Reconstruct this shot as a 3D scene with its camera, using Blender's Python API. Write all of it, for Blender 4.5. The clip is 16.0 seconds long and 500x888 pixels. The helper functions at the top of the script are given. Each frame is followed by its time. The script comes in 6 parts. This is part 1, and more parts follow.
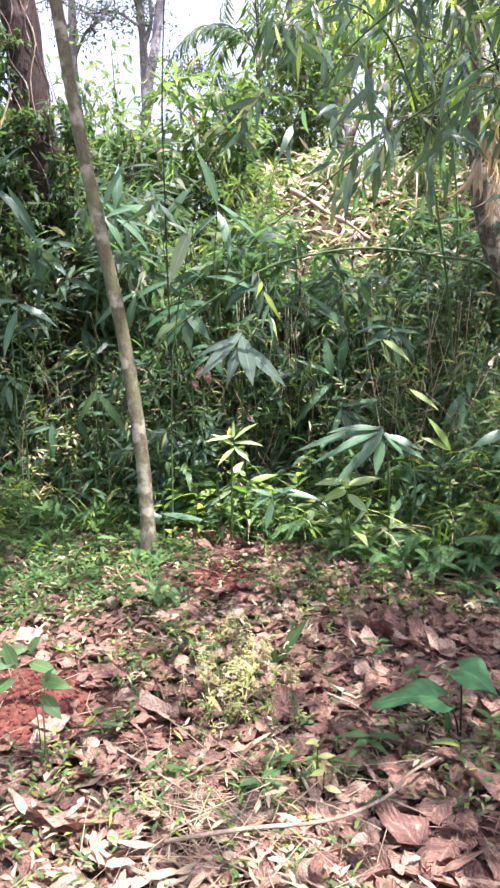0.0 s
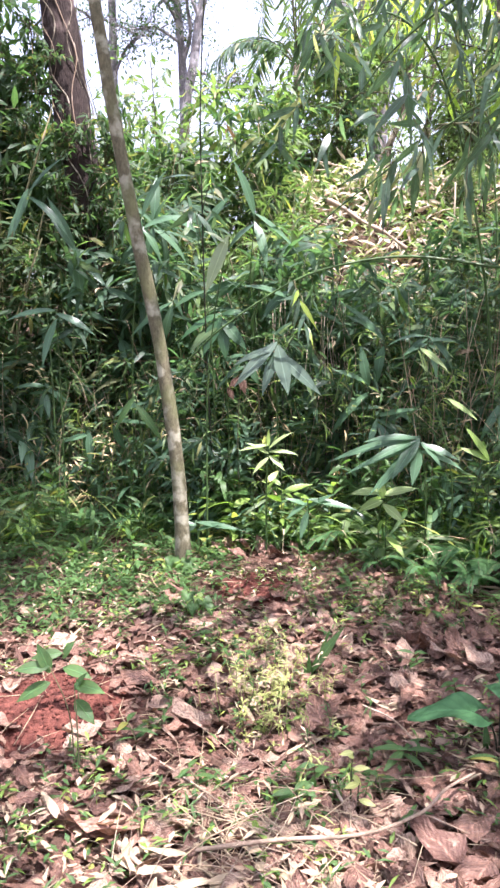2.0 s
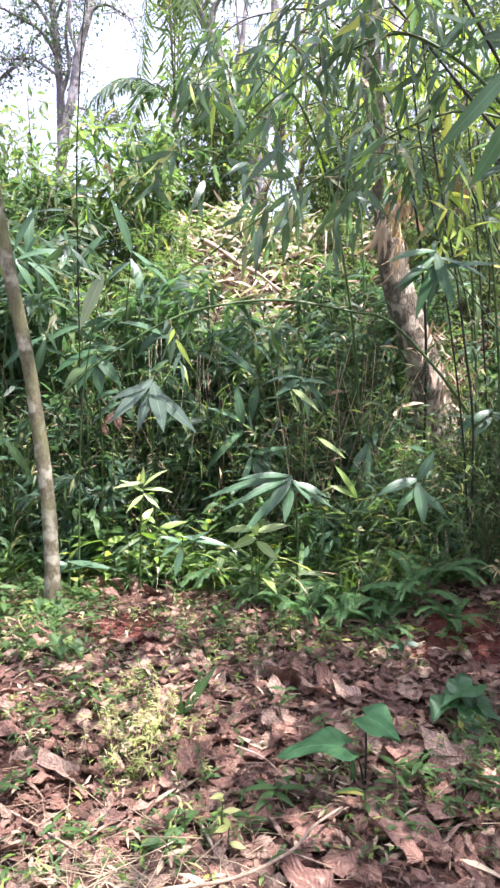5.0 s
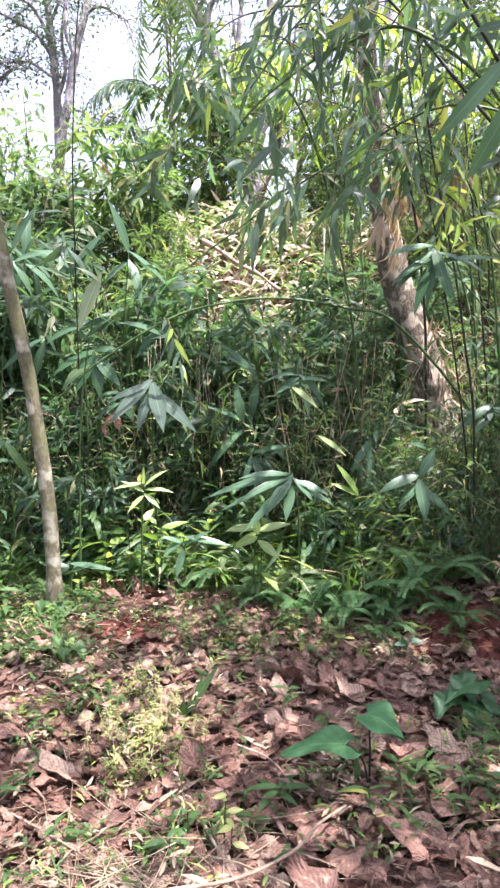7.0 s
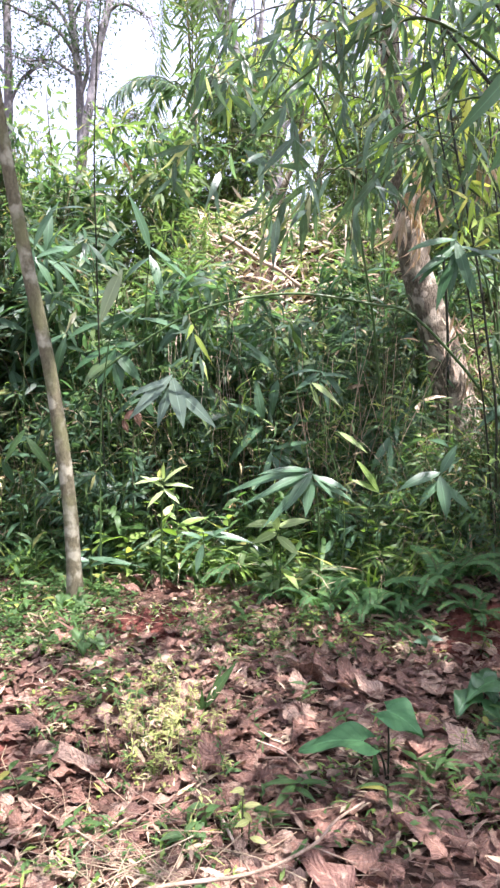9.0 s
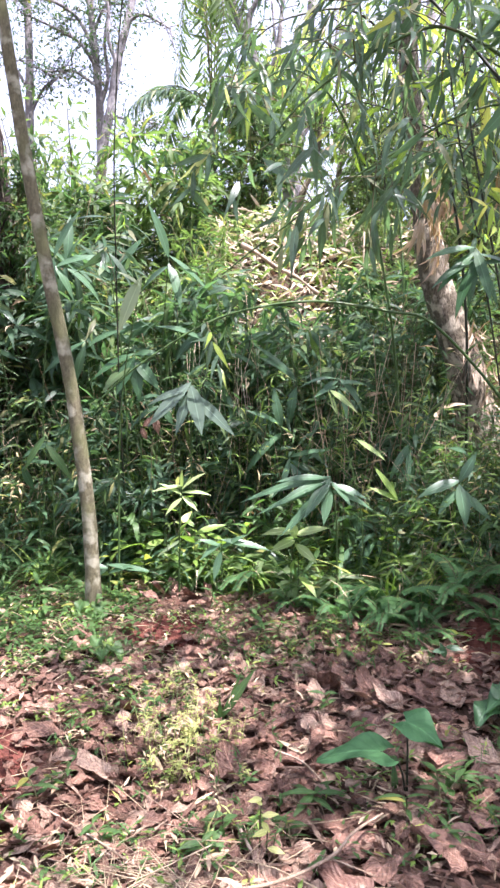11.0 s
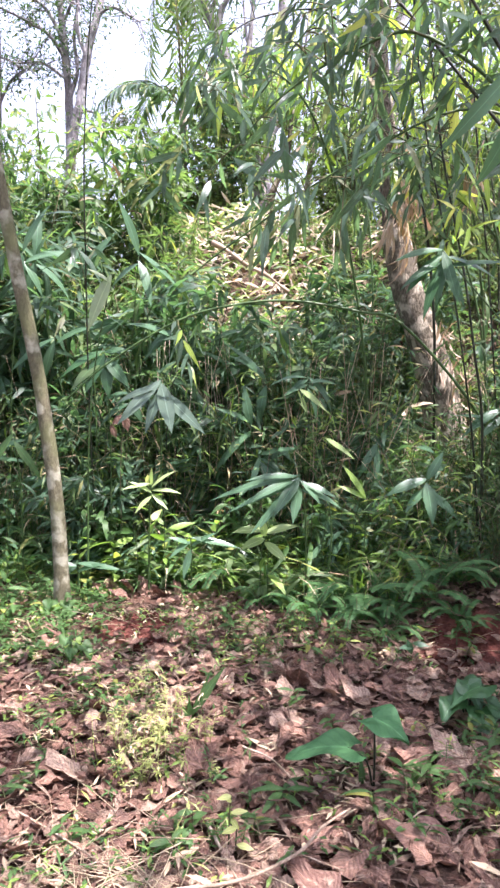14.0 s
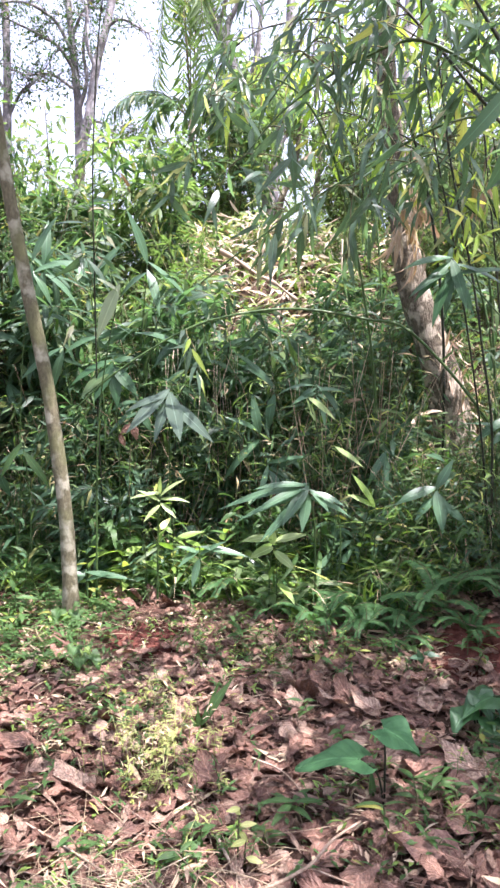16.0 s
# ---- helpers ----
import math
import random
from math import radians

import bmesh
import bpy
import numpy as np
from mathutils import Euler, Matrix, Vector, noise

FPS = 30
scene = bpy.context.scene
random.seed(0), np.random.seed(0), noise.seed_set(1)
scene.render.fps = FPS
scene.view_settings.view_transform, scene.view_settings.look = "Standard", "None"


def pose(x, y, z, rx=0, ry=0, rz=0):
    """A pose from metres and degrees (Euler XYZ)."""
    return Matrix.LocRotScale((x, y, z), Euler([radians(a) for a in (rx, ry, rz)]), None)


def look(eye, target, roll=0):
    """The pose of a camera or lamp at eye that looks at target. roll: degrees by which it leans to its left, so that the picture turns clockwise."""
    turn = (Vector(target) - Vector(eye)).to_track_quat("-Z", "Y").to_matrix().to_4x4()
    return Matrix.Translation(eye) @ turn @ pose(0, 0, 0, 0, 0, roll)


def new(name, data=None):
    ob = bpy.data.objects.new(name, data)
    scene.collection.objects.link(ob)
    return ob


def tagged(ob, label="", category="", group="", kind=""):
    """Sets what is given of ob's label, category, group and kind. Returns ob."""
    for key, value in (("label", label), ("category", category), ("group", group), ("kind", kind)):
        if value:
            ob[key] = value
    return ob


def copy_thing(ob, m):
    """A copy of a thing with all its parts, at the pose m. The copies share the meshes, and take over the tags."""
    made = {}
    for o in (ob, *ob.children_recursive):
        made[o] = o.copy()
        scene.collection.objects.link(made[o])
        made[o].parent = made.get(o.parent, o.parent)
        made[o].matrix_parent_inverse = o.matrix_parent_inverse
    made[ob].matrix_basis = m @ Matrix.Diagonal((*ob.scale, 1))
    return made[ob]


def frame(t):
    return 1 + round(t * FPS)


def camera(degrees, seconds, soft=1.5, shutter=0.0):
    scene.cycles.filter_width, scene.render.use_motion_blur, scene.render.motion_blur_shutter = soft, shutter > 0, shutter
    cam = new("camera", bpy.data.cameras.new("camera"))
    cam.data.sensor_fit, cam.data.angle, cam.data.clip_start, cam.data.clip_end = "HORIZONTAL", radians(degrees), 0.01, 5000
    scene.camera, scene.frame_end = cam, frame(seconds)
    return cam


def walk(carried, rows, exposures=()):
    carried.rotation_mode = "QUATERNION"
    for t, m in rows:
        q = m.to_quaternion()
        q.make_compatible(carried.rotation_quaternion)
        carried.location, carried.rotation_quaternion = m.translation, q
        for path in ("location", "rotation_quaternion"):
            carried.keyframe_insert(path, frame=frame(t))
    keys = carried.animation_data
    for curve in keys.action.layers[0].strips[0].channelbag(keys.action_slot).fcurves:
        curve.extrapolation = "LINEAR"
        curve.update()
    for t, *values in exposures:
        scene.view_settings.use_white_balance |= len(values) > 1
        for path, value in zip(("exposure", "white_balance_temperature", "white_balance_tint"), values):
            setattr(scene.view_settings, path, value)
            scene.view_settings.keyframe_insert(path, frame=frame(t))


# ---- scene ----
cam = camera(37.0, 16.0, 2.6)
PATH = [
    (0, (0.001, -0.023, 1.526), (0.002, 1.948, 1.186), -0.2),
    (0.5, (0.004, -0.008, 1.508), (-0.052, 1.962, 1.167), -0.6),
    (1, (-0.004, -0.004, 1.51), (-0.107, 1.969, 1.194), -1.2),
    (1.5, (-0.007, -0.004, 1.496), (-0.127, 1.966, 1.174), -1.0),
    (2, (-0.001, -0.013, 1.506), (-0.093, 1.961, 1.197), -0.2),
    (2.5, (0.013, -0.01, 1.502), (0.059, 1.97, 1.226), 0.1),
    (3, (0.019, -0.011, 1.511), (0.149, 1.964, 1.222), 0.6),
    (3.5, (0.021, -0.012, 1.513), (0.212, 1.961, 1.249), 0.6),
    (4, (0.016, -0.03, 1.531), (0.246, 1.943, 1.296), 1.3),
    (6.5, (0.028, -0.025, 1.523), (0.266, 1.949, 1.313), 1.2),
    (7, (0.033, -0.016, 1.516), (0.259, 1.959, 1.303), 0.5),
    (7.5, (0.024, -0.02, 1.529), (0.227, 1.96, 1.334), 0.8),
    (8, (0.043, -0.02, 1.501), (0.242, 1.961, 1.313), 0.4),
    (8.5, (0.031, -0.017, 1.52), (0.212, 1.962, 1.297), 0.8),
    (9, (0.037, -0.01, 1.504), (0.209, 1.971, 1.284), 0.6),
    (11.5, (0.032, -0.014, 1.518), (0.153, 1.972, 1.316), 0.6),
    (12, (0.027, -0.027, 1.527), (0.172, 1.958, 1.324), 0.5),
    (12.5, (0.033, -0.025, 1.525), (0.193, 1.959, 1.328), 0.6),
    (13, (0.033, -0.029, 1.527), (0.213, 1.953, 1.327), 0.5),
    (13.5, (0.034, -0.024, 1.521), (0.229, 1.956, 1.318), 0.6),
    (14, (0.03, -0.026, 1.526), (0.236, 1.952, 1.314), 1.0),
    (14.5, (0.036, -0.026, 1.529), (0.235, 1.953, 1.315), 1.1),
    (15, (0.034, -0.026, 1.529), (0.226, 1.952, 1.305), 0.9),
    (15.5, (0.034, -0.011, 1.52), (0.214, 1.97, 1.312), 1.5),
    (16, (0.033, -0.016, 1.528), (0.215, 1.966, 1.337), 0.8),
]
EXPOSURE = 2.38
walk(cam, [(t, look(eye, aim, roll)) for t, eye, aim, roll in PATH], [(0.0, EXPOSURE, 5880, 29), (16.0, EXPOSURE, 5880, 29)])

# ---- daylight ----
SUN = Vector((0.30, -0.22, 1.0)).normalized()
world = bpy.data.worlds.new("sky")
scene.world = world
world.use_nodes = True
wn = world.node_tree
sky = wn.nodes.new("ShaderNodeTexSky")
sky.sky_type = "NISHITA"
sky.sun_disc = False
sky.sun_elevation = math.asin(SUN.z)
sky.sun_rotation = math.atan2(SUN.x, SUN.y)
sky.dust_density = 3.0
haze = wn.nodes.new("ShaderNodeHueSaturation")  # thin white cloud
haze.inputs["Saturation"].default_value = 0.45
haze.inputs["Value"].default_value = 1.0
wn.links.new(sky.outputs[0], haze.inputs["Color"])
wn.links.new(haze.outputs[0], wn.nodes["Background"].inputs[0])
wn.nodes["Background"].inputs[1].default_value = 0.105
sun = new("sun", bpy.data.lights.new("sun", "SUN"))
sun.data.energy = 4.2
sun.data.angle = radians(0.5)
sun.data.color = (1.0, 0.94, 0.84)
sun.matrix_basis = look(SUN * 40, (0, 0, 0))

# ---- materials ----


def shader(name, rough=0.6, spec=0.4):
    mat = bpy.data.materials.new(name)
    mat.use_nodes = True
    tree = mat.node_tree
    bsdf = tree.nodes["Principled BSDF"]
    bsdf.inputs["Roughness"].default_value = rough
    bsdf.inputs["Specular IOR Level"].default_value = spec
    return mat, tree, bsdf


def node(tree, kind, **values):
    n = tree.nodes.new(kind)
    for key, value in values.items():
        n.inputs[key.replace("_", " ")].default_value = value
    return n


def maths(tree, op, a, b=None):
    n = tree.nodes.new("ShaderNodeMath")
    n.operation = op
    for slot, value in ((0, a), (1, b)):
        if value is None:
            continue
        if isinstance(value, (int, float)):
            n.inputs[slot].default_value = value
        else:
            tree.links.new(value, n.inputs[slot])
    return n.outputs[0]


def blend(tree, fac, a, b, mode="MIX"):
    n = tree.nodes.new("ShaderNodeMix")
    n.data_type = "RGBA"
    n.blend_type = mode
    for slot, value in ((0, fac), (6, a), (7, b)):
        if isinstance(value, (int, float)):
            n.inputs[slot].default_value = value
        elif isinstance(value, tuple):
            n.inputs[slot].default_value = (*value, 1)
        else:
            tree.links.new(value, n.inputs[slot])
    return n.outputs[2]


def ramp(tree, fac, stops):
    n = tree.nodes.new("ShaderNodeValToRGB")
    e = n.color_ramp.elements
    while len(e) < len(stops):
        e.new(0.5)
    for el, (at, col) in zip(e, stops):
        el.position = at
        el.color = (*col, 1) if isinstance(col, tuple) else (col, col, col, 1)
    tree.links.new(fac, n.inputs[0])
    return n.outputs[0]


def texture(tree, scale, detail=4.0, rough=0.55, coords="Object", stretch=(1, 1, 1)):
    tc = tree.nodes.new("ShaderNodeTexCoord")
    mp = tree.nodes.new("ShaderNodeMapping")
    mp.inputs["Scale"].default_value = stretch
    tree.links.new(tc.outputs[coords], mp.inputs[0])
    n = node(tree, "ShaderNodeTexNoise", Scale=scale, Detail=detail, Roughness=rough)
    tree.links.new(mp.outputs[0], n.inputs["Vector"])
    return n.outputs[0]


def relief(tree, bsdf, height, strength, distance):
    n = node(tree, "ShaderNodeBump", Strength=strength, Distance=distance)
    tree.links.new(height, n.inputs["Height"])
    tree.links.new(n.outputs[0], bsdf.inputs["Normal"])
    return n.outputs[0]


def leaf_material(name, dark, light, aged, rough=0.38, through_light=0.4, veins=14.0, vein_depth=0.5, aged_share=0.08, spec=0.5, vein_tone=0.0, shift=1.0, crinkle=0.0):
    """A leaf: midrib and side veins by its own length and width, colour by leaf, blotches, light passing through."""
    mat, tree, bsdf = shader(name, rough, spec)
    link = tree.links.new
    geo = tree.nodes.new("ShaderNodeNewGeometry")
    info = tree.nodes.new("ShaderNodeObjectInfo")
    rnd = maths(tree, "FRACT", maths(tree, "ADD", geo.outputs["Random Per Island"], info.outputs["Random"]))
    uv = tree.nodes.new("ShaderNodeUVMap")
    sep = tree.nodes.new("ShaderNodeSeparateXYZ")
    link(uv.outputs[0], sep.inputs[0])
    side = maths(tree, "ABSOLUTE", maths(tree, "SUBTRACT", sep.outputs[0], 0.5))
    rib = ramp(tree, side, [(0.0, 1.0), (0.05, 0.0)])
    wave = maths(tree, "SINE", maths(tree, "MULTIPLY", maths(tree, "SUBTRACT", sep.outputs[1], maths(tree, "MULTIPLY", side, 0.7)), veins * 6.28))
    blotch = texture(tree, 9.0, 3.0)
    fine = texture(tree, 70.0, 3.0)
    col = blend(tree, maths(tree, "POWER", rnd, shift), dark, light)
    old = maths(tree, "GREATER_THAN", rnd, 1.0 - aged_share)
    col = blend(tree, maths(tree, "MULTIPLY", old, 0.75), col, aged)
    col = blend(tree, maths(tree, "MULTIPLY", blotch, 0.45), col, tuple(c * 0.45 for c in dark))
    col = blend(tree, maths(tree, "MULTIPLY", fine, 0.25), col, aged)
    col = blend(tree, maths(tree, "MULTIPLY", rib, 0.35), col, tuple(min(1, c * 1.8 + 0.03) for c in light))
    if vein_tone:
        lines = ramp(tree, wave, [(0.55, 0.0), (0.95, vein_tone)])
        col = blend(tree, lines, col, tuple(c * 0.5 for c in dark))
        blot = ramp(tree, texture(tree, 17.0, 5.0, 0.65), [(0.38, 0.55), (0.6, 0.0)])
        col = blend(tree, blot, col, tuple(c * 0.7 for c in dark))
    link(col, bsdf.inputs["Base Color"])
    height = maths(tree, "ADD", maths(tree, "MULTIPLY", wave, 0.3), maths(tree, "ADD", rib, maths(tree, "MULTIPLY", fine, 0.8)))
    if crinkle:
        spot = tree.nodes.new("ShaderNodeVectorMath")
        spot.operation = "ADD"
        shove = tree.nodes.new("ShaderNodeCombineXYZ")
        link(maths(tree, "MULTIPLY", rnd, 61.0), shove.inputs[0])
        link(maths(tree, "MULTIPLY", rnd, 37.0), shove.inputs[1])
        link(uv.outputs[0], spot.inputs[0])
        link(shove.outputs[0], spot.inputs[1])
        folds = node(tree, "ShaderNodeTexNoise", Scale=4.5, Detail=5.0, Roughness=0.65)
        link(spot.outputs[0], folds.inputs["Vector"])
        height = maths(tree, "ADD", height, maths(tree, "MULTIPLY", folds.outputs[0], crinkle))
        # fold shading painted in: creases darker, crests paler
        col = blend(tree, ramp(tree, folds.outputs[0], [(0.34, 0.4), (0.46, 0.0)]), col, tuple(c * 0.8 for c in dark))
        link(blend(tree, ramp(tree, folds.outputs[0], [(0.56, 0.0), (0.72, 0.4)]), col, aged), bsdf.inputs["Base Color"])
    normal = relief(tree, bsdf, height, vein_depth, 0.004 if crinkle else 0.0015)
    tl = tree.nodes.new("ShaderNodeBsdfTranslucent")
    link(blend(tree, 0.75, col, blend(tree, 1.0, col, (1.75, 2.02, 0.85) if through_light > 0.2 else (1.7, 1.2, 0.8), "MULTIPLY")), tl.inputs[0])
    link(normal, tl.inputs["Normal"])
    mix = tree.nodes.new("ShaderNodeMixShader")
    mix.inputs[0].default_value = through_light
    link(bsdf.outputs[0], mix.inputs[1])
    link(tl.outputs[0], mix.inputs[2])
    link(mix.outputs[0], tree.nodes["Material Output"].inputs["Surface"])
    return mat


def bark_material(name, dark, mid, pale, patch=2.2, patch_cut=0.55, groove=(6, 6, 1.2), depth=0.01, moss=None, rough=0.85, soft_edge=0.07):
    mat, tree, bsdf = shader(name, rough, 0.2)
    grain = texture(tree, 14.0, 6.0, 0.6, stretch=groove)
    spots = texture(tree, patch, 3.0, 0.5)
    fine = texture(tree, 60.0, 4.0)
    col = ramp(tree, grain, [(0.3, dark), (0.65, mid)])
    col = blend(tree, ramp(tree, spots, [(patch_cut, 0.0), (patch_cut + soft_edge, 0.85)]), col, pale)
    if moss:
        col = blend(tree, ramp(tree, texture(tree, 3.3, 5.0), [(0.5, 0.0), (0.62, 0.7)]), col, moss)
    col = blend(tree, maths(tree, "MULTIPLY", fine, 0.5), col, dark)
    tree.links.new(col, bsdf.inputs["Base Color"])
    relief(tree, bsdf, maths(tree, "ADD", grain, maths(tree, "MULTIPLY", fine, 0.3)), 0.8, depth)
    return mat


def soil_material():
    """Red earth under a mat of crumbled leaf bits; bare where it has been dug."""
    mat, tree, bsdf = shader("red_earth", 0.95, 0.15)
    big = texture(tree, 0.9, 5.0)
    clod = texture(tree, 26.0, 5.0, 0.65)
    grit = texture(tree, 150.0, 4.0, 0.7)
    bits = tree.nodes.new("ShaderNodeTexVoronoi")
    bits.inputs["Scale"].default_value = 24.0
    tc = tree.nodes.new("ShaderNodeTexCoord")
    tree.links.new(tc.outputs["Object"], bits.inputs["Vector"])
    earth = ramp(tree, clod, [(0.25, (0.04, 0.014, 0.010)), (0.5, (0.12, 0.042, 0.029)), (0.75, (0.24, 0.092, 0.063))])
    mould = ramp(tree, grit, [(0.3, (0.028, 0.019, 0.013)), (0.7, (0.11, 0.072, 0.048))])
    for cx, cy, size in ((-0.92, 2.70, 0.39), (-0.14, 4.10, 0.27), (1.62, 3.72, 0.30)):
        far = tree.nodes.new("ShaderNodeVectorMath")
        far.operation = "DISTANCE"
        tree.links.new(tc.outputs["Object"], far.inputs[0])
        far.inputs[1].default_value = (cx, cy, 0.05)
        edge_noise = maths(tree, "ADD", maths(tree, "DIVIDE", far.outputs["Value"], size), maths(tree, "MULTIPLY", maths(tree, "SUBTRACT", clod, 0.5), 1.2))
        mould = blend(tree, ramp(tree, edge_noise, [(0.75, 1.0), (1.0, 0.0)]), mould, earth)
    cover = ramp(tree, maths(tree, "ADD", big, maths(tree, "MULTIPLY", bits.outputs["Distance"], 0.2)), [(0.34, 0.3), (0.56, 0.92)])
    height = tree.nodes.new("ShaderNodeSeparateXYZ")
    tree.links.new(tc.outputs["Object"], height.inputs[0])
    cover = maths(tree, "MAXIMUM", cover, ramp(tree, height.outputs[2], [(0.25, 0.0), (0.45, 1.0)]))
    tree.links.new(blend(tree, cover, earth, mould), bsdf.inputs["Base Color"])
    relief(tree, bsdf, maths(tree, "ADD", clod, maths(tree, "MULTIPLY", grit, 0.4)), 1.0, 0.025)
    return mat


BAMBOO_LEAF = leaf_material("bamboo_leaf", (0.015, 0.056, 0.034), (0.054, 0.136, 0.078), (0.20, 0.19, 0.08), 0.45, 0.50, 1.0, 0.2, 0.025, 0.22)
HANGING_LEAF = leaf_material("long_hanging_leaf", (0.018, 0.062, 0.041), (0.066, 0.150, 0.098), (0.36, 0.34, 0.20), 0.28, 0.52, 1.0, 0.25, 0.08, 0.46)
HERB_LEAF = leaf_material("herb_leaf", (0.024, 0.095, 0.034), (0.060, 0.170, 0.050), (0.30, 0.26, 0.06), 0.42, 0.42, 10.0, 0.5, 0.04, 0.32)
BROAD_LEAF = leaf_material("broad_leaf", (0.034, 0.098, 0.052), (0.082, 0.178, 0.095), (0.18, 0.20, 0.07), 0.33, 0.32, 11.0, 0.22, 0.0, 0.36)
YOUNG_LEAF = leaf_material("young_leaf", (0.09, 0.20, 0.03), (0.22, 0.35, 0.08), (0.42, 0.42, 0.10), 0.36, 0.42, 9.0, 0.5, 0.12)
# yellow leaf with the glow of backlight put into its colour
GLOWING_LEAF = leaf_material("glow_toned_yellow_leaf", (0.14, 0.27, 0.035), (0.36, 0.45, 0.08), (0.52, 0.46, 0.12), 0.36, 0.58, 1.0, 0.3, 0.15)
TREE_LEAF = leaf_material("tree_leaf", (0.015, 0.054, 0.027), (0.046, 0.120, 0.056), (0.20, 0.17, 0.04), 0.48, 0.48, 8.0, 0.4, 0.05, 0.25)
# lit copy of the leaf greens: sunlight is put into the colour
SUN_TONED_LEAF = leaf_material("sun_toned_leaf", (0.056, 0.122, 0.046), (0.128, 0.222, 0.080), (0.32, 0.29, 0.10), 0.45, 0.50, 6.0, 0.3, 0.06, 0.35)
FERN_LEAF = leaf_material("fern_leaf", (0.022, 0.090, 0.030), (0.055, 0.155, 0.050), (0.18, 0.20, 0.06), 0.6, 0.33, 1.0, 0.2, 0.03, 0.2)
TARO_LEAF = leaf_material("taro_leaf", (0.046, 0.142, 0.052), (0.070, 0.185, 0.068), (0.09, 0.18, 0.06), 0.62, 0.25, 5.0, 0.9, 0.0, 0.25, 0.25)
DEAD_LEAF = leaf_material("dead_leaf", (0.108, 0.043, 0.029), (0.465, 0.260, 0.170), (0.57, 0.43, 0.30), 0.48, 0.10, 9.0, 1.0, 0.28, 0.4, 0.36, 0.85, 5.0)
FAR_BARK = bark_material("far_grey_bark", (0.11, 0.10, 0.098), (0.26, 0.24, 0.232), (0.42, 0.40, 0.385), 5.0, 0.5, (5, 5, 2.0), 0.02)
STRAW = leaf_material("straw", (0.31, 0.245, 0.145), (0.53, 0.445, 0.29), (0.26, 0.17, 0.10), 0.6, 0.1, 2.0, 0.3, 0.25, 0.3)
# STRAW made paler: strong sunlight is put into this colour
PALE_SUNLIT_STRAW = leaf_material("pale_sunlit_straw", (0.48, 0.40, 0.28), (0.74, 0.66, 0.50), (0.36, 0.25, 0.16), 0.6, 0.15, 2.0, 0.3, 0.2, 0.3)
YELLOW_STRAW = leaf_material("yellow_straw", (0.38, 0.32, 0.15), (0.56, 0.49, 0.27), (0.40, 0.26, 0.13), 0.6, 0.2, 2.0, 0.3, 0.2, 0.3)
EARTH = soil_material()
PALE_BARK = bark_material("pale_mottled_bark", (0.060, 0.054, 0.030), (0.160, 0.146, 0.085), (0.36, 0.35, 0.25), 9.0, 0.51, (5, 5, 2.5), 0.008, (0.115, 0.125, 0.05), soft_edge=0.10)
DARK_BARK = bark_material("dark_ridged_bark", (0.014, 0.010, 0.008), (0.060, 0.042, 0.034), (0.16, 0.12, 0.10), 4.0, 0.6, (7, 7, 1.0), 0.03)
GREY_BARK = bark_material("grey_flaky_bark", (0.035, 0.030, 0.020), (0.22, 0.185, 0.125), (0.52, 0.46, 0.34), 7.0, 0.50, (6, 6, 2.0), 0.035)
DRY_WOOD = bark_material("dry_grey_wood", (0.16, 0.11, 0.07), (0.33, 0.25, 0.175), (0.46, 0.38, 0.29), 5.0, 0.55, (8, 8, 8), 0.003)
GREEN_CULM = bark_material("green_bamboo_culm", (0.03, 0.06, 0.018), (0.07, 0.12, 0.035), (0.16, 0.18, 0.08), 9.0, 0.62, (3, 3, 1), 0.001, rough=0.4)
DARK_CULM = bark_material("dark_bamboo_culm", (0.012, 0.014, 0.008), (0.035, 0.04, 0.02), (0.09, 0.09, 0.05), 9.0, 0.65, (3, 3, 1), 0.001, rough=0.45)
TWIG = bark_material("twig", (0.05, 0.055, 0.025), (0.14, 0.13, 0.06), (0.25, 0.2, 0.12), 12.0, 0.6, (3, 3, 1), 0.001)

# ---- mesh tools ----


class Geo:
    """Collects pieces with their own uv and material slot, and makes one mesh of them."""

    def __init__(self):
        self.v, self.f, self.uv, self.slot, self.n = [], [], [], [], 0

    def add(self, verts, faces, uv=None, slot=0):
        verts = np.asarray(verts, float)
        self.v.append(verts)
        self.uv.append(np.zeros((len(verts), 2)) if uv is None else uv)
        self.f += [tuple(i + self.n for i in face) for face in faces]
        self.slot += [slot] * len(faces)
        self.n += len(verts)
        return self

    def put(self, piece, rot, at, slot=0):
        verts, faces, uv = piece
        return self.add(verts @ rot.T + at, faces, uv, slot)

    def mesh(self, name, *mats):
        me = bpy.data.meshes.new(name)
        verts = np.concatenate(self.v)
        me.from_pydata(verts.tolist(), [], self.f)
        uv = np.concatenate(self.uv)
        loops = np.empty(len(me.loops), np.int32)
        me.loops.foreach_get("vertex_index", loops)
        me.uv_layers.new(name="UVMap").data.foreach_set("uv", uv[loops].ravel())
        me.polygons.foreach_set("use_smooth", [True] * len(me.polygons))
        for m in mats:
            me.materials.append(m)
        me.polygons.foreach_set("material_index", self.slot)
        me.update()
        return me


def unit(v):
    v = np.asarray(v, float)
    return v / (np.linalg.norm(v) + 1e-9)


def turn(ahead, up=(0, 0, 1), roll=0.0):
    """Columns: side, ahead, face."""
    y = unit(ahead)
    x = np.cross(y, up)
    x = unit(x) if np.linalg.norm(x) > 1e-3 else np.array([1.0, 0, 0])
    z = np.cross(x, y)
    c, s = math.cos(roll), math.sin(roll)
    return np.stack([c * x + s * z, y, c * z - s * x], 1)


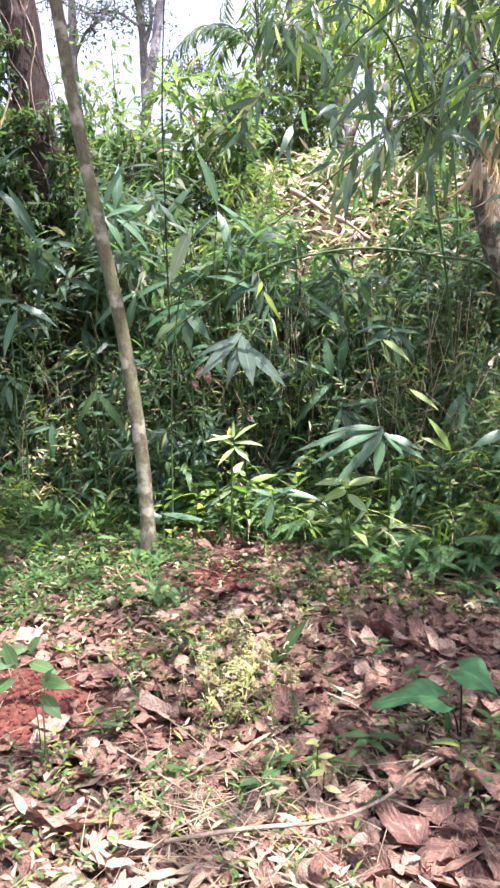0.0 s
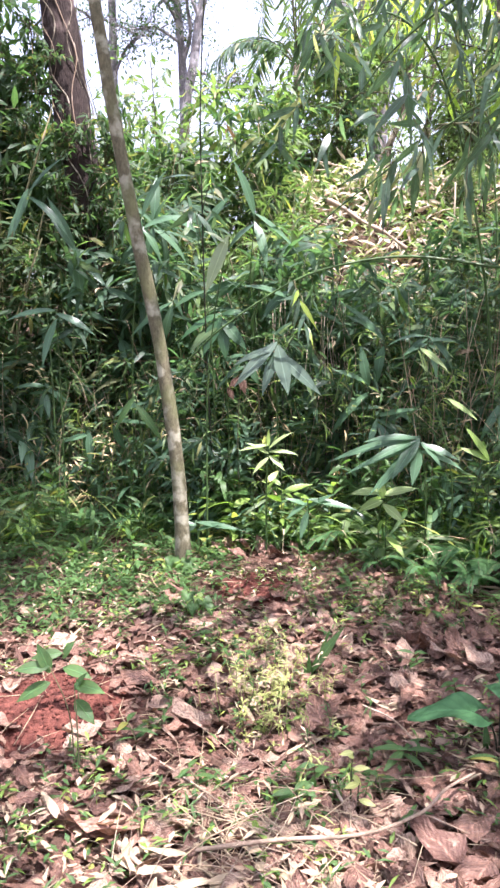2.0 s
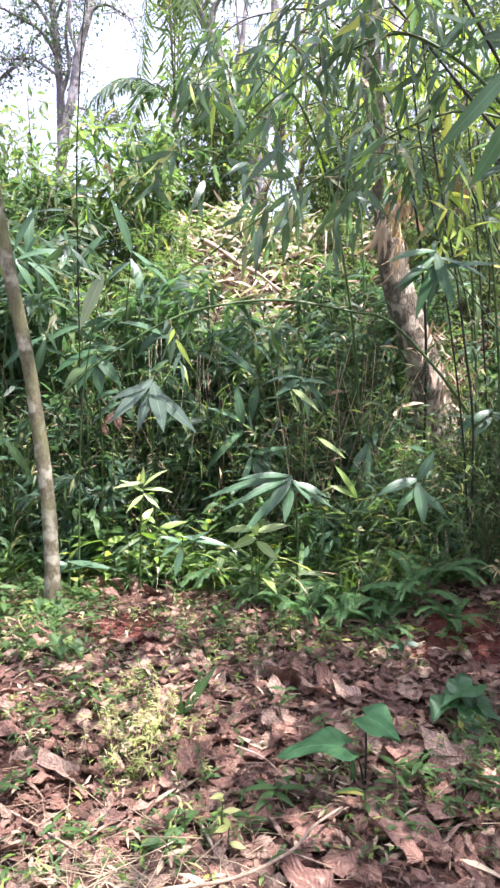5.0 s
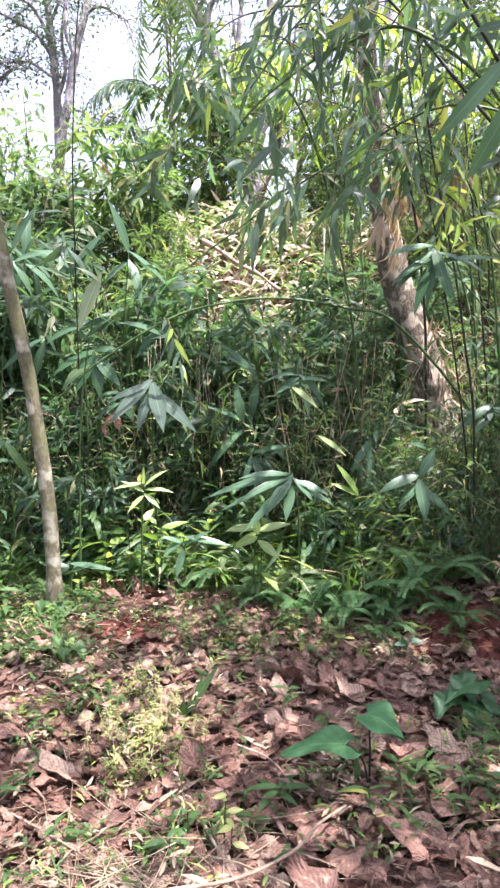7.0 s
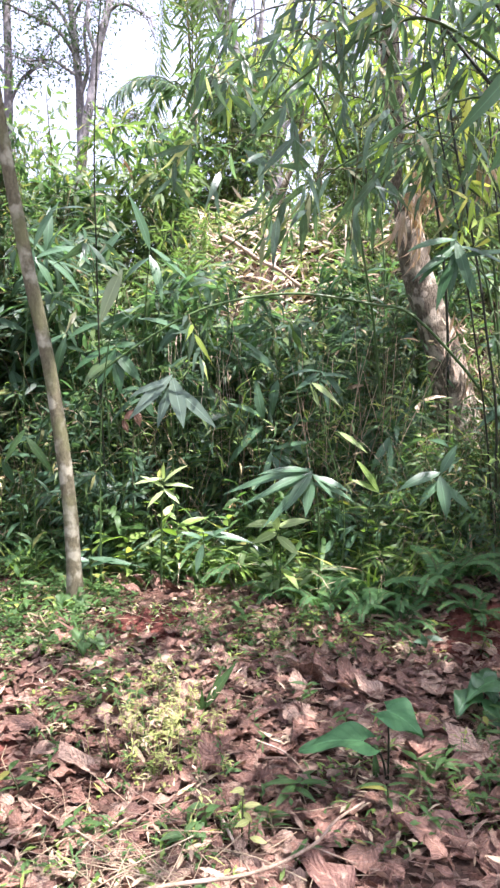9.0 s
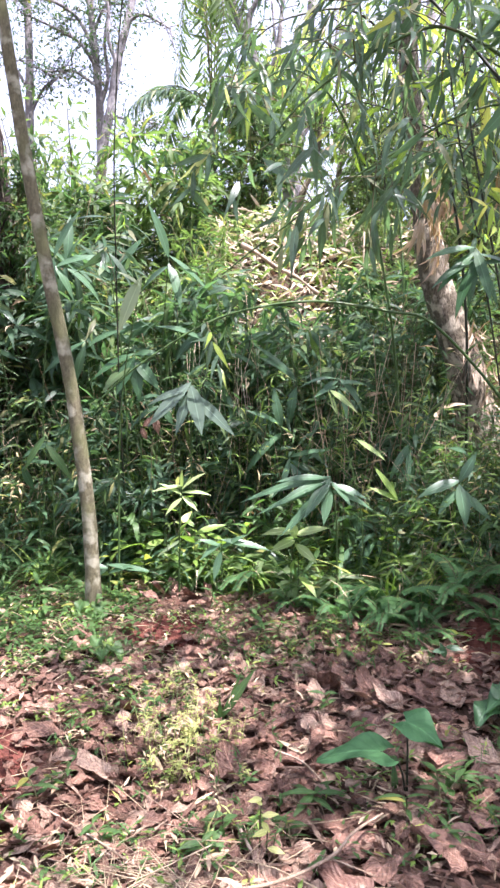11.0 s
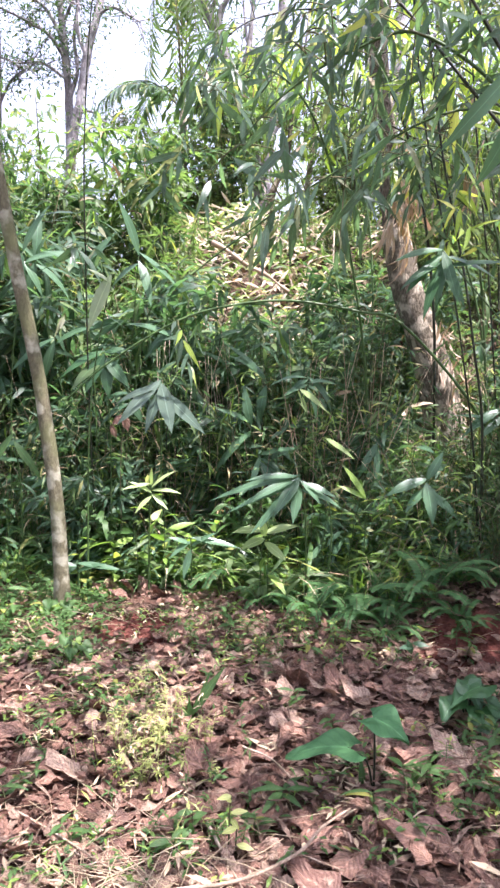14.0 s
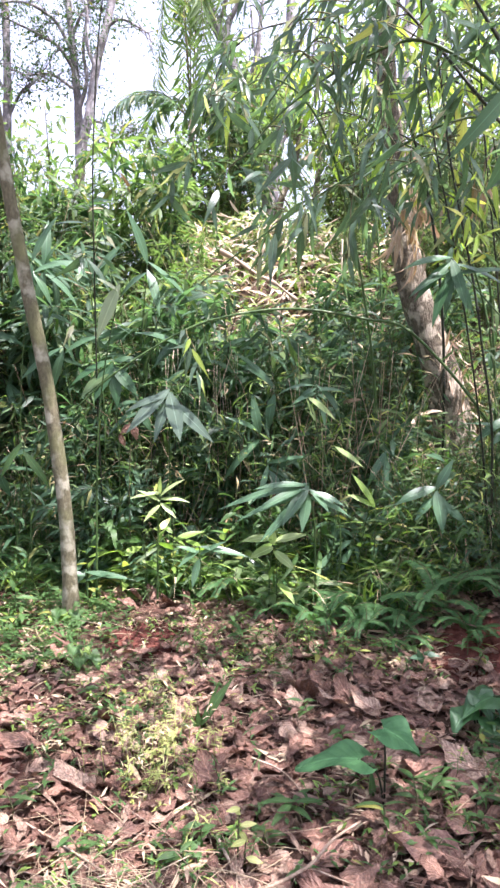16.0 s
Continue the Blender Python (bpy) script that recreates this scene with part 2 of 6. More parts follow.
def matrix(rot, at, scale=1.0):
    m = Matrix([[*(rot[i] * scale), at[i]] for i in range(3)] + [[0, 0, 0, 1]])
    return m


def blade(length, width, segs=5, droop=0.25, fold=0.2, peak=0.35, twist=0.0, wave=0.0, seed=0):
    """A pointed leaf from the origin along +y, its face to +z, drooping towards -z."""
    s = np.linspace(0, 1, segs + 1)
    a, b = 0.9, 0.9 * (1 - peak) / peak
    w = (s + 0.012) ** a * (1 - s) ** b
    w = w / w.max() * width / 2
    w[0] = width * 0.04
    ang = droop * s
    step = length / segs
    y = np.concatenate([[0], np.cumsum(np.cos((ang[1:] + ang[:-1]) / 2) * step)])
    z = -np.concatenate([[0], np.cumsum(np.sin((ang[1:] + ang[:-1]) / 2) * step)])
    r = np.random.RandomState(seed)
    verts, uv = [], []
    for i in range(segs + 1):
        t = twist * s[i]
        for k, u in ((-1, 0.0), (0, 0.5), (1, 1.0)):
            dx, dz = k * w[i], abs(k) * w[i] * fold + wave * width * (r.rand() - 0.5) * abs(k)
            verts.append((dx * math.cos(t) - dz * math.sin(t), y[i], z[i] + dz * math.cos(t) + dx * math.sin(t)))
            uv.append((u, s[i]))
    faces = []
    for i in range(segs):
        q = 3 * i
        if i == segs - 1:
            faces += [(q, q + 1, q + 4), (q + 1, q + 2, q + 4)]
        else:
            faces += [(q, q + 1, q + 4, q + 3), (q + 1, q + 2, q + 5, q + 4)]
    return np.array(verts), faces, np.array(uv)


def withered(length, width, seed):
    """A dead leaf, broad, curled and buckled."""
    r = np.random.RandomState(seed)
    n, k = 8, 6
    cup, arch, twist = r.uniform(-0.7, 0.9), r.uniform(-1.0, 0.7), r.uniform(-0.8, 0.8)
    ph = r.rand(4) * 6.28
    verts, uv, faces = [], [], []
    for i in range(n + 1):
        s = i / n
        ragged = r.uniform(0.78, 1.12, 2)
        w = width / 2 * (math.sin(math.pi * min(1, s ** 0.75)) ** 0.7 if 0 < s < 1 else 0.02) * (1 + 0.12 * math.sin(9 * s + ph[0]))
        for j in range(k + 1):
            u = 2 * j / k - 1
            x = u * w * (1 - 0.12 * abs(cup) * u * u) * (1 + (ragged[int(u > 0)] - 1) * abs(u))
            z = cup * 0.55 * w * u * u + arch * length * 0.35 * (s - 0.45) ** 2 + twist * x * (s - 0.5)
            z += 0.11 * width * math.sin(8 * s + 3 * u + ph[1]) * abs(u) + 0.05 * width * math.sin(13 * s - 5 * u + ph[2])
            verts.append((x, (s - 0.5 + (r.rand() - 0.5) * 0.05 * abs(u)) * length, z + (r.rand() - 0.5) * 0.05 * width))
            uv.append((j / k, s))
    for i in range(n):
        for j in range(k):
            q = i * (k + 1) + j
            faces.append((q, q + 1, q + k + 2, q + k + 1))
    verts = np.array(verts)
    verts[:, 2] -= np.percentile(verts[:, 2], 12)
    return verts, faces, np.array(uv)


def tube(points, radii, sides=7, cap=True, rough=0.0, seed=0):
    """A round stem along points."""
    pts = [np.asarray(p, float) for p in points]
    r = np.random.RandomState(seed)
    verts, faces, uv = [], [], []
    side = None
    for i, p in enumerate(pts):
        d = unit(pts[min(i + 1, len(pts) - 1)] - pts[max(i - 1, 0)])
        if side is None:
            side = unit(np.cross(d, (0.31, 0.95, 0.11) if abs(d[1]) < 0.9 else (1, 0, 0)))
        side = unit(side - d * (side @ d))
        other = np.cross(d, side)
        for k in range(sides):
            a = 2 * math.pi * k / sides
            rr = radii[i] * (1 + rough * (r.rand() - 0.5))
            verts.append(p + rr * (math.cos(a) * side + math.sin(a) * other))
            uv.append((k / sides, i / len(pts)))
    for i in range(len(pts) - 1):
        for k in range(sides):
            a, b = i * sides + k, i * sides + (k + 1) % sides
            faces.append((a, b, b + sides, a + sides))
    if cap:
        faces += [tuple(range(sides))[::-1], tuple(range((len(pts) - 1) * sides, len(pts) * sides))]
    return np.array(verts), faces, np.array(uv)


def curve(points, n):
    """n + 1 places along a smooth line through points."""
    p = [np.asarray(q, float) for q in points]
    p = [2 * p[0] - p[1]] + p + [2 * p[-1] - p[-2]]
    out = []
    for k in range(n + 1):
        t = k / n * (len(p) - 3)
        i = min(int(t), len(p) - 4)
        t -= i
        a, b, c, d = p[i : i + 4]
        out.append(0.5 * (2 * b + (c - a) * t + (2 * a - 5 * b + 4 * c - d) * t * t + (3 * b - a - 3 * c + d) * t ** 3))
    return out


def culm(points, r0, r1, n=28, node_every=4, sides=7):
    """A jointed bamboo stem."""
    pts = curve(points, n)
    rad = [r0 + (r1 - r0) * i / n for i in range(n + 1)]
    full, rr = [], []
    for i in range(n + 1):
        if i % node_every == 0 and 0 < i < n:
            d = unit(pts[i + 1] - pts[i - 1])
            for off, k in ((-0.010, 1.0), (-0.003, 1.35), (0.003, 1.3), (0.010, 1.0)):
                full.append(pts[i] + d * off)
                rr.append(rad[i] * k)
        else:
            full.append(pts[i])
            rr.append(rad[i])
    return tube(full, rr, sides), pts


def thing(name, at, label, category, group="", kind=""):
    ob = new(name)
    ob.empty_display_size = 0.1
    ob.matrix_basis = Matrix.Translation(at)
    return tagged(ob, label, category, group, kind)


def part(name, data, parent, label="", kind="", m=None):
    ob = new(name, data)
    ob.parent = parent
    if m is not None:
        ob.matrix_basis = m
    return tagged(ob, label, "", "", kind)


def place(x, y, z=None, rz=0.0, s=1.0, tilt=(0.0, 0.0)):
    z = ground_height(x, y) if z is None else z
    return pose(x, y, z, tilt[0], tilt[1], rz) @ Matrix.Scale(s, 4)


# ---- ground ----


def smooth(a, b, x):
    t = min(1.0, max(0.0, (x - a) / (b - a)))
    return t * t * (3 - 2 * t)


def ground_height(x, y):
    h = 0.035 * noise.noise((x * 0.9, y * 0.9, 0)) + 0.018 * noise.noise((x * 3.1, y * 3.1, 4))
    h += 0.07 * math.exp(-((x + 0.85) ** 2 / 0.10 + (y - 2.75) ** 2 / 0.10))  # dug red earth
    h += 0.05 * math.exp(-((x + 0.1) ** 2 / 0.08 + (y - 4.35) ** 2 / 0.10))
    h += 0.22 * smooth(1.15, 1.75, x) * smooth(3.45, 4.0, y)  # low bank
    h += (1.6 + 1.3 * smooth(-0.9, 0.3, x)) * smooth(5.7, 9.2, y) + 1.0 * smooth(9.5, 24, y)  # rising slope behind
    h += 0.5 * smooth(3, 12, abs(x)) * smooth(4, 12, y)
    return h


def axis_steps(lo, a, b, hi, step):
    inner = list(np.arange(a, b, step))
    out, d, p = [], step, b
    while p < hi:
        out.append(p)
        d *= 1.22
        p += d
    left, d, p = [], step, a - step
    while p > lo:
        left.append(p)
        d *= 1.22
        p -= d
    return [lo] + left[::-1] + inner + out + [hi]


xs, ys = axis_steps(-900, -2.4, 2.6, 900, 0.035), axis_steps(-900, 1.2, 6.0, 900, 0.035)
gv = [(x, y, ground_height(x, y) + 0.010 * noise.noise((x * 14, y * 14, 9))) for y in ys for x in xs]
nx = len(xs)
gf = [(j * nx + i, j * nx + i + 1, (j + 1) * nx + i + 1, (j + 1) * nx + i) for j in range(len(ys) - 1) for i in range(nx - 1)]
ground = new("ground", Geo().add(gv, gf).mesh("ground", EARTH))
tagged(ground, "red earth forest floor strewn with dead leaves", "ground", kind="structure")

# ---- trees ----


def limb_tree(name, trunk_pts, r0, r1, bark, label, crown_at, crown_r, clumps, leaf, n=24, rough=0.12, seed=1, sides=14, tufts=0):
    """A tapered trunk, limbs and a crown of leafy clumps. crown_at: the crown's middle."""
    base = np.array(trunk_pts[0], float)
    t = thing(name, base, label, "tree", "trees")
    pts = [p - base for p in curve(trunk_pts, n)]
    rad = [r0 + (r1 - r0) * (i / n) + r0 * 0.5 * math.exp(-i * 0.9) for i in range(n + 1)]
    part("trunk", Geo().add(*tube(pts, rad, sides, rough=rough, seed=seed)).mesh("trunk", bark), t)
    r = random.Random(seed)
    mid = np.array(crown_at, float) - base
    tip = pts[-1]
    for k in range(clumps):
        d = np.array([r.gauss(0, 1), r.gauss(0, 1), r.gauss(0, 0.55)])
        d = d / np.linalg.norm(d) * r.random() ** 0.4
        at = mid + d * np.array(crown_r)
        start = pts[r.randint(int(n * 0.8), n)]
        if k % 3 == 0:
            way = curve([start, (start + at) / 2 + (0, 0, 0.3), at], 6)
            part("limb", Geo().add(*tube(way, [r1 * 0.5 * (1 - 0.13 * i) for i in range(7)], 5)).mesh("limb", bark), t)
        ob = part("crown", r.choice(leaf), t, kind="stuff", m=pose(*at, r.uniform(-25, 25), r.uniform(-25, 25), r.uniform(0, 360)) @ Matrix.Scale(r.uniform(0.8, 1.3), 4))
    for k in range(tufts):
        p = pts[int(n * r.uniform(0.35, 0.9))]
        a = r.uniform(0, 6.28)
        far = r.uniform(0.4, 1.5)
        at = p + (math.cos(a) * far, math.sin(a) * 0.5, far * r.uniform(0.3, 0.9))
        way = curve([p, (p + at) / 2 + (0, 0, -0.08), at], 6)
        part("limb", Geo().add(*tube(way, [0.024 - 0.003 * i for i in range(7)], 4)).mesh("limb", bark), t)
        for j in range(2):
            q = way[6 - 3 * j]
            part("crown", r.choice(fine_leaves), t, kind="stuff", m=pose(*q, r.uniform(-20, 20), 0, r.uniform(0, 360)) @ Matrix.Scale(r.uniform(0.3, 0.6), 4))
    return t


def clump(seed, count, radius, length, width, mat, segs=2, flat=0.6):
    """A leafy end of a bough: twigs and leaves round it."""
    r = np.random.RandomState(seed)
    g = Geo()
    leaves = [blade(length * k, width * k, segs, 0.5, 0.15, 0.42) for k in (0.75, 1.0, 1.2)]
    for tw in range(max(5, count // 11)):
        d = unit(r.randn(3) * (1, 1, flat))
        end = d * radius * r.uniform(0.55, 1.0)
        way = curve([(0, 0, 0), end * 0.55 + (0, 0, 0.08 * radius), end + (0, 0, -0.05 * radius)], 4)
        g.add(*tube(way, [0.006, 0.005, 0.004, 0.003, 0.002], 3), slot=1)
        for k in range(11):
            p = way[1] + (end - way[1]) * r.uniform(0, 1.05) + r.randn(3) * 0.02
            a = unit(d * 0.7 + r.randn(3) * 0.7 + (0, 0, -0.45))
            g.put(leaves[k % 3], turn(a, (0, 0, 1), r.uniform(-0.8, 0.8)), p)
    return g.mesh("crown", mat, TWIG)


crown_leaves = [clump(40 + k, 190, 0.75, 0.15, 0.06, TREE_LEAF) for k in range(4)]
sparse_leaves = [clump(80 + k, 66, 0.8, 0.15, 0.05, TREE_LEAF) for k in range(3)]
fine_leaves = [clump(85 + k, 120, 0.8, 0.07, 0.03, TREE_LEAF) for k in range(3)]
sunny_leaves = [clump(60 + k, 240, 0.8, 0.15, 0.055, SUN_TONED_LEAF) for k in range(3)]

# crowns of these three are out of view, shifted to throw wanted shade
slender = limb_tree("slender_tree", [(-0.628, 4.5, -0.050), (-0.647, 4.5, 0.455), (-0.678, 4.5, 0.832), (-0.761, 4.5, 1.449), (-0.875, 4.5, 2.039), (-0.994, 4.5, 2.725), (-1.072, 4.5, 3.262), (-1.237, 4.5, 4.451), (-1.332, 4.5, 5.974)],
    0.046, 0.032, PALE_BARK, "slender leaning tree with pale mottled lichen bark", (-0.15, 2.85, 6.9), (0.55, 0.8, 0.5), 9, crown_leaves, 40, 0.08, 3)
limb_tree("vine_hung_tree", [(-1.66, 6.8, 0.3), (-1.68, 6.8, 1.1), (-1.73, 6.8, 2.1), (-1.85, 6.8, 3.24), (-1.94, 6.8, 4.14), (-2.1, 6.8, 5.5), (-2.2, 6.9, 7.5)],
    0.19, 0.13, DARK_BARK, "old dark reddish trunk wrapped in dry vines", (-0.45, 3.95, 7.7), (1.1, 0.75, 0.7), 16, crown_leaves, 24, 0.22, 5)
big_right = limb_tree("leaning_tree", [(2.50, 6.2, 0.1), (2.44, 6.2, 0.7), (2.34, 6.2, 1.15), (2.16, 6.2, 1.73), (1.98, 6.2, 2.19), (1.87, 6.2, 2.65), (1.77, 6.2, 3.3), (1.68, 6.2, 4.4), (2.1, 5.9, 5.5), (3.3, 4.9, 6.6)],
    0.205, 0.03, GREY_BARK, "leaning grey tree with sunlit flaky bark", (3.85, 0.8, 7.2), (1.55, 1.5, 0.9), 30, crown_leaves, 24, 0.25, 8)
# unseen limbs and leaf clumps, added overhead only to dapple and darken below
r11 = random.Random(62)
for k, (x, y, z) in enumerate(((1.65, 0.15, 6.9), (1.35, 0.55, 7.1), (1.5, 1.0, 6.8), (1.05, 0.1, 7.0), (0.95, 0.8, 7.2), (2.4, -1.0, 7.0), (3.0, -1.6, 7.2), (1.8, -1.8, 7.1), (3.6, -0.9, 6.9), (4.2, -0.2, 7.1), (2.2, -2.6, 7.0), (1.0, -2.2, 7.2), (4.25, 3.4, 6.9), (4.2, 2.7, 7.1), (4.15, 3.0, 7.2), (4.05, 2.9, 7.0), (1.75, 1.5, 7.0), (1.6, 1.75, 7.1), (1.4, 1.95, 7.0), (1.1, 2.25, 7.1), (1.75, 2.1, 6.9), (3.7, 2.3, 7.0), (3.9, 2.65, 7.1), (3.5, 2.55, 6.8), (2.2, 4.6, 6.9), (0.9, 3.6, 7.0), (0.55, 3.45, 7.2))):
    way = curve([np.array((3.2, 5.0, 6.45)) - (2.50, 6.2, 0.1), np.array(((3.6 + x) / 2, (4.6 + y) / 2, 7.0)) - (2.50, 6.2, 0.1), np.array((x, y, z)) - (2.50, 6.2, 0.1)], 8)
    part("limb", Geo().add(*tube(way, [0.03 - 0.003 * i for i in range(9)], 5)).mesh("limb", GREY_BARK), big_right)
    part("crown", (sparse_leaves if k < 5 or 15 < k < 21 else crown_leaves)[k % 3], big_right, kind="stuff", m=pose(*way[8], 14 * k, -9 * k, 50 * k) @ Matrix.Scale(1.0 if k < 5 or k > 15 else 1.25, 4))
g = Geo()
for k in range(150):
    z = r11.uniform(0.35, 1.9)
    cx = float(np.interp(z, (0.1, 0.7, 1.15, 1.73, 2.2), (2.50, 2.44, 2.34, 2.16, 1.98)))
    a = r11.gauss(-0.75, 0.55)
    rr = 0.235 - 0.03 * z + 0.015
    at = np.array([cx + rr * math.cos(a) - 2.50, rr * math.sin(a), z - 0.1])
    L = r11.uniform(0.06, 0.24)
    g.put(blade(L, r11.uniform(0.006, 0.022), 4, r11.uniform(-1.2, 0.6), 0.3, 0.4, r11.uniform(-1, 1)), turn(unit((0.5 * math.cos(a) + r11.gauss(0, 0.25), 0.5 * math.sin(a), -0.9 if k % 4 else 0.6)), (math.cos(a), math.sin(a), 0.2), r11.gauss(0, 0.5)), at, k % 2)
part("loose_bark", g.mesh("loose_bark", STRAW, DRY_WOOD), big_right, "pale shaggy strips of loose bark", kind="stuff")


def bare_tree(trunk, r0, forks, label, seed, sprays=1.0):
    """A tall thin tree with an open crown. forks: for each branch the places that it passes, thickness at its start."""
    base = np.array(trunk[0], float)
    t = thing("forest_tree", base, label, "tree", "trees")
    r = random.Random(seed)
    way = [p - base for p in curve(trunk, 30)]
    part("trunk", Geo().add(*tube(way, [r0 * (1 - 0.014 * i) for i in range(31)], 12, rough=0.16, seed=seed)).mesh("trunk", FAR_BARK), t)
    for pts, thick in forks:
        line = [p - base for p in curve(pts, 14)]
        part("limb", Geo().add(*tube(line, [thick * (1 - 0.05 * i) for i in range(15)], 7, rough=0.2, seed=seed)).mesh("limb", FAR_BARK), t)
        g = Geo()
        for k in range(int(9 * sprays)):
            p = line[r.randint(4, 14)]
            out = unit((r.gauss(0, 1), r.gauss(0, 0.5), r.gauss(0.1, 0.6))) * r.uniform(0.25, 0.7)
            twig = curve([p, p + out * 0.5 + (0, 0, r.gauss(0, 0.06)), p + out], 5)
            g.add(*tube(twig, [0.010, 0.008, 0.007, 0.005, 0.004, 0.003], 4), slot=1)
            for j in range(r.randint(12, 26)):
                q = twig[r.randint(2, 5)] + np.array([r.gauss(0, 0.09), r.gauss(0, 0.09), r.gauss(0, 0.08)])
                d = unit((r.gauss(0, 1), r.gauss(0, 1), r.gauss(-0.4, 0.6)))
                g.put(blade(r.uniform(0.05, 0.10), r.uniform(0.022, 0.036), 2, 0.5, 0.2, 0.45), turn(d, (0, -0.4, 1), r.uniform(-1, 1)), q)
        part("foliage", g.mesh("foliage", TREE_LEAF, FAR_BARK), t, kind="stuff")
    return t


TALL = "tall thin grey forest tree with open crown"
bare_tree([(-1.60, 13.0, 3.2), (-1.66, 13.0, 4.4), (-1.69, 13.0, 5.3), (-1.70, 13.0, 5.9), (-1.76, 13.0, 6.6), (-1.84, 13.0, 7.5), (-1.95, 13.0, 9.5)], 0.082,
    [([(-1.70, 13, 5.75), (-1.55, 12.95, 6.25), (-1.60, 12.9, 6.75), (-1.50, 12.9, 7.5)], 0.045), ([(-1.74, 13, 6.4), (-2.0, 12.9, 6.75), (-2.45, 12.8, 6.95), (-2.9, 12.7, 7.1)], 0.04),
     ([(-1.78, 13, 6.7), (-2.05, 12.9, 7.15), (-2.5, 12.8, 7.35), (-3.0, 12.8, 7.3)], 0.04), ([(-1.72, 13, 6.1), (-2.1, 12.9, 6.3), (-2.5, 12.8, 6.25), (-2.95, 12.8, 6.4)], 0.03),
     ([(-1.8, 13, 6.9), (-1.6, 12.9, 7.3), (-1.35, 12.8, 7.5), (-1.1, 12.8, 7.45)], 0.03)], TALL, 201, 3.2)
bare_tree([(-1.72, 12.6, 3.2), (-1.66, 12.6, 4.3), (-1.58, 12.6, 5.1), (-1.46, 12.6, 5.65), (-1.39, 12.6, 6.15), (-1.30, 12.6, 6.6), (-1.16, 12.6, 7.1), (-0.95, 12.6, 8.2), (-0.8, 12.6, 9.5)], 0.088,
    [([(-1.36, 12.6, 6.3), (-1.5, 12.5, 6.7), (-1.48, 12.5, 7.1), (-1.58, 12.5, 7.6)], 0.04), ([(-1.2, 12.6, 6.95), (-0.95, 12.5, 7.05), (-0.7, 12.5, 6.95), (-0.5, 12.4, 6.8)], 0.03),
     ([(-1.5, 12.6, 5.5), (-1.25, 12.5, 5.45), (-1.0, 12.4, 5.25), (-0.75, 12.3, 5.3)], 0.028), ([(-1.52, 12.6, 5.3), (-1.2, 12.5, 5.1), (-0.95, 12.4, 5.15), (-0.7, 12.3, 5.4)], 0.024)], TALL, 202, 1.8)
bare_tree([(-2.78, 13.0, 3.2), (-2.84, 13.0, 4.6), (-2.85, 13.0, 5.5), (-2.83, 13.0, 6.5), (-2.9, 13.0, 9.0)], 0.095,
    [([(-2.84, 13, 5.6), (-2.6, 12.9, 6.0), (-2.4, 12.8, 6.1), (-2.15, 12.8, 6.4)], 0.03), ([(-2.84, 13, 6.0), (-3.1, 12.9, 6.4), (-3.4, 12.8, 6.6), (-3.8, 12.8, 6.7)], 0.03)], TALL, 203, 2.0)
bare_tree([(1.35, 11.0, 3.3), (1.22, 11.0, 4.3), (1.08, 11.0, 4.85), (0.91, 11.0, 5.45), (0.71, 11.0, 5.88), (0.51, 11.0, 6.34), (0.34, 11.0, 6.75), (0.1, 11.0, 7.6), (-0.1, 11.0, 9.0)], 0.105,
    [([(0.60, 11.0, 6.1), (0.66, 10.95, 6.4), (0.78, 10.9, 6.65), (0.86, 10.9, 7.1)], 0.06), ([(0.9, 11, 5.5), (1.05, 10.9, 5.9), (1.1, 10.9, 6.4), (1.18, 10.9, 7.1)], 0.055),
     ([(0.5, 11, 6.35), (0.62, 10.9, 6.7), (0.58, 10.9, 7.0), (0.66, 10.9, 7.4)], 0.035), ([(0.55, 11, 6.2), (0.3, 10.9, 6.4), (0.05, 10.9, 6.45), (-0.2, 10.8, 6.7)], 0.028)], "leaning grey forest tree forking above the bamboo", 204, 1.3)
bare_tree([(1.6, 14.0, 3.3), (1.7, 14.0, 5.0), (1.85, 14.0, 6.5), (2.0, 14.0, 9.0)], 0.12, [([(1.75, 14, 5.6), (2.1, 13.9, 6.2), (2.3, 13.8, 6.9), (2.4, 13.8, 7.8)], 0.05), ([(1.8, 14, 6.2), (1.5, 13.9, 6.7), (1.3, 13.8, 7.2), (1.2, 13.8, 8)], 0.05)], TALL, 205)
bare_tree([(3.4, 12.0, 3.2), (3.45, 12.0, 5.0), (3.5, 12.0, 6.5), (3.7, 12.0, 9.0)], 0.12, [([(3.45, 12, 5.2), (3.1, 11.9, 5.9), (2.9, 11.8, 6.6), (2.85, 11.8, 7.4)], 0.05), ([(3.5, 12, 5.8), (3.9, 11.9, 6.3), (4.1, 11.8, 6.9), (4.2, 11.8, 7.6)], 0.05)], TALL, 206, 1.4)

for k, (x, y, h, lean) in enumerate(((1.3, 10.8, 5.2, 0.3), (3.9, 8.8, 5.0, 0.2), (2.0, 11.5, 5.6, 0.1), (4.6, 10.2, 6.4, 0.0))):
    z = ground_height(x, y) - 0.1
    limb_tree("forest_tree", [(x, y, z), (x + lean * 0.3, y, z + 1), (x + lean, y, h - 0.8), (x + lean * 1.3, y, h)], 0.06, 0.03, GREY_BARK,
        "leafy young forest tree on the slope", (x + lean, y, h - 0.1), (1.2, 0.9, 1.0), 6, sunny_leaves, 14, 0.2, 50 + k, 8)

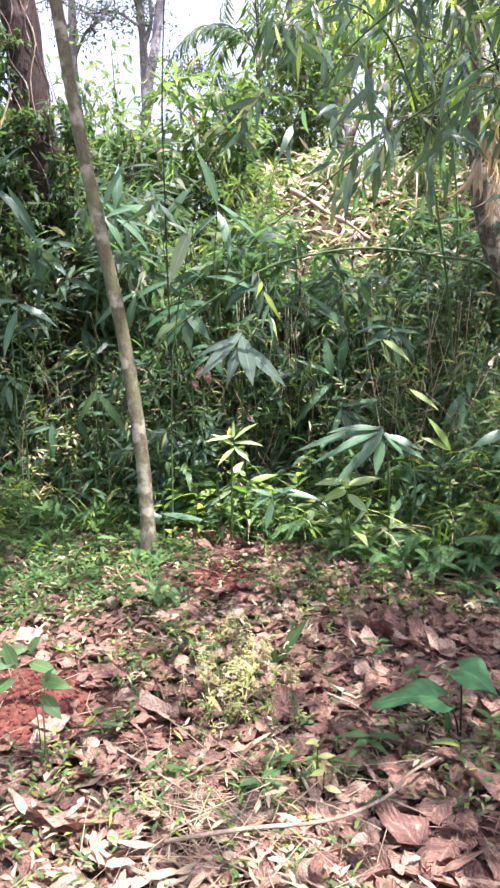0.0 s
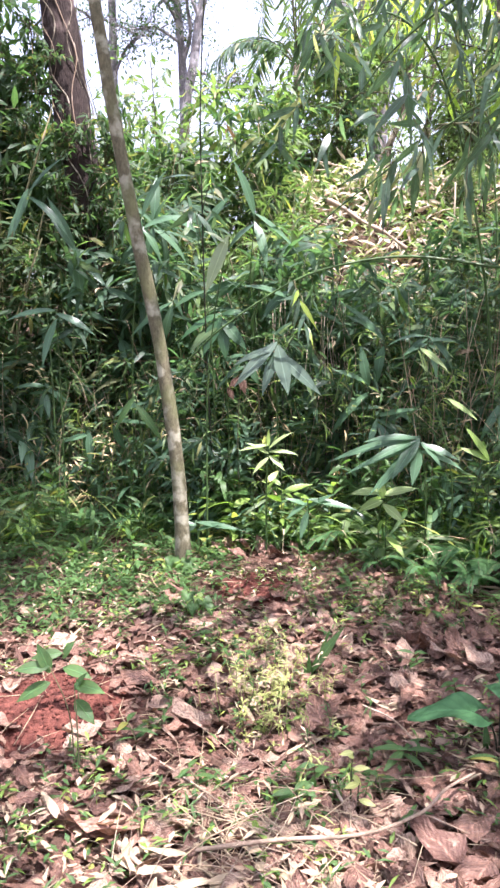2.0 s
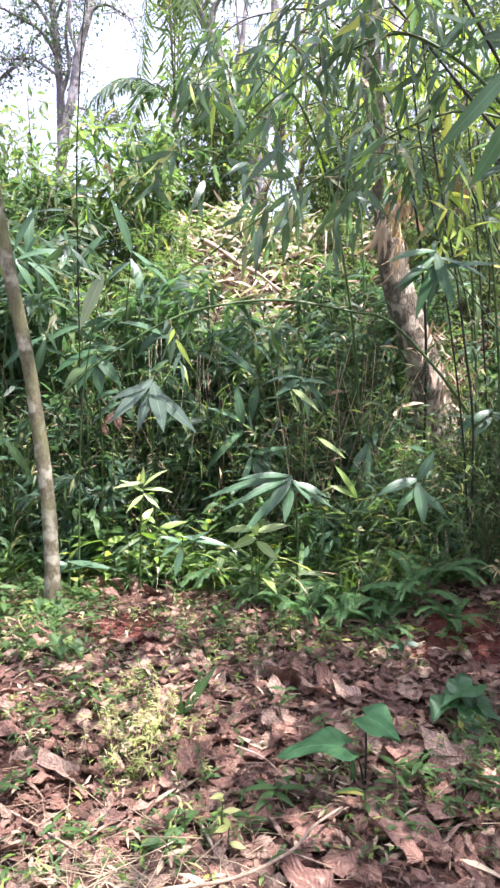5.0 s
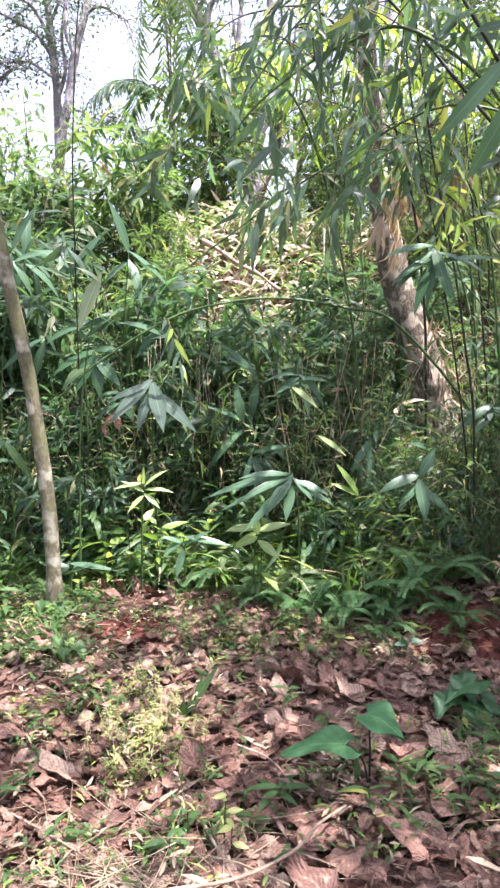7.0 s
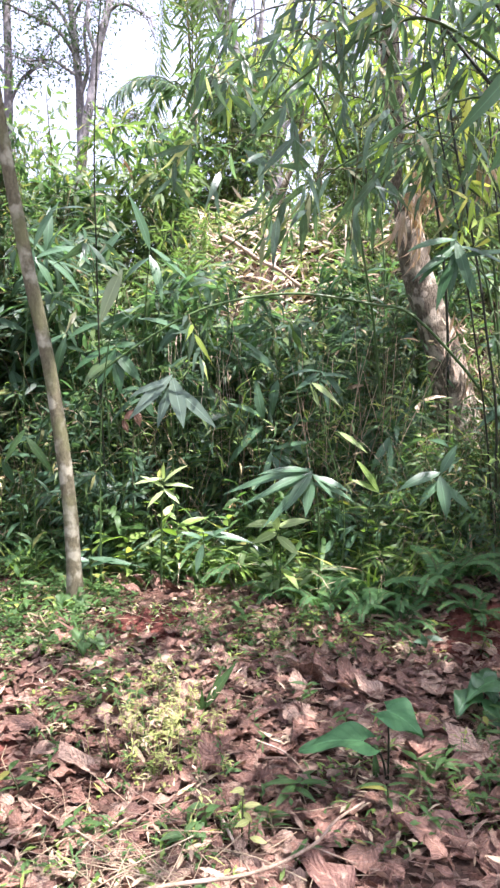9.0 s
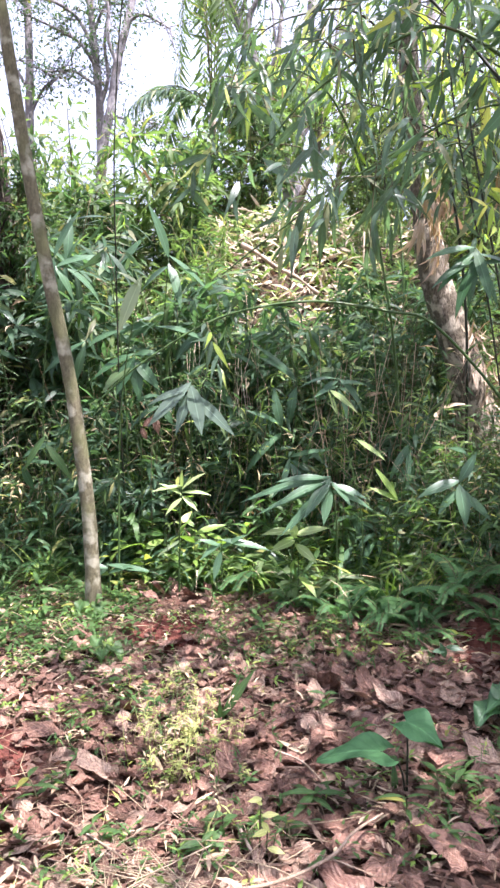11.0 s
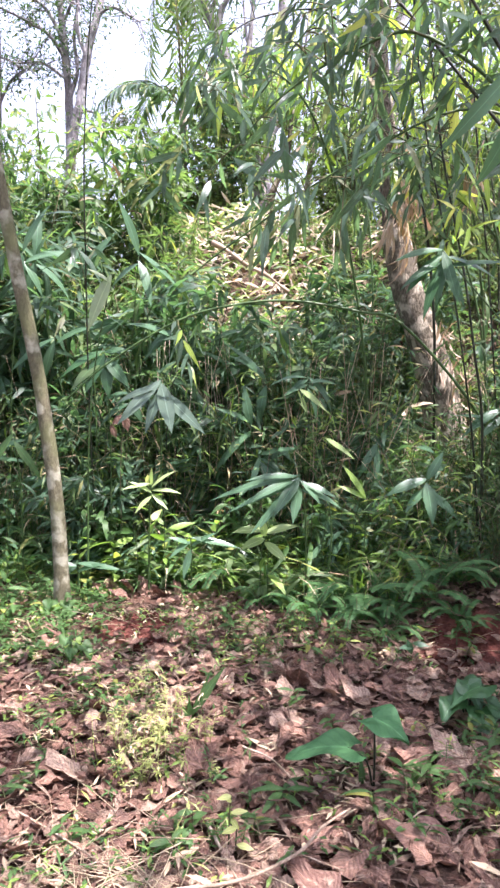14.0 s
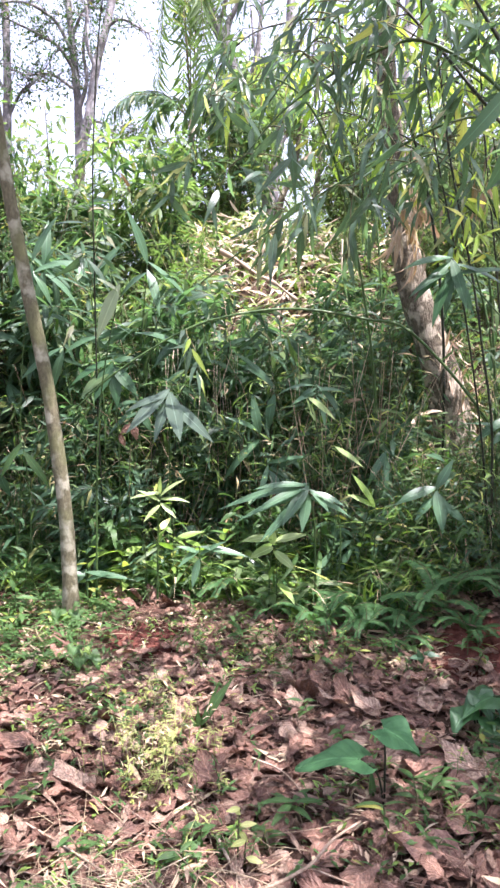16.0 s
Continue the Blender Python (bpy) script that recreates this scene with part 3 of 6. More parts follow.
limb_tree("small_leaved_tree", [(-3.0, 7.7, 0.4), (-2.95, 7.7, 1.5), (-2.85, 7.6, 2.8), (-2.8, 7.6, 4.0), (-2.8, 7.6, 5.2)], 0.05, 0.03, DARK_BARK,
    "leafy small tree crowding the old trunk", (-2.85, 7.5, 3.4), (0.55, 0.4, 1.9), 26, crown_leaves, 18, 0.15, 71, 8)

# vines on the old trunk
r8 = random.Random(8)
for k in range(8):
    a0, z0, z1, w = r8.uniform(3.0, 6.5), r8.uniform(0.9, 2.6), r8.uniform(4.4, 5.6), r8.uniform(-0.5, 0.5)
    pts = []
    for i in range(13):
        z = z0 + (z1 - z0) * i / 12
        cx = float(np.interp(z, (0.3, 1.1, 2.1, 3.24, 4.14, 5.5), (-1.66, -1.68, -1.73, -1.85, -1.94, -2.1)))
        rr = 0.198 - 0.0085 * z + 0.014 * math.sin(i * 1.7 + k) + (0.05 if k > 11 else 0)
        a = a0 + w * i / 4 + 0.4 * math.sin(1.9 * i + 2.3 * k)
        pts.append((cx + rr * math.cos(a), 6.8 + rr * math.sin(a), z))
    base = np.array(pts[0])
    v = thing("vine", base, "dry woody vine climbing the old trunk", "vine", "vines")
    part("stem", Geo().add(*tube([p - base for p in curve(pts, 40)], [(0.003 + 0.0008 * (k % 6)) * (1 - 0.006 * i) for i in range(41)], 5, rough=0.3)).mesh("stem", DRY_WOOD if k % 3 == 0 else GREY_BARK), v)
    for j in range(3 if k % 2 else 0):
        q = np.array(pts[r8.randint(0, 7)]) - base
        part("foliage", r8.choice(crown_leaves), v, kind="stuff", m=pose(q[0], q[1] - 0.05, q[2] - 0.1, 0, 0, r8.uniform(0, 360)) @ Matrix.Scale(r8.uniform(0.3, 0.45), 4))

# leafy creepers that drape the old trunk
drapes = [clump(90 + k, 170, 0.34, 0.115, 0.026, TREE_LEAF, 3, 1.3) for k in range(3)]
for k, (x0, x1, z0, z1, count) in enumerate(((-1.50, -1.46, 0.5, 3.3, 13), (-1.95, -1.98, 0.6, 3.2, 11), (-1.72, -1.74, 0.5, 2.2, 9), (-2.15, -2.2, 0.8, 4.2, 13), (-1.40, -1.42, 0.4, 2.4, 8))):
    y0 = 6.52 if k < 3 else 6.7
    way = curve([(x0, y0 + 0.05, z0), (x0 + 0.05, y0, (z0 + z1) / 2), (x1, y0 + 0.08, z1)], 20)
    base = np.array(way[0])
    v = thing("creeper", base, "dark narrow-leaved creeper draping the old trunk", "vine", "creepers")
    part("stem", Geo().add(*tube([p - base for p in way], [0.008 - 0.0002 * i for i in range(21)], 5, rough=0.3)).mesh("stem", TWIG), v)
    for j in range(count):
        q = way[int(20 * (j + 0.5) / count)] - base
        part("foliage", drapes[j % 3], v, kind="stuff", m=pose(q[0] + r8.gauss(0, 0.05), q[1] + r8.gauss(0, 0.05), q[2], r8.uniform(-30, 30), r8.uniform(-30, 30), r8.uniform(0, 360)) @ Matrix.Scale(r8.uniform(0.55, 1.0), 4))

# ---- bamboo ----
LONG = [Geo().add(*blade(l, w, 6, d, 0.12, 0.3, tw)).mesh("leaf", HANGING_LEAF) for l, w, d, tw in ((0.27, 0.036, 0.3, 0.2), (0.32, 0.043, 0.5, -0.3), (0.22, 0.030, 0.15, 0.4), (0.36, 0.050, 0.6, 0.1), (0.29, 0.035, 0.9, -0.5))]

LONG_YELLOW = [Geo().add(*blade(l, w, 6, d, 0.12, 0.3, tw)).mesh("leaf", GLOWING_LEAF) for l, w, d, tw in ((0.32, 0.04, 0.3, 0.2), (0.27, 0.036, 0.5, -0.3))]


def hanging_bamboo(points, r0, r1, count, span, mat, label, seed, size=1.0, spread=0.35, near=1.0):
    """A single arching culm whose long leaves hang in bunches. span: the stretch of it that bears leaves."""
    if near != 1.0:
        points = [np.array((0.03, -0.02, 1.52)) + (np.array(p) - (0.03, -0.02, 1.52)) * near for p in points]
        points[0][2] = ground_height(points[0][0], points[0][1])
    base = np.array(points[0], float)
    t = thing("bamboo", base, label, "bamboo", "arching bamboos")
    piece, pts = culm([np.array(p) - base for p in points], r0, r1, 36, 4)
    part("culm", Geo().add(*piece).mesh("culm", mat), t)
    r = random.Random(seed)
    n = len(pts) - 1
    made = 0
    while made < count * 0.66:
        i = int(n * r.uniform(*span))
        along = unit(pts[min(i + 1, n)] - pts[max(i - 1, 0)])
        out = unit(along * 0.7 + np.array([r.gauss(0, 0.8), r.gauss(0, 0.8), r.gauss(0.1, 0.4)]))
        reach = r.uniform(0.12, spread)
        way = curve([pts[i], pts[i] + out * reach * 0.6 + (0, 0, 0.03), pts[i] + out * reach + (0, 0, -0.06)], 4)
        twig = part("twig", Geo().add(*tube(way, [0.0035, 0.003, 0.0025, 0.002, 0.0015], 4)).mesh("twig", TWIG), t)
        for k in range(r.randint(4, 7)):
            d = unit(out * 0.6 + np.array([r.gauss(0, 0.5), r.gauss(0, 0.5), -0.75 + r.gauss(0, 0.4)]))
            at = way[4 - k % 3] + np.array([r.gauss(0, 0.012) for _ in range(3)])
            part("leaf", r.choice(LONG if r.random() > (0.55 if seed > 29 else 0.045) else LONG_YELLOW), twig, m=matrix(turn(d, (r.gauss(0, 0.6), -1, 0.6), r.uniform(-0.9, 0.9)), at, size * r.uniform(0.5, 1.0)))
            made += 1
    return t


hanging_bamboo([(2.6, 4.9, 0.2), (2.3, 4.9, 0.9), (2.0, 4.9, 1.36), (1.55, 4.9, 1.81), (1.27, 4.9, 1.885), (0.8, 4.9, 1.946), (0.4, 4.9, 1.905), (0.04, 4.9, 1.79), (-0.40, 4.9, 1.51), (-0.65, 4.9, 1.28)],
    0.012, 0.006, 22, (0.75, 1.0), GREEN_CULM, "green bamboo culm arching low across the thicket", 1)
hanging_bamboo([(2.7, 3.4, 0.1), (2.5, 3.4, 1.2), (2.1, 3.4, 2.3), (1.43, 3.4, 2.70), (0.85, 3.6, 2.48), (0.31, 3.6, 2.10), (0.12, 3.62, 1.95)],
    0.010, 0.003, 115, (0.42, 0.78), GREEN_CULM, "arching bamboo with long drooping leaves", 2)
hanging_bamboo([(2.8, 3.0, 0.1), (2.4, 3.05, 1.2), (1.9, 3.1, 2.0), (1.35, 3.2, 2.65), (0.99, 3.4, 3.16), (0.7, 3.6, 3.45), (0.35, 3.8, 3.55), (0.1, 3.9, 3.4)],
    0.011, 0.003, 130, (0.45, 1.0), DARK_CULM, "arching bamboo with long drooping leaves", 3)
hanging_bamboo([(2.6, 4.3, 0.2), (2.4, 4.2, 1.6), (2.0, 4.1, 2.8), (1.4, 4.1, 3.3), (1.0, 4.2, 3.25), (0.6, 4.3, 3.0), (0.35, 4.3, 2.7)],
    0.012, 0.003, 150, (0.45, 1.0), GREEN_CULM, "arching bamboo with long drooping leaves", 4, 0.82, 0.28, 0.76)
hanging_bamboo([(1.6, 5.6, 0.2), (1.4, 5.4, 1.8), (1.0, 5.0, 3.0), (0.6, 4.8, 3.35), (0.25, 4.7, 3.1), (0.1, 4.6, 2.75)],
    0.012, 0.003, 100, (0.5, 1.0), GREEN_CULM, "arching bamboo with long drooping leaves", 5)
hanging_bamboo([(2.5, 4.0, 0.2), (2.35, 4.0, 1.5), (2.1, 4.0, 2.6), (1.7, 4.0, 3.3), (1.2, 4.0, 3.9), (0.7, 4.0, 4.1)],
    0.012, 0.004, 120, (0.35, 0.95), DARK_CULM, "arching bamboo with long drooping leaves", 6, 0.82, 0.28, 0.76)
hanging_bamboo([(-0.50, 5.3, 0.0), (-0.54, 5.2, 1.2), (-0.55, 5.1, 2.2), (-0.54, 5.0, 3.0), (-0.45, 4.9, 3.9), (-0.2, 4.8, 4.4)],
    0.006, 0.004, 30, (0.3, 0.58), DARK_CULM, "upright dark green bamboo in the thicket", 7)
hanging_bamboo([(2.8, 4.6, 0.2), (2.7, 4.5, 2.0), (2.4, 4.4, 3.2), (1.9, 4.3, 3.9), (1.3, 4.2, 3.8), (0.8, 4.2, 3.4), (0.5, 4.2, 3.0)],
    0.012, 0.003, 150, (0.4, 1.0), GREEN_CULM, "arching bamboo with long drooping leaves", 8, 0.82, 0.28, 0.76)
hanging_bamboo([(2.0, 5.4, 0.2), (1.9, 5.3, 2.0), (1.6, 5.2, 3.2), (1.1, 5.1, 3.8), (0.6, 5.0, 3.75), (0.3, 4.9, 3.5), (0.15, 4.8, 3.1)],
    0.012, 0.003, 110, (0.45, 1.0), DARK_CULM, "arching bamboo with long drooping leaves", 9)
hanging_bamboo([(2.4, 4.9, 0.2), (2.3, 4.9, 1.6), (2.1, 4.8, 2.5), (1.7, 4.7, 2.9), (1.3, 4.7, 2.75), (1.0, 4.7, 2.4)],
    0.011, 0.003, 70, (0.4, 1.0), GREEN_CULM, "arching bamboo with long drooping leaves", 10)
hanging_bamboo([(2.4, 5.3, 0.2), (2.25, 5.25, 2.0), (2.0, 5.15, 3.0), (1.7, 5.05, 3.45), (1.4, 5.0, 3.35), (1.25, 5.0, 3.0)],
    0.011, 0.003, 100, (0.35, 1.0), GREEN_CULM, "arching bamboo with long drooping leaves", 12)
hanging_bamboo([(2.6, 5.6, 0.2), (2.4, 5.6, 1.8), (2.05, 5.5, 2.65), (1.75, 5.5, 2.95), (1.5, 5.5, 2.85), (1.35, 5.5, 2.55)],
    0.011, 0.003, 50, (0.35, 1.0), GREEN_CULM, "arching bamboo with long drooping leaves", 13)
for k, (x0, y0, x1) in enumerate(((1.95, 4.6, 1.60), (2.3, 5.0, 2.1))):
    hanging_bamboo([(x0 + 0.1, y0, 0.15), (x0, y0, 1.1), ((x0 + x1) / 2 - 0.05, y0 - 0.05, 2.2), (x1 - 0.1, y0 - 0.1, 3.1), (x1 - 0.3, y0 - 0.3, 4.2)],
        0.007, 0.005, 90, (0.5, 1.0), DARK_CULM, "dark upright bamboo with drooping leaves", 30 + k)


def curtain_bamboo(seed, points, count, span, yellow, label, spread=0.45, size=1.0):
    """A farther arching culm with its hanging leaves in one piece."""
    r = random.Random(seed)
    base = np.array(points[0], float)
    t = thing("bamboo", base, label, "bamboo", "arching bamboos")
    piece, pts = culm([np.array(p) - base for p in points], 0.011, 0.003, 36, 4, 6)
    part("culm", Geo().add(*piece).mesh("culm", DARK_CULM if seed % 2 else GREEN_CULM), t)
    pool = [blade(l, w, 5, d, 0.12, 0.32, tw) for l, w, d, tw in ((0.26, 0.036, 0.4, 0.3), (0.31, 0.044, 0.7, -0.4), (0.20, 0.028, 0.2, 0.5), (0.28, 0.034, 1.0, -0.6))]
    g = Geo()
    n = len(pts) - 1
    for k in range(count // 6):
        i = int(n * r.uniform(*span))
        out = unit((r.gauss(0, 1), r.gauss(0, 0.8), r.gauss(0, 0.4)))
        reach = r.uniform(0.12, spread)
        way = curve([pts[i], pts[i] + out * reach * 0.6 + (0, 0, 0.03), pts[i] + out * reach + (0, 0, -0.08)], 4)
        g.add(*tube(way, [0.0035, 0.003, 0.0025, 0.002, 0.0015], 4), slot=1)
        for j in range(6):
            d = unit(out * 0.5 + np.array([r.gauss(0, 0.45), r.gauss(0, 0.45), -0.8 + r.gauss(0, 0.35)]))
            v, f, u = r.choice(pool)
            slot = 2 if r.random() < yellow else 3 if r.random() < 0.03 else 0
            g.put((v * size * r.uniform(0.55, 1.05), f, u), turn(d, (r.gauss(0, 0.7), -1, 0.5), r.uniform(-1, 1)), way[4 - j % 3], slot)
    part("foliage", g.mesh("foliage", HANGING_LEAF, TWIG, GLOWING_LEAF, STRAW), t, kind="stuff")
    return t


r12 = random.Random(512)
for k in range(7):
    x, y = 1.4 + 0.75 * (k * 0.618 % 1), 5.0 + 0.5 * (k * 0.377 % 1)
    top = r12.uniform(2.9, 4.6)
    reach = r12.uniform(0.3, 0.8)
    curtain_bamboo(520 + k, [(x + 1.7, y + 0.2, 0.2), (x + 1.4, y + 0.15, top * 0.5), (x + 0.75, y, top * 0.85), (x - reach * 0.4, y - 0.1, top), (x - reach, y - 0.2, top - 0.25)], 72, (0.5, 1.0), (0.12, 0.3, 0.5)[k % 3],
        "arching bamboo with a curtain of long hanging leaves", 0.5, r12.uniform(0.8, 1.1))
for k in range(7):
    x, y = 1.6 + 2.4 * (k * 0.618 % 1), 6.9 + 1.6 * (k * 0.377 % 1)
    top = r12.uniform(4.2, 5.8)
    curtain_bamboo(560 + k, [(x + 0.3, y, ground_height(x + 0.3, y)), (x + 0.25, y, top * 0.6), (x, y, top * 0.9), (x - 0.5, y - 0.2, top), (x - 1.0, y - 0.3, top - 0.4)], 110, (0.4, 1.0), 0.7,
        "sunlit bamboo arching behind the thicket", 0.6)


def thicket_bamboo(seed, at, height, label, mat=BAMBOO_LEAF):
    """A leafy bamboo of the thicket: culms, and its mass of leaves."""
    r = np.random.RandomState(seed)
    t = thing("thicket_bamboo", at, label, "bamboo", "thicket bamboos")
    g = Geo()
    leaves = [blade(l, w, 4, d, 0.15, 0.35) for l, w, d in ((0.24, 0.038, 0.6), (0.32, 0.050, 1.0), (0.17, 0.027, 0.3))]
    for c in range(4):
        foot = np.array([r.uniform(-0.15, 0.15), r.uniform(-0.15, 0.15), -0.05])
        lean = np.array([r.uniform(-0.35, 0.35), r.uniform(-0.35, 0.25), 0])
        h = height * r.uniform(0.7, 1.0)
        piece, pts = culm([foot, foot + lean * 0.3 + (0, 0, h * 0.45), foot + lean + (0, 0, h * 0.85), foot + lean * 1.9 + (0, 0, h)], 0.009, 0.003, 16, 4, 5)
        part("culm", Geo().add(*piece).mesh("culm", GREEN_CULM if c % 2 else DARK_CULM), t)
        for b in range(22):
            p = pts[r.randint(1, 17)]
            out = unit((*r.randn(2), r.uniform(-0.1, 0.6)))
            end = p + out * r.uniform(0.12, 0.4)
            g.add(*tube([p, (p + end) / 2 + (0, 0, 0.02), end], [0.003, 0.002, 0.0015], 3), slot=1)
            for k in range(5):
                q = p + (end - p) * r.uniform(0.4, 1.05)
                d = unit(out * 0.8 + r.randn(3) * 0.6 + (0, 0, -0.25))
                g.put(leaves[k % 3], turn(d, (0, -0.5, 1), r.uniform(-0.9, 0.9)), q, 2 if r.rand() < 0.01 else 3 if r.rand() < 0.10 else 0)
    for k in range(5):
        p = np.array([r.uniform(-0.3, 0.3), r.uniform(-0.3, 0.3), r.uniform(0.1, height * 0.7)])
        h = unit((r.randn(), r.randn() * 0.6, r.uniform(-0.3, 1.2))) * r.uniform(0.15, 0.5)
        g.add(*tube([p - h, p + r.randn(3) * 0.03, p + h], [0.004, 0.0035, 0.002], 4), slot=2)
    part("foliage", g.mesh("foliage", mat, TWIG, STRAW, SUN_TONED_LEAF), t, kind="stuff")
    return t


def scatter(proto_list, count, xr, yr, seed, smin, smax, tilt=6.0, keep=None, sink=0.0):
    r = random.Random(seed)
    for k in range(count):
        for _ in range(40):
            x, y = r.uniform(*xr), r.uniform(*yr)
            if keep is None or keep(x, y):
                break
        m = place(x, y, ground_height(x, y) - sink, r.uniform(0, 360), r.uniform(smin, smax), (r.uniform(-tilt, tilt), r.uniform(-tilt, tilt)))
        copy_thing(r.choice(proto_list), m)


bamboos = [thicket_bamboo(100 + k, (x, y, ground_height(x, y)), h, "slender green bamboo with narrow leaves in dense thicket")
    for k, (x, y, h) in enumerate(((-0.3, 6.2, 2.3), (-1.2, 6.4, 2.1), (-0.8, 6.3, 2.5), (0.9, 6.5, 1.5), (3.4, 6.9, 1.4)))]
def clear_of_trunk(x, y):
    return abs(x + 0.262 * y) > 0.36 or y > 6.9


scatter(bamboos, 15, (-2.4, 0.1), (5.8, 7.2), 11, 0.7, 1.0, 8, clear_of_trunk)
scatter(bamboos, 6, (1.3, 2.4), (6.5, 7.2), 13, 0.55, 0.75, 8)
scatter(bamboos, 3, (2.6, 3.2), (5.5, 6.2), 16, 0.5, 0.7, 8)
scatter(bamboos, 11, (0.0, 1.7), (6.4, 7.1), 17, 0.45, 0.6, 8)
scatter(bamboos, 15, (0.0, 1.5), (5.6, 6.5), 14, 0.62, 0.9, 8)
scatter(bamboos, 13, (-2.0, 1.5), (5.4, 6.0), 15, 0.4, 0.55, 12)
# same bamboo in the lit leaf tone, painted brighter than the thicket
sunny_bamboos = [thicket_bamboo(140 + k, (x, 8.4, ground_height(x, 8.4)), 2.2, "sunlit bamboo with bright leaves behind the thicket", SUN_TONED_LEAF) for k, x in enumerate((-1.6, -0.7))]
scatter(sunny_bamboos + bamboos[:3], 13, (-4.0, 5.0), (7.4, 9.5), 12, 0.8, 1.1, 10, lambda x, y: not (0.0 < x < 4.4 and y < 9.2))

# ---- shrubs ----


def shrub(seed, at, height, radius, length, width, count, mat, label, name="shrub", segs=3, low=0.15):
    """Several stems and leaves held out all round them."""
    r = np.random.RandomState(seed)
    t = thing(name, at, label, "shrub", name + "s")
    g = Geo()
    leaves = [blade(length * k, width * k, segs, 0.45, 0.18, 0.4) for k in (0.7, 1.0, 1.25)]
    stems = 5
    for c in range(stems):
        a = 6.28 * c / stems + r.rand()
        top = np.array([math.cos(a) * radius * r.uniform(0.2, 0.9), math.sin(a) * radius * r.uniform(0.2, 0.9), height * r.uniform(0.7, 1.0)])
        way = curve([(0, 0, -0.03), top * (0.25, 0.25, 0.5), top], 8)
        part("stem", Geo().add(*tube(way, [0.011 * (1 - 0.09 * i) * (height / 1.5) ** 0.5 for i in range(9)], 5)).mesh("stem", TWIG), t)
        for k in range(count // stems):
            u = r.uniform(low, 1.0)
            p = way[0] + 0
            i = min(7, int(u * 8))
            p = way[i] + (way[i + 1] - way[i]) * (u * 8 - i)
            out = unit((*r.randn(2), r.uniform(-0.3, 0.7)))
            reach = radius * r.uniform(0.05, 0.5)
            if k % 4 == 0:
                g.add(*tube([p, p + out * reach], [0.003, 0.0015], 3), slot=1)
                hold = (p, out, reach)
            p, out, reach = hold
            q = p + out * reach * r.uniform(0.3, 1.05)
            g.put(leaves[k % 3], turn(unit(out * 0.6 + r.randn(3) * 0.6 + (0, 0, -0.2)), (0, -0.3, 1), r.uniform(-0.6, 0.6)), q)
    part("foliage", g.mesh("foliage", mat, TWIG), t, kind="stuff")
    return t


leafy = [shrub(200 + k, (x, y, ground_height(x, y)), h, 0.75, 0.115, 0.032, 860, TREE_LEAF, "dense dark green shrub with small pointed leaves", "shrub")
    for k, (x, y, h) in enumerate(((-2.3, 6.0, 2.6), (-1.4, 7.6, 3.0), (-2.0, 7.4, 2.6)))]
scatter(leafy, 12, (-3.8, -1.7), (5.9, 7.6), 21, 0.8, 1.25, keep=lambda x, y: abs(x + 0.262 * y) > 0.75 or y > 7.2)
# slope shrubs get the lit tone, so their sunlight is partly painted
sunny = [shrub(220 + k, (x, y, ground_height(x, y)), h, 1.0, 0.088, 0.030, 1350, SUN_TONED_LEAF, "bright green sunlit shrub on the slope", "slope_shrub")
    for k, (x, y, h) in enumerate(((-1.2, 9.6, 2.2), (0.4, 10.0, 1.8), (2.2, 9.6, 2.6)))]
for x, y, s in ((2.3, 4.55, 0.46), (2.55, 4.95, 0.5), (2.15, 4.95, 0.44), (2.75, 4.4, 0.5), (1.75, 4.55, 0.24), (1.6, 4.85, 0.26), (1.95, 4.15, 0.24), (1.45, 5.05, 0.25), (2.35, 4.9, 0.36), (2.6, 5.2, 0.42), (2.15, 5.25, 0.34), (1.95, 5.0, 0.28), (2.45, 4.5, 0.3), (2.7, 4.8, 0.42), (2.1, 4.6, 0.27), (1.85, 4.75, 0.22), (2.25, 4.25, 0.28), (2.05, 4.35, 0.2)):
    copy_thing(leafy[int(x * 10) % 3], place(x, y, None, x * 100, s))
scatter(leafy, 9, (-0.9, 1.7), (5.9, 6.6), 37, 0.42, 0.62)
for x, y, s in ((-2.6, 6.2, 1.45), (-2.95, 6.6, 1.55), (-2.45, 6.0, 1.0), (-3.3, 6.3, 1.5)):
    copy_thing(leafy[0 if s > 1.48 else 2], place(x, y, None, x * 100, s))
lighter = [shrub(240 + k, (x, y, ground_height(x, y)), 1.9, 0.7, 0.15, 0.026, 620, HERB_LEAF if k else SUN_TONED_LEAF, "green shrub with narrow sunlit leaves in the thicket", "shrub")
    for k, (x, y) in enumerate(((-0.9, 7.2), (-0.3, 7.0)))]
scatter(lighter, 9, (-1.7, 0.2), (6.6, 7.8), 47, 0.7, 1.0)
scatter(sunny, 26, (-0.3, 2.2), (7.3, 9.2), 28, 0.14, 0.34, keep=lambda x, y: not (0.25 < x < 1.8 and y < 8.8))
scatter(sunny, 26, (1.75, 3.8), (6.6, 8.9), 31, 0.16, 0.40)
scatter(leafy, 12, (1.7, 3.6), (6.5, 8.5), 35, 0.14, 0.3)
# unseen shrubs off to the right, added to keep light off the bank
for x, y, s in ((3.0, 2.1, 0.95), (3.3, 2.9, 1.1), (3.1, 3.7, 1.0), (3.5, 4.4, 1.1), (3.2, 1.2, 0.9), (2.35, 3.2, 0.42), (2.6, 3.6, 0.5), (2.4, 3.95, 0.4), (2.3, 2.7, 0.4)):
    copy_thing(leafy[1], place(x, y, None, x * 200, s))
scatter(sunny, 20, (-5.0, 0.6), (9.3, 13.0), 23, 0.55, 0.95)
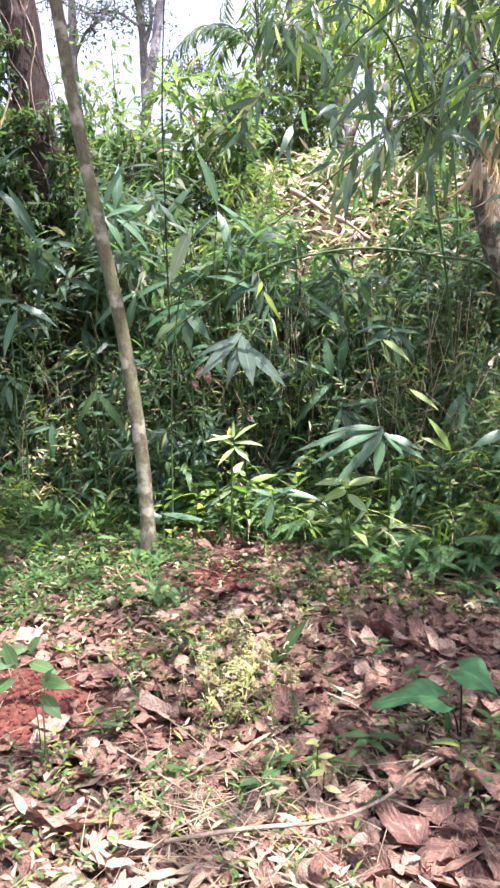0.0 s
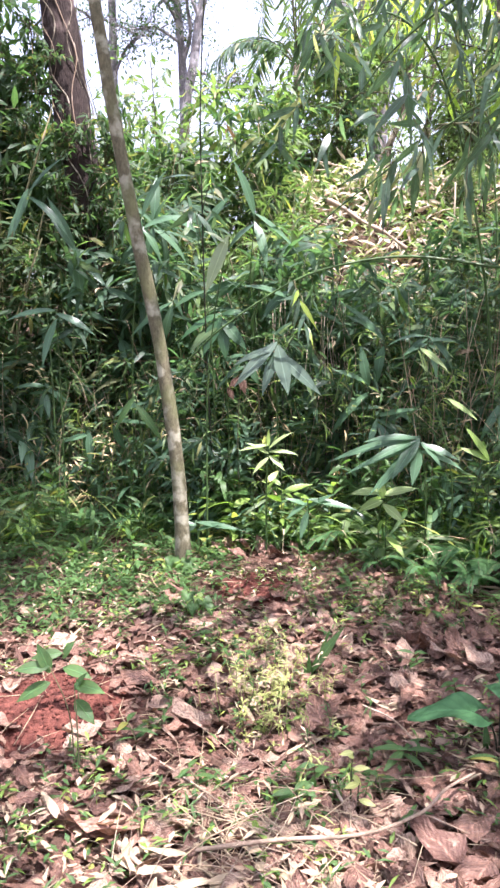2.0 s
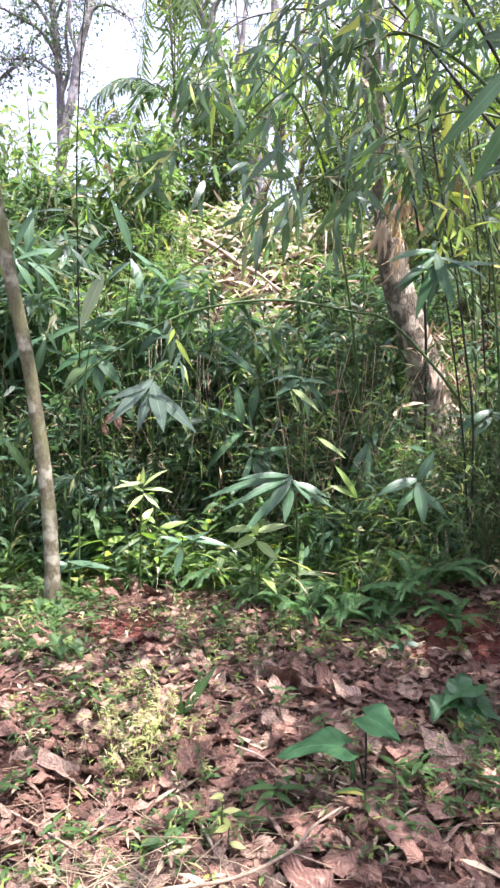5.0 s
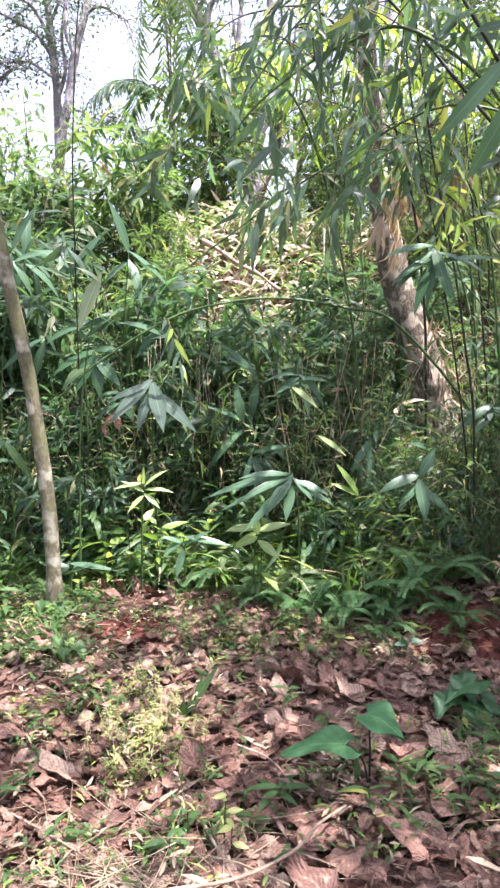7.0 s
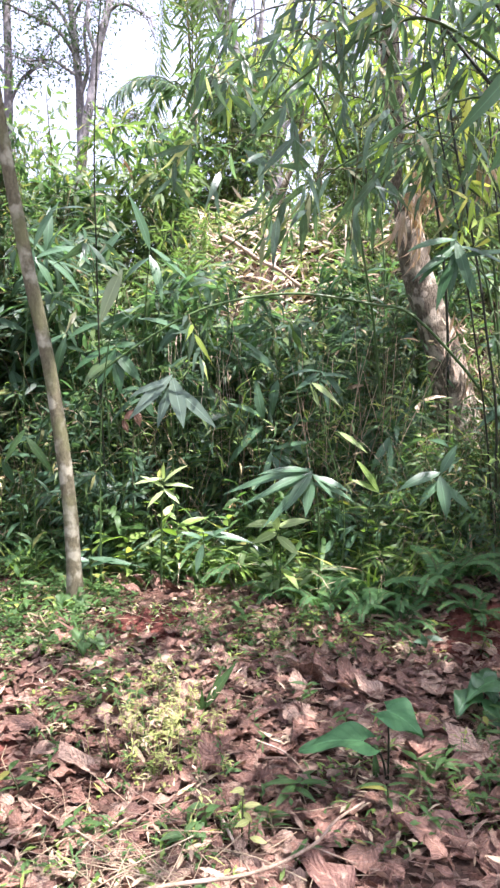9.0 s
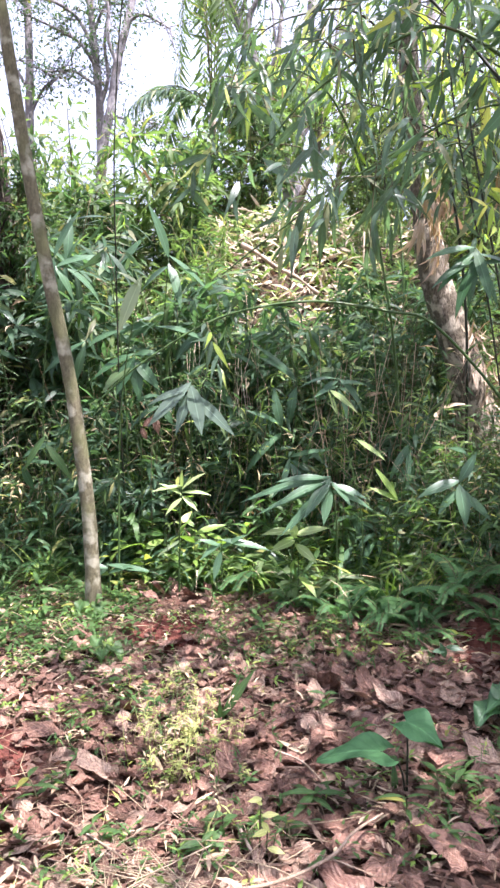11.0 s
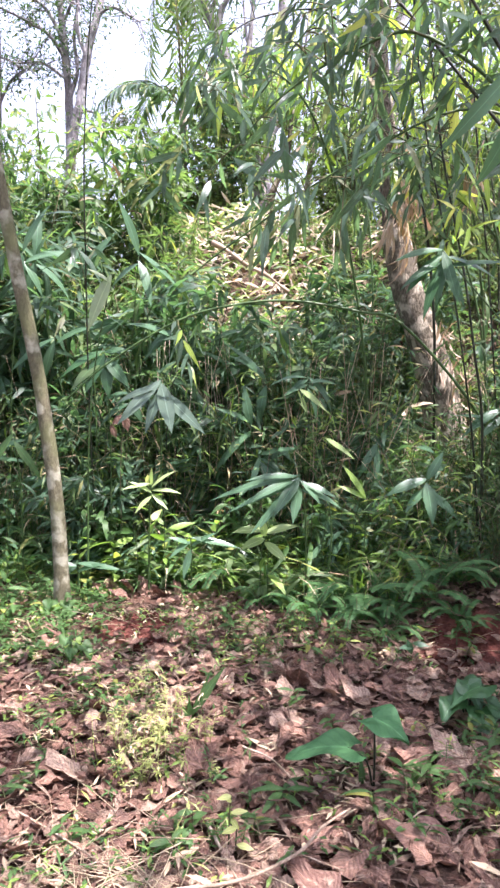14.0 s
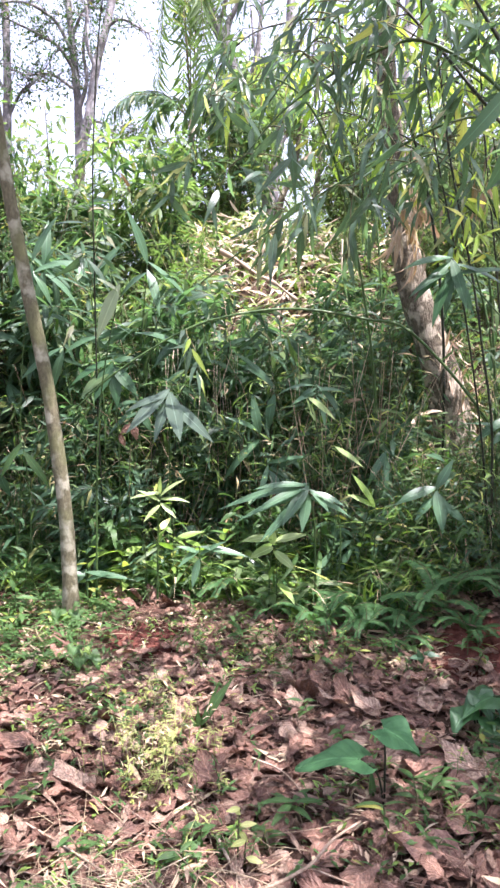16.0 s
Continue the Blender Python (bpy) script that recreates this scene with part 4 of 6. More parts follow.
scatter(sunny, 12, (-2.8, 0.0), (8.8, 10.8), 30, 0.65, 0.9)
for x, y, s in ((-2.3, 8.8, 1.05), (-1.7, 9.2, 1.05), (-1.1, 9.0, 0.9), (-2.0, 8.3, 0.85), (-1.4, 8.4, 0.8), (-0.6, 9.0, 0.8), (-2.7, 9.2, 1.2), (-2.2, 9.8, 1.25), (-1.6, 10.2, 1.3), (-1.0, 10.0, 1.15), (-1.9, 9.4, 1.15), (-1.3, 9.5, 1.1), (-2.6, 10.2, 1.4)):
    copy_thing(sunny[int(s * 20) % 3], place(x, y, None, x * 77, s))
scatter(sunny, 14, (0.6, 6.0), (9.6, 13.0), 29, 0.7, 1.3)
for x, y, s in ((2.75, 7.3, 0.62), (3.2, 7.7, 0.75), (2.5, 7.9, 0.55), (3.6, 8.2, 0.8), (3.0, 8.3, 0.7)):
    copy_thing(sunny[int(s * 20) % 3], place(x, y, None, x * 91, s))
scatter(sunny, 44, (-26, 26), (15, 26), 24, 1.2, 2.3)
scatter(leafy, 40, (-30, 30), (-34, -18), 25, 1.6, 2.4)
scatter(leafy, 22, (-18, -6.5), (-14, 12), 26, 1.0, 1.5)
scatter(leafy, 22, (7, 18), (-14, 12), 27, 1.0, 1.5)


# ---- palm on the slope ----


def palm_tree(at, hub, fronds, length, label, seed, spread=None):
    """spread: heading in degrees, rise and length of each frond, where they are known."""
    r = random.Random(seed)
    t = thing("palm_tree", at, label, "palm", "palms")
    top = np.array(hub, float) - np.array(at, float)
    part("trunk", Geo().add(*tube(curve([(0, 0, -0.1), top * (0.4, 0.4, 0.5), top], 12), [0.07 - 0.002 * i for i in range(13)], 9, rough=0.15)).mesh("trunk", GREY_BARK), t)
    pins = [blade(l, 0.034, 3, d, 0.2, 0.35, 0.3) for l, d in ((0.36, 0.8), (0.30, 1.2), (0.42, 0.5))]
    for k in range(fronds):
        a = 6.28 * k / fronds + r.uniform(-0.3, 0.3)
        rise, L = r.uniform(0.3, 1.0), length * r.uniform(0.8, 1.1)
        if spread:
            a, rise, L = radians(spread[k][0]), spread[k][1], spread[k][2]
        h = np.array([math.cos(a), math.sin(a), 0]) / max(1.0, 0.8 * rise)
        way = curve([top, top + h * L * 0.4 + (0, 0, L * 0.45 * rise), top + h * L * 0.8 + (0, 0, L * 0.42 * rise), top + h * L * 1.1 + (0, 0, L * 0.1 * rise)], 48)
        g = Geo().add(*tube(way, [0.010 - 0.00016 * i for i in range(49)], 4), slot=1)
        for i in range(8, 49):
            d = unit(way[i] - way[i - 1])
            side = unit(np.cross(d, (0, 0, 1)))
            for s in (-1, 1):
                g.put(r.choice(pins), turn(unit(side * s + d * r.uniform(0.8, 1.5) + (0, 0, r.uniform(-0.7, -0.1))), np.cross(side, d), r.uniform(-0.4, 0.4)), way[i])
        part("frond", g.mesh("frond", SUN_TONED_LEAF if rise > 1.0 else HANGING_LEAF, TWIG), t)
    return t


palm_tree((0.15, 10.2, 2.8), (0.14, 10.0, 4.75), 11, 1.4, "palm with arching bright feather fronds", 3,
    ((178, 0.75, 0.95), (150, 3.2, 1.3), (200, 3.6, 1.2), (20, 3.4, 1.25), (100, 2.6, 1.3), (-70, 3.0, 1.0), (40, 1.4, 1.2), (215, 0.4, 0.9), (-20, 0.9, 1.1), (120, 0.8, 1.2), (-60, 0.5, 0.9)))
palm_tree((3.6, 9.0, 2.6), (3.5, 8.9, 3.9), 8, 1.0, "small palm with arching feather fronds", 4)

# withered fronds hung up on the leaning trunk
WITHERED = [Geo().add(*blade(l, w, 7, d, 0.5, 0.4, tw, 0.25, k)).mesh("leaf", (YELLOW_STRAW, PALE_SUNLIT_STRAW, PALE_SUNLIT_STRAW)[k]) for k, (l, w, d, tw) in enumerate(((0.42, 0.05, 0.8, 0.8), (0.34, 0.04, 0.5, -1.0), (0.5, 0.06, 1.1, 0.5)))]
r9 = random.Random(19)
for x, y, z in ((1.60, 5.6, 2.62), (1.72, 5.7, 2.9), (2.0, 4.9, 2.8), (1.84, 5.95, 3.0), (1.92, 5.95, 2.85), (1.78, 5.9, 2.7), (1.90, 5.9, 2.5), (1.82, 5.95, 3.3)):
    t = thing("withered_frond", (x, y, z), "bunch of withered straw-brown leaves hanging by the trunk", "dead leaves", "withered fronds")
    part("stalk", Geo().add(*tube(curve([(0.1, 0.1, 0.25), (0.03, 0.03, 0.12), (0, 0, 0)], 6), [0.006 - 0.0005 * i for i in range(7)], 5)).mesh("stalk", DRY_WOOD), t)
    for k in range(10):
        d = unit((r9.gauss(0, 0.3), r9.gauss(-0.1, 0.3), -1))
        part("leaf", r9.choice(WITHERED), t, m=matrix(turn(d, (r9.gauss(0, 1), -1, 0), r9.uniform(-1, 1)), np.array([r9.gauss(0, 0.03), r9.gauss(0, 0.03), 0.0]), r9.uniform(0.4, 0.85)))

# ---- thicket edge: large-leaved herbs and ferns ----
# YOUNG_LEAF paled to lime, the sun on the leaves painted in
SUNLIT_LIME_LEAF = leaf_material("sunlit_lime_leaf", (0.19, 0.29, 0.09), (0.38, 0.47, 0.22), (0.46, 0.46, 0.2), 0.4, 0.38, 9.0, 0.4, 0.05, 0.4)
DEEP_LEAF = leaf_material("deep_green_leaf", (0.016, 0.070, 0.022), (0.040, 0.125, 0.040), (0.10, 0.14, 0.05), 0.42, 0.30, 9.0, 0.4, 0.03)
YELLOW_LEAF = leaf_material("yellow_weed_leaf", (0.20, 0.25, 0.06), (0.38, 0.41, 0.12), (0.50, 0.46, 0.24), 0.45, 0.35, 4.0, 0.4, 0.15)
# dusty grey-green, paled further by sky glare painted into the colour
DUSTY_GLARE_LEAF = leaf_material("dusty_glare_grey_green_leaf", (0.075, 0.135, 0.095), (0.15, 0.225, 0.165), (0.24, 0.24, 0.14), 0.30, 0.30, 11.0, 0.25, 0.0, 0.5)
SEEDLING_LEAF = leaf_material("yellow_seedling_leaf", (0.34, 0.39, 0.09), (0.52, 0.54, 0.20), (0.56, 0.50, 0.2), 0.42, 0.3, 7.0, 0.4, 0.0)
PALE_LEAF = leaf_material("pale_leaf", (0.26, 0.32, 0.17), (0.32, 0.38, 0.22), (0.2, 0.25, 0.1), 0.34, 0.35, 3.0, 0.4, 0.0)
WIDE = [Geo().add(*blade(l, w, 7, d, 0.16, 0.42, tw, 0.03, k)).mesh("leaf", BROAD_LEAF) for k, (l, w, d, tw) in enumerate(((0.34, 0.075, 0.9, 0.1), (0.28, 0.062, 0.6, -0.2), (0.38, 0.08, 1.2, 0.2), (0.24, 0.06, 0.4, 0.0)))]
FRESH = [Geo().add(*blade(l, w, 6, d, 0.2, 0.42, tw, 0.03, k)).mesh("leaf", YOUNG_LEAF) for k, (l, w, d, tw) in enumerate(((0.20, 0.05, 0.5, 0.1), (0.16, 0.045, 0.3, -0.2), (0.24, 0.055, 0.8, 0.2)))]
GREEN = [Geo().add(*blade(l, w, 6, d, 0.2, 0.4, tw, 0.03, k)).mesh("leaf", HERB_LEAF) for k, (l, w, d, tw) in enumerate(((0.26, 0.05, 0.7, 0.1), (0.20, 0.045, 0.5, -0.2), (0.30, 0.05, 1.0, 0.2)))]


def star_herb(at, top, leaves, pool, label, seed, size=1.0, drop=0.15, turn_to=0.0, arc=6.28, name="herb"):
    """An upright stem whose large leaves spread from its tip like a hand's fingers."""
    r = random.Random(seed)
    t = thing(name, at, label, "plant", "herbs")
    tip = np.array(top, float) - np.array(at, float)
    way = curve([(0, 0, -0.02), tip * (0.2, 0.2, 0.6), tip], 8)
    part("stem", Geo().add(*tube(way, [0.006 - 0.0004 * i for i in range(9)], 6)).mesh("stem", GREEN_CULM), t)
    for k in range(leaves):
        a = turn_to + arc * (k / max(1, leaves - (arc < 6))) + r.uniform(-0.2, 0.2)
        d = unit((math.cos(a), math.sin(a), -drop + r.uniform(-0.15, 0.2)))
        part("leaf", r.choice(pool), t, m=matrix(turn(d, (0, 0, 1), r.uniform(-0.3, 0.3)), tip + d * 0.01, size * r.uniform(0.85, 1.12)))
    return t


def bushy_herb(seed, at, height, leaves, mat, label, length=0.24, width=0.05, low=0.1):
    """A knee-high herb of the thicket, three stems with leaves all the way up."""
    r = random.Random(seed)
    t = thing("herb", at, label, "plant", "herbs")
    g = Geo()
    pool = [blade(length * k, width * k, 4, d, 0.18, 0.42, 0.2 * d) for k, d in ((0.7, 0.4), (1.0, 0.8), (1.2, 1.1))]
    for c in range(3):
        lean = np.array([r.uniform(-0.25, 0.25), r.uniform(-0.25, 0.2), 0])
        h = height * r.uniform(0.6, 1.0)
        way = curve([(0, 0, -0.02), lean * 0.3 + (0, 0, h * 0.5), lean + (0, 0, h)], 10)
        part("stem", Geo().add(*tube(way, [0.005 - 0.0003 * i for i in range(11)], 5)).mesh("stem", TWIG), t)
        for k in range(leaves // 3):
            u = r.uniform(low, 1.0)
            a = r.uniform(0, 6.28)
            d = unit((math.cos(a), math.sin(a), r.uniform(-0.5, 0.6)))
            g.put(pool[k % 3], turn(d, (0, -0.3, 1), r.uniform(-0.7, 0.7)), way[int(u * 10)] + d * 0.02)
    part("foliage", g.mesh("foliage", mat), t, kind="stuff")
    return t


def leafy_herb(at, height, leaves, pool, label, seed, size=1.0, name="herb", lean=(0.0, 0.0)):
    """Leaves alternate up a stem."""
    r = random.Random(seed)
    t = thing(name, at, label, "plant", "herbs")
    way = curve([(0, 0, -0.02), (lean[0] * 0.3, lean[1] * 0.3, height * 0.5), (lean[0], lean[1], height)], 10)
    part("stem", Geo().add(*tube(way, [0.005 - 0.0003 * i for i in range(11)], 6)).mesh("stem", GREEN_CULM), t)
    for k in range(leaves):
        u = 0.25 + 0.75 * k / leaves
        a = k * 2.6 + r.uniform(-0.4, 0.4)
        d = unit((math.cos(a), math.sin(a), 0.55 * u + r.uniform(-0.5, 0.45)))
        part("leaf", r.choice(pool), t, m=matrix(turn(d, (0, 0, 1), r.uniform(-0.8, 0.8)), way[int(u * 10)], size * r.uniform(0.5, 1.2)))
    return t


def fan_herb(foot, hub, rays, label, mat=None, name="herb", category="plant", face=(-0.55, 0.85)):
    """An upright stem with a fan of separate leaves at its tip. rays: bearing in degrees across the slope and up, reach towards the clearing, length, width, droop."""
    t = thing(name, foot, label, category, "herbs")
    tip = np.array(hub, float) - np.array(foot, float)
    way = curve([(0, 0, -0.03), tip * (0.15, 0.15, 0.6), tip], 10)
    part("stem", Geo().add(*tube(way, [(0.007 if name == "herb" else 0.0032) * (1 - 0.05 * i) for i in range(11)], 6)).mesh("stem", GREEN_CULM if name == "herb" else TWIG), t)
    for k, (bearing, ahead, length, width, droop) in enumerate(rays):
        a = radians(bearing)
        d = unit((math.cos(a), -ahead, math.sin(a)))
        me = Geo().add(*blade(length, width, 9, droop, 0.14, 0.42, 0.1 * (-1) ** k, 0.02, k)).mesh("leaf", mat or BROAD_LEAF)
        drop_at = (k * 0.618 % 1) * 0.09
        part("leaf", me, t, m=matrix(turn(unit(d + (0, 0, 0.25 * ((k * 0.37) % 1 - 0.5))), (0.3 * math.sin(7 * k + length * 50), *face)), tip - (0, 0, drop_at)))
    return t


fan_herb((-0.05, 5.25, 0), (-0.05, 5.05, 1.41), ((-143, 0.25, 0.43, 0.085, 0.35), (-113, 0.3, 0.33, 0.08, 0.3), (-77, 0.3, 0.35, 0.11, 0.25), (-36, 0.25, 0.42, 0.085, 0.35), (-172, 0.3, 0.34, 0.05, 0.9)),
    "broad-leaved plant with a drooping star of grey-green leaves", DUSTY_GLARE_LEAF, face=(-1.0, 0.75))
fan_herb((-0.40, 5.3, 0), (-0.44, 5.2, 1.60), ((-168, 0.2, 0.36, 0.06, 0.7), (-148, 0.4, 0.32, 0.09, 0.6), (-118, 0.4, 0.30, 0.10, 0.4), (-78, 0.4, 0.26, 0.08, 0.4), (-45, 0.4, 0.28, 0.085, 0.5), (10, 0.3, 0.2, 0.05, 0.6)),
    "broad-leaved plant with a drooping star of dark leaves", DEEP_LEAF, face=(-0.9, 0.8))
fan_herb((0.16, 4.8, 0), (0.15, 4.7, 0.41), ((2, 0.15, 0.34, 0.055, 0.3), (40, 0.2, 0.2, 0.04, 0.4), (-150, 0.4, 0.18, 0.045, 0.4), (-110, 0.5, 0.2, 0.05, 0.3), (150, 0.3, 0.16, 0.04, 0.4)), "broad-leaved plant with spear-shaped grey-green leaves")
fan_herb((-0.58, 4.85, 0), (-0.58, 4.78, 0.23), ((4, 0.2, 0.32, 0.05, 0.2), (30, 0.3, 0.2, 0.04, 0.4), (165, 0.3, 0.16, 0.04, 0.4)), "low plant with long blue-green leaves")
fan_herb((0.87, 4.5, 0), (0.78, 4.3, 0.88), ((-179, 0.1, 0.56, 0.06, 0.35), (-172, 0.3, 0.48, 0.055, 0.4), (-166, 0.5, 0.42, 0.06, 0.45), (-156, 0.5, 0.42, 0.065, 0.4), (-146, 0.6, 0.40, 0.07, 0.4), (-130, 0.7, 0.32, 0.07, 0.4), (-110, 0.7, 0.24, 0.065, 0.4), (-40, 0.6, 0.2, 0.05, 0.5), (-16, 0.3, 0.28, 0.06, 0.6), (-4, 0.4, 0.24, 0.05, 0.6), (170, 0.3, 0.34, 0.05, 0.6)),
    "broad-leaved plant with spreading pale green leaves")
fan_herb((1.65, 4.6, 0.2), (1.59, 4.4, 0.84), ((-178, 0.3, 0.30, 0.075, 0.5), (-150, 0.5, 0.22, 0.06, 0.5), (-88, 0.7, 0.28, 0.09, 0.3), (-25, 0.4, 0.27, 0.075, 0.5), (-50, 0.6, 0.18, 0.05, 0.4), (60, 0.1, 0.22, 0.06, 0.5)),
    "broad-leaved plant with spreading pale green leaves")


def blade_plant(foot, bend, leaves, mat, label, stem=GREEN_CULM):
    """A thin stem with a few separate leaves. leaves: where each begins, its tip and width."""
    t = thing("herb", foot, label, "plant", "herbs")
    o = np.array(foot, float)
    ends = [np.array(l[0], float) - o for l in leaves]
    top = max(ends, key=lambda p: p[2])
    way = curve([(0, 0, -0.03), np.array(bend, float) - o, top], 12)
    part("stem", Geo().add(*tube(way, [0.005 - 0.0002 * i for i in range(13)], 6)).mesh("stem", stem), t)
    for k, (begin, tip, width) in enumerate(leaves):
        d = np.array(tip, float) - np.array(begin, float)
        near = min(way, key=lambda p: float(np.linalg.norm(p - ends[k])))
        part("stalk", Geo().add(*tube([near, (near + ends[k]) / 2 + (0, 0, 0.01), ends[k]], [0.0025, 0.002, 0.0015], 4)).mesh("stalk", stem), t)
        part("leaf", Geo().add(*blade(float(np.linalg.norm(d)), width, 9, 0.3, 0.2, 0.42, 0.15, 0.02, k)).mesh("leaf", mat), t, m=matrix(turn(unit(d), (0.2, -0.8, 0.6)), ends[k]))
    return t


blade_plant((1.0, 4.55, 0), (1.02, 4.52, 0.6), (((0.8, 4.5, 1.38), (0.99, 4.5, 1.26), 0.05), ((0.97, 4.5, 1.08), (1.18, 4.5, 0.96), 0.042), ((0.85, 4.5, 1.23), (0.8, 4.5, 1.38), 0.03)), SUNLIT_LIME_LEAF, "plant with narrow pale lime leaves on a thin stem")
blade_plant((1.24, 4.5, 0), (1.24, 4.5, 0.35), (((1.24, 4.5, 0.7), (1.1, 4.5, 0.93), 0.045), ((1.24, 4.5, 0.7), (1.06, 4.5, 0.8), 0.035)), YOUNG_LEAF, "plant with narrow upright yellow-green leaves")
blade_plant((-0.31, 5.22, 0), (-0.33, 5.2, 0.7), (((-0.31, 5.2, 1.16), (-0.4, 5.2, 1.09), 0.05), ((-0.31, 5.2, 1.16), (-0.27, 5.2, 1.04), 0.06), ((-0.4, 5.2, 1.09), (-0.35, 5.2, 1.0), 0.05)), DEAD_LEAF, "withered orange-brown leaves on a dry stem", TWIG)
fan_herb((-0.12, 4.8, 0), (-0.10, 4.7, 0.76), ((172, 0.3, 0.20, 0.036, 0.4), (142, 0.2, 0.17, 0.036, 0.4), (48, 0.3, 0.20, 0.036, 0.6), (-150, 0.6, 0.16, 0.04, 0.4), (14, 0.4, 0.2, 0.036, 0.7), (95, 0.5, 0.13, 0.03, 0.3), (-30, 0.6, 0.15, 0.035, 0.5)),
    "young bright green plant at the thicket edge", SUNLIT_LIME_LEAF)
fan_herb((0.58, 4.5, 0), (0.59, 4.4, 0.53), ((165, 0.4, 0.22, 0.07, 0.3), (-170, 0.5, 0.18, 0.07, 0.3), (20, 0.4, 0.22, 0.07, 0.3), (-30, 0.5, 0.18, 0.06, 0.3), (100, 0.4, 0.14, 0.05, 0.3)),
    "young bright green plant at the thicket edge", SUNLIT_LIME_LEAF)
fan_herb((-0.52, 4.85, 0), (-0.35, 4.7, 2.06), ((-118, 0.1, 0.38, 0.095, 0.2), (140, 0.2, 0.18, 0.04, 0.4)), "tall thin stalk bearing one pale hanging leaf", PALE_LEAF)
for k in range(11):
    rk = random.Random(610 + k)
    x, y = -1.75 + 2.6 * k / 10 + rk.uniform(-0.12, 0.12), 5.65 + rk.uniform(-0.2, 0.35)
    hub = rk.uniform(1.5, 2.5) if x < 0.2 else rk.uniform(1.0, 1.7)
    rays = [(rk.uniform(-160, -20) if rk.random() < 0.75 else rk.uniform(20, 160), rk.uniform(0.0, 0.6), rk.uniform(0.28, 0.44), rk.uniform(0.055, 0.085), rk.uniform(0.3, 1.0)) for _ in range(rk.randint(3, 6))]
    fan_herb((x, y, ground_height(x, y)), (x + rk.uniform(-0.15, 0.15), y - 0.15, hub), rays, "tall cane with large drooping dark leaves")
fan_herb((-1.0, 5.2, 0), (-1.01, 5.0, 1.05), ((-132, 0.2, 0.30, 0.05, 0.5), (-48, 0.2, 0.32, 0.055, 0.6)), "plant with a pair of long drooping leaves", HERB_LEAF)
fan_herb((-1.55, 5.1, 0), (-1.5, 4.9, 1.62), ((172, 0.3, 0.34, 0.07, 0.5), (-110, 0.4, 0.34, 0.08, 0.3), (-20, 0.2, 0.3, 0.06, 0.6)), "broad-leaved plant with spreading pale green leaves")
for k in range(11):
    rk = random.Random(500 + k)
    x = -2.0 + 4.2 * k / 10 + rk.uniform(-0.1, 0.1)
    y = 5.5 - 0.10 * (x + 2) - 0.22 * max(0, x - 0.2) + rk.uniform(0.0, 0.4)
    hgt = rk.uniform(0.5, 1.5)
    rays = [(rk.uniform(-200, 60), rk.uniform(-0.2, 0.7), rk.uniform(0.18, 0.36), rk.uniform(0.035, 0.065), rk.uniform(0.2, 1.1)) for _ in range(rk.randint(3, 7))]
    fan_herb((x, y, ground_height(x, y)), (x + rk.uniform(-0.1, 0.1), y - 0.12, hgt), rays, "dark broad-leaved plant inside the thicket")
star_herb((1.60, 4.75, 0.22), (1.62, 4.75, 1.0), 4, WIDE, "broad-leaved plant with spreading pale green leaves", 13, 0.8, 0.0)
fan_herb((2.15, 3.78, 0.2), (1.34, 3.6, 2.10), ((176, 0.2, 0.26, 0.055, 0.5), (-160, 0.5, 0.30, 0.05, 0.5), (-140, 0.3, 0.28, 0.055, 0.5), (-122, 0.4, 0.30, 0.055, 0.4), (-100, 0.3, 0.26, 0.05, 0.4), (-80, 0.5, 0.28, 0.055, 0.4), (-55, 0.3, 0.26, 0.05, 0.5), (-12, 0.3, 0.30, 0.05, 0.5), (4, 0.4, 0.34, 0.055, 0.3)),
    "tall plant with a star of long dark leaves", DEEP_LEAF)
side_shoot = thing("bamboo", (1.75, 2.55, ground_height(1.75, 2.55)), "leaning bamboo shoot with two broad grey-green leaves", "bamboo", "arching bamboos")
way = curve([(0, 0, -0.02), (-0.05, 0.05, 1.2), (-0.25, 0.1, 2.1), (-0.47, 0.15, 2.63)], 16)
part("culm", Geo().add(*tube(way, [0.008 - 0.0003 * i for i in range(17)], 7)).mesh("culm", DARK_CULM), side_shoot)
for at, tip, w in (((-0.47, 0.15, 2.62), (-0.75, 0.13, 2.29), 0.062), ((-0.44, 0.14, 2.50), (-0.60, 0.15, 2.17), 0.075), ((-0.40, 0.13, 2.45), (-0.42, 0.10, 2.10), 0.075)):
    d = np.array(tip) - np.array(at)
    part("leaf", Geo().add(*blade(float(np.linalg.norm(d)), w, 9, 0.25, 0.12, 0.45, 0.1)).mesh("leaf", BROAD_LEAF), side_shoot, m=matrix(turn(unit(d), (0.4, -1, 0.35)), np.array(at)))
# its hanging leaves carry the painted backlight glow
glow_culm = thing("bamboo", (1.98, 4.45, ground_height(1.98, 4.45)), "dark bamboo culm with yellow hanging leaves, backlit glow painted in", "bamboo", "arching bamboos")
piece, way = culm([(0, 0, -0.03), (-0.05, -0.05, 0.95), (-0.13, -0.05, 1.45), (-0.21, -0.05, 1.88), (-0.37, -0.05, 2.54), (-0.45, -0.05, 3.0), (-0.55, -0.05, 3.6)], 0.009, 0.006, 36, 4)
part("culm", Geo().add(*piece).mesh("culm", DARK_CULM), glow_culm)
r13 = random.Random(131)
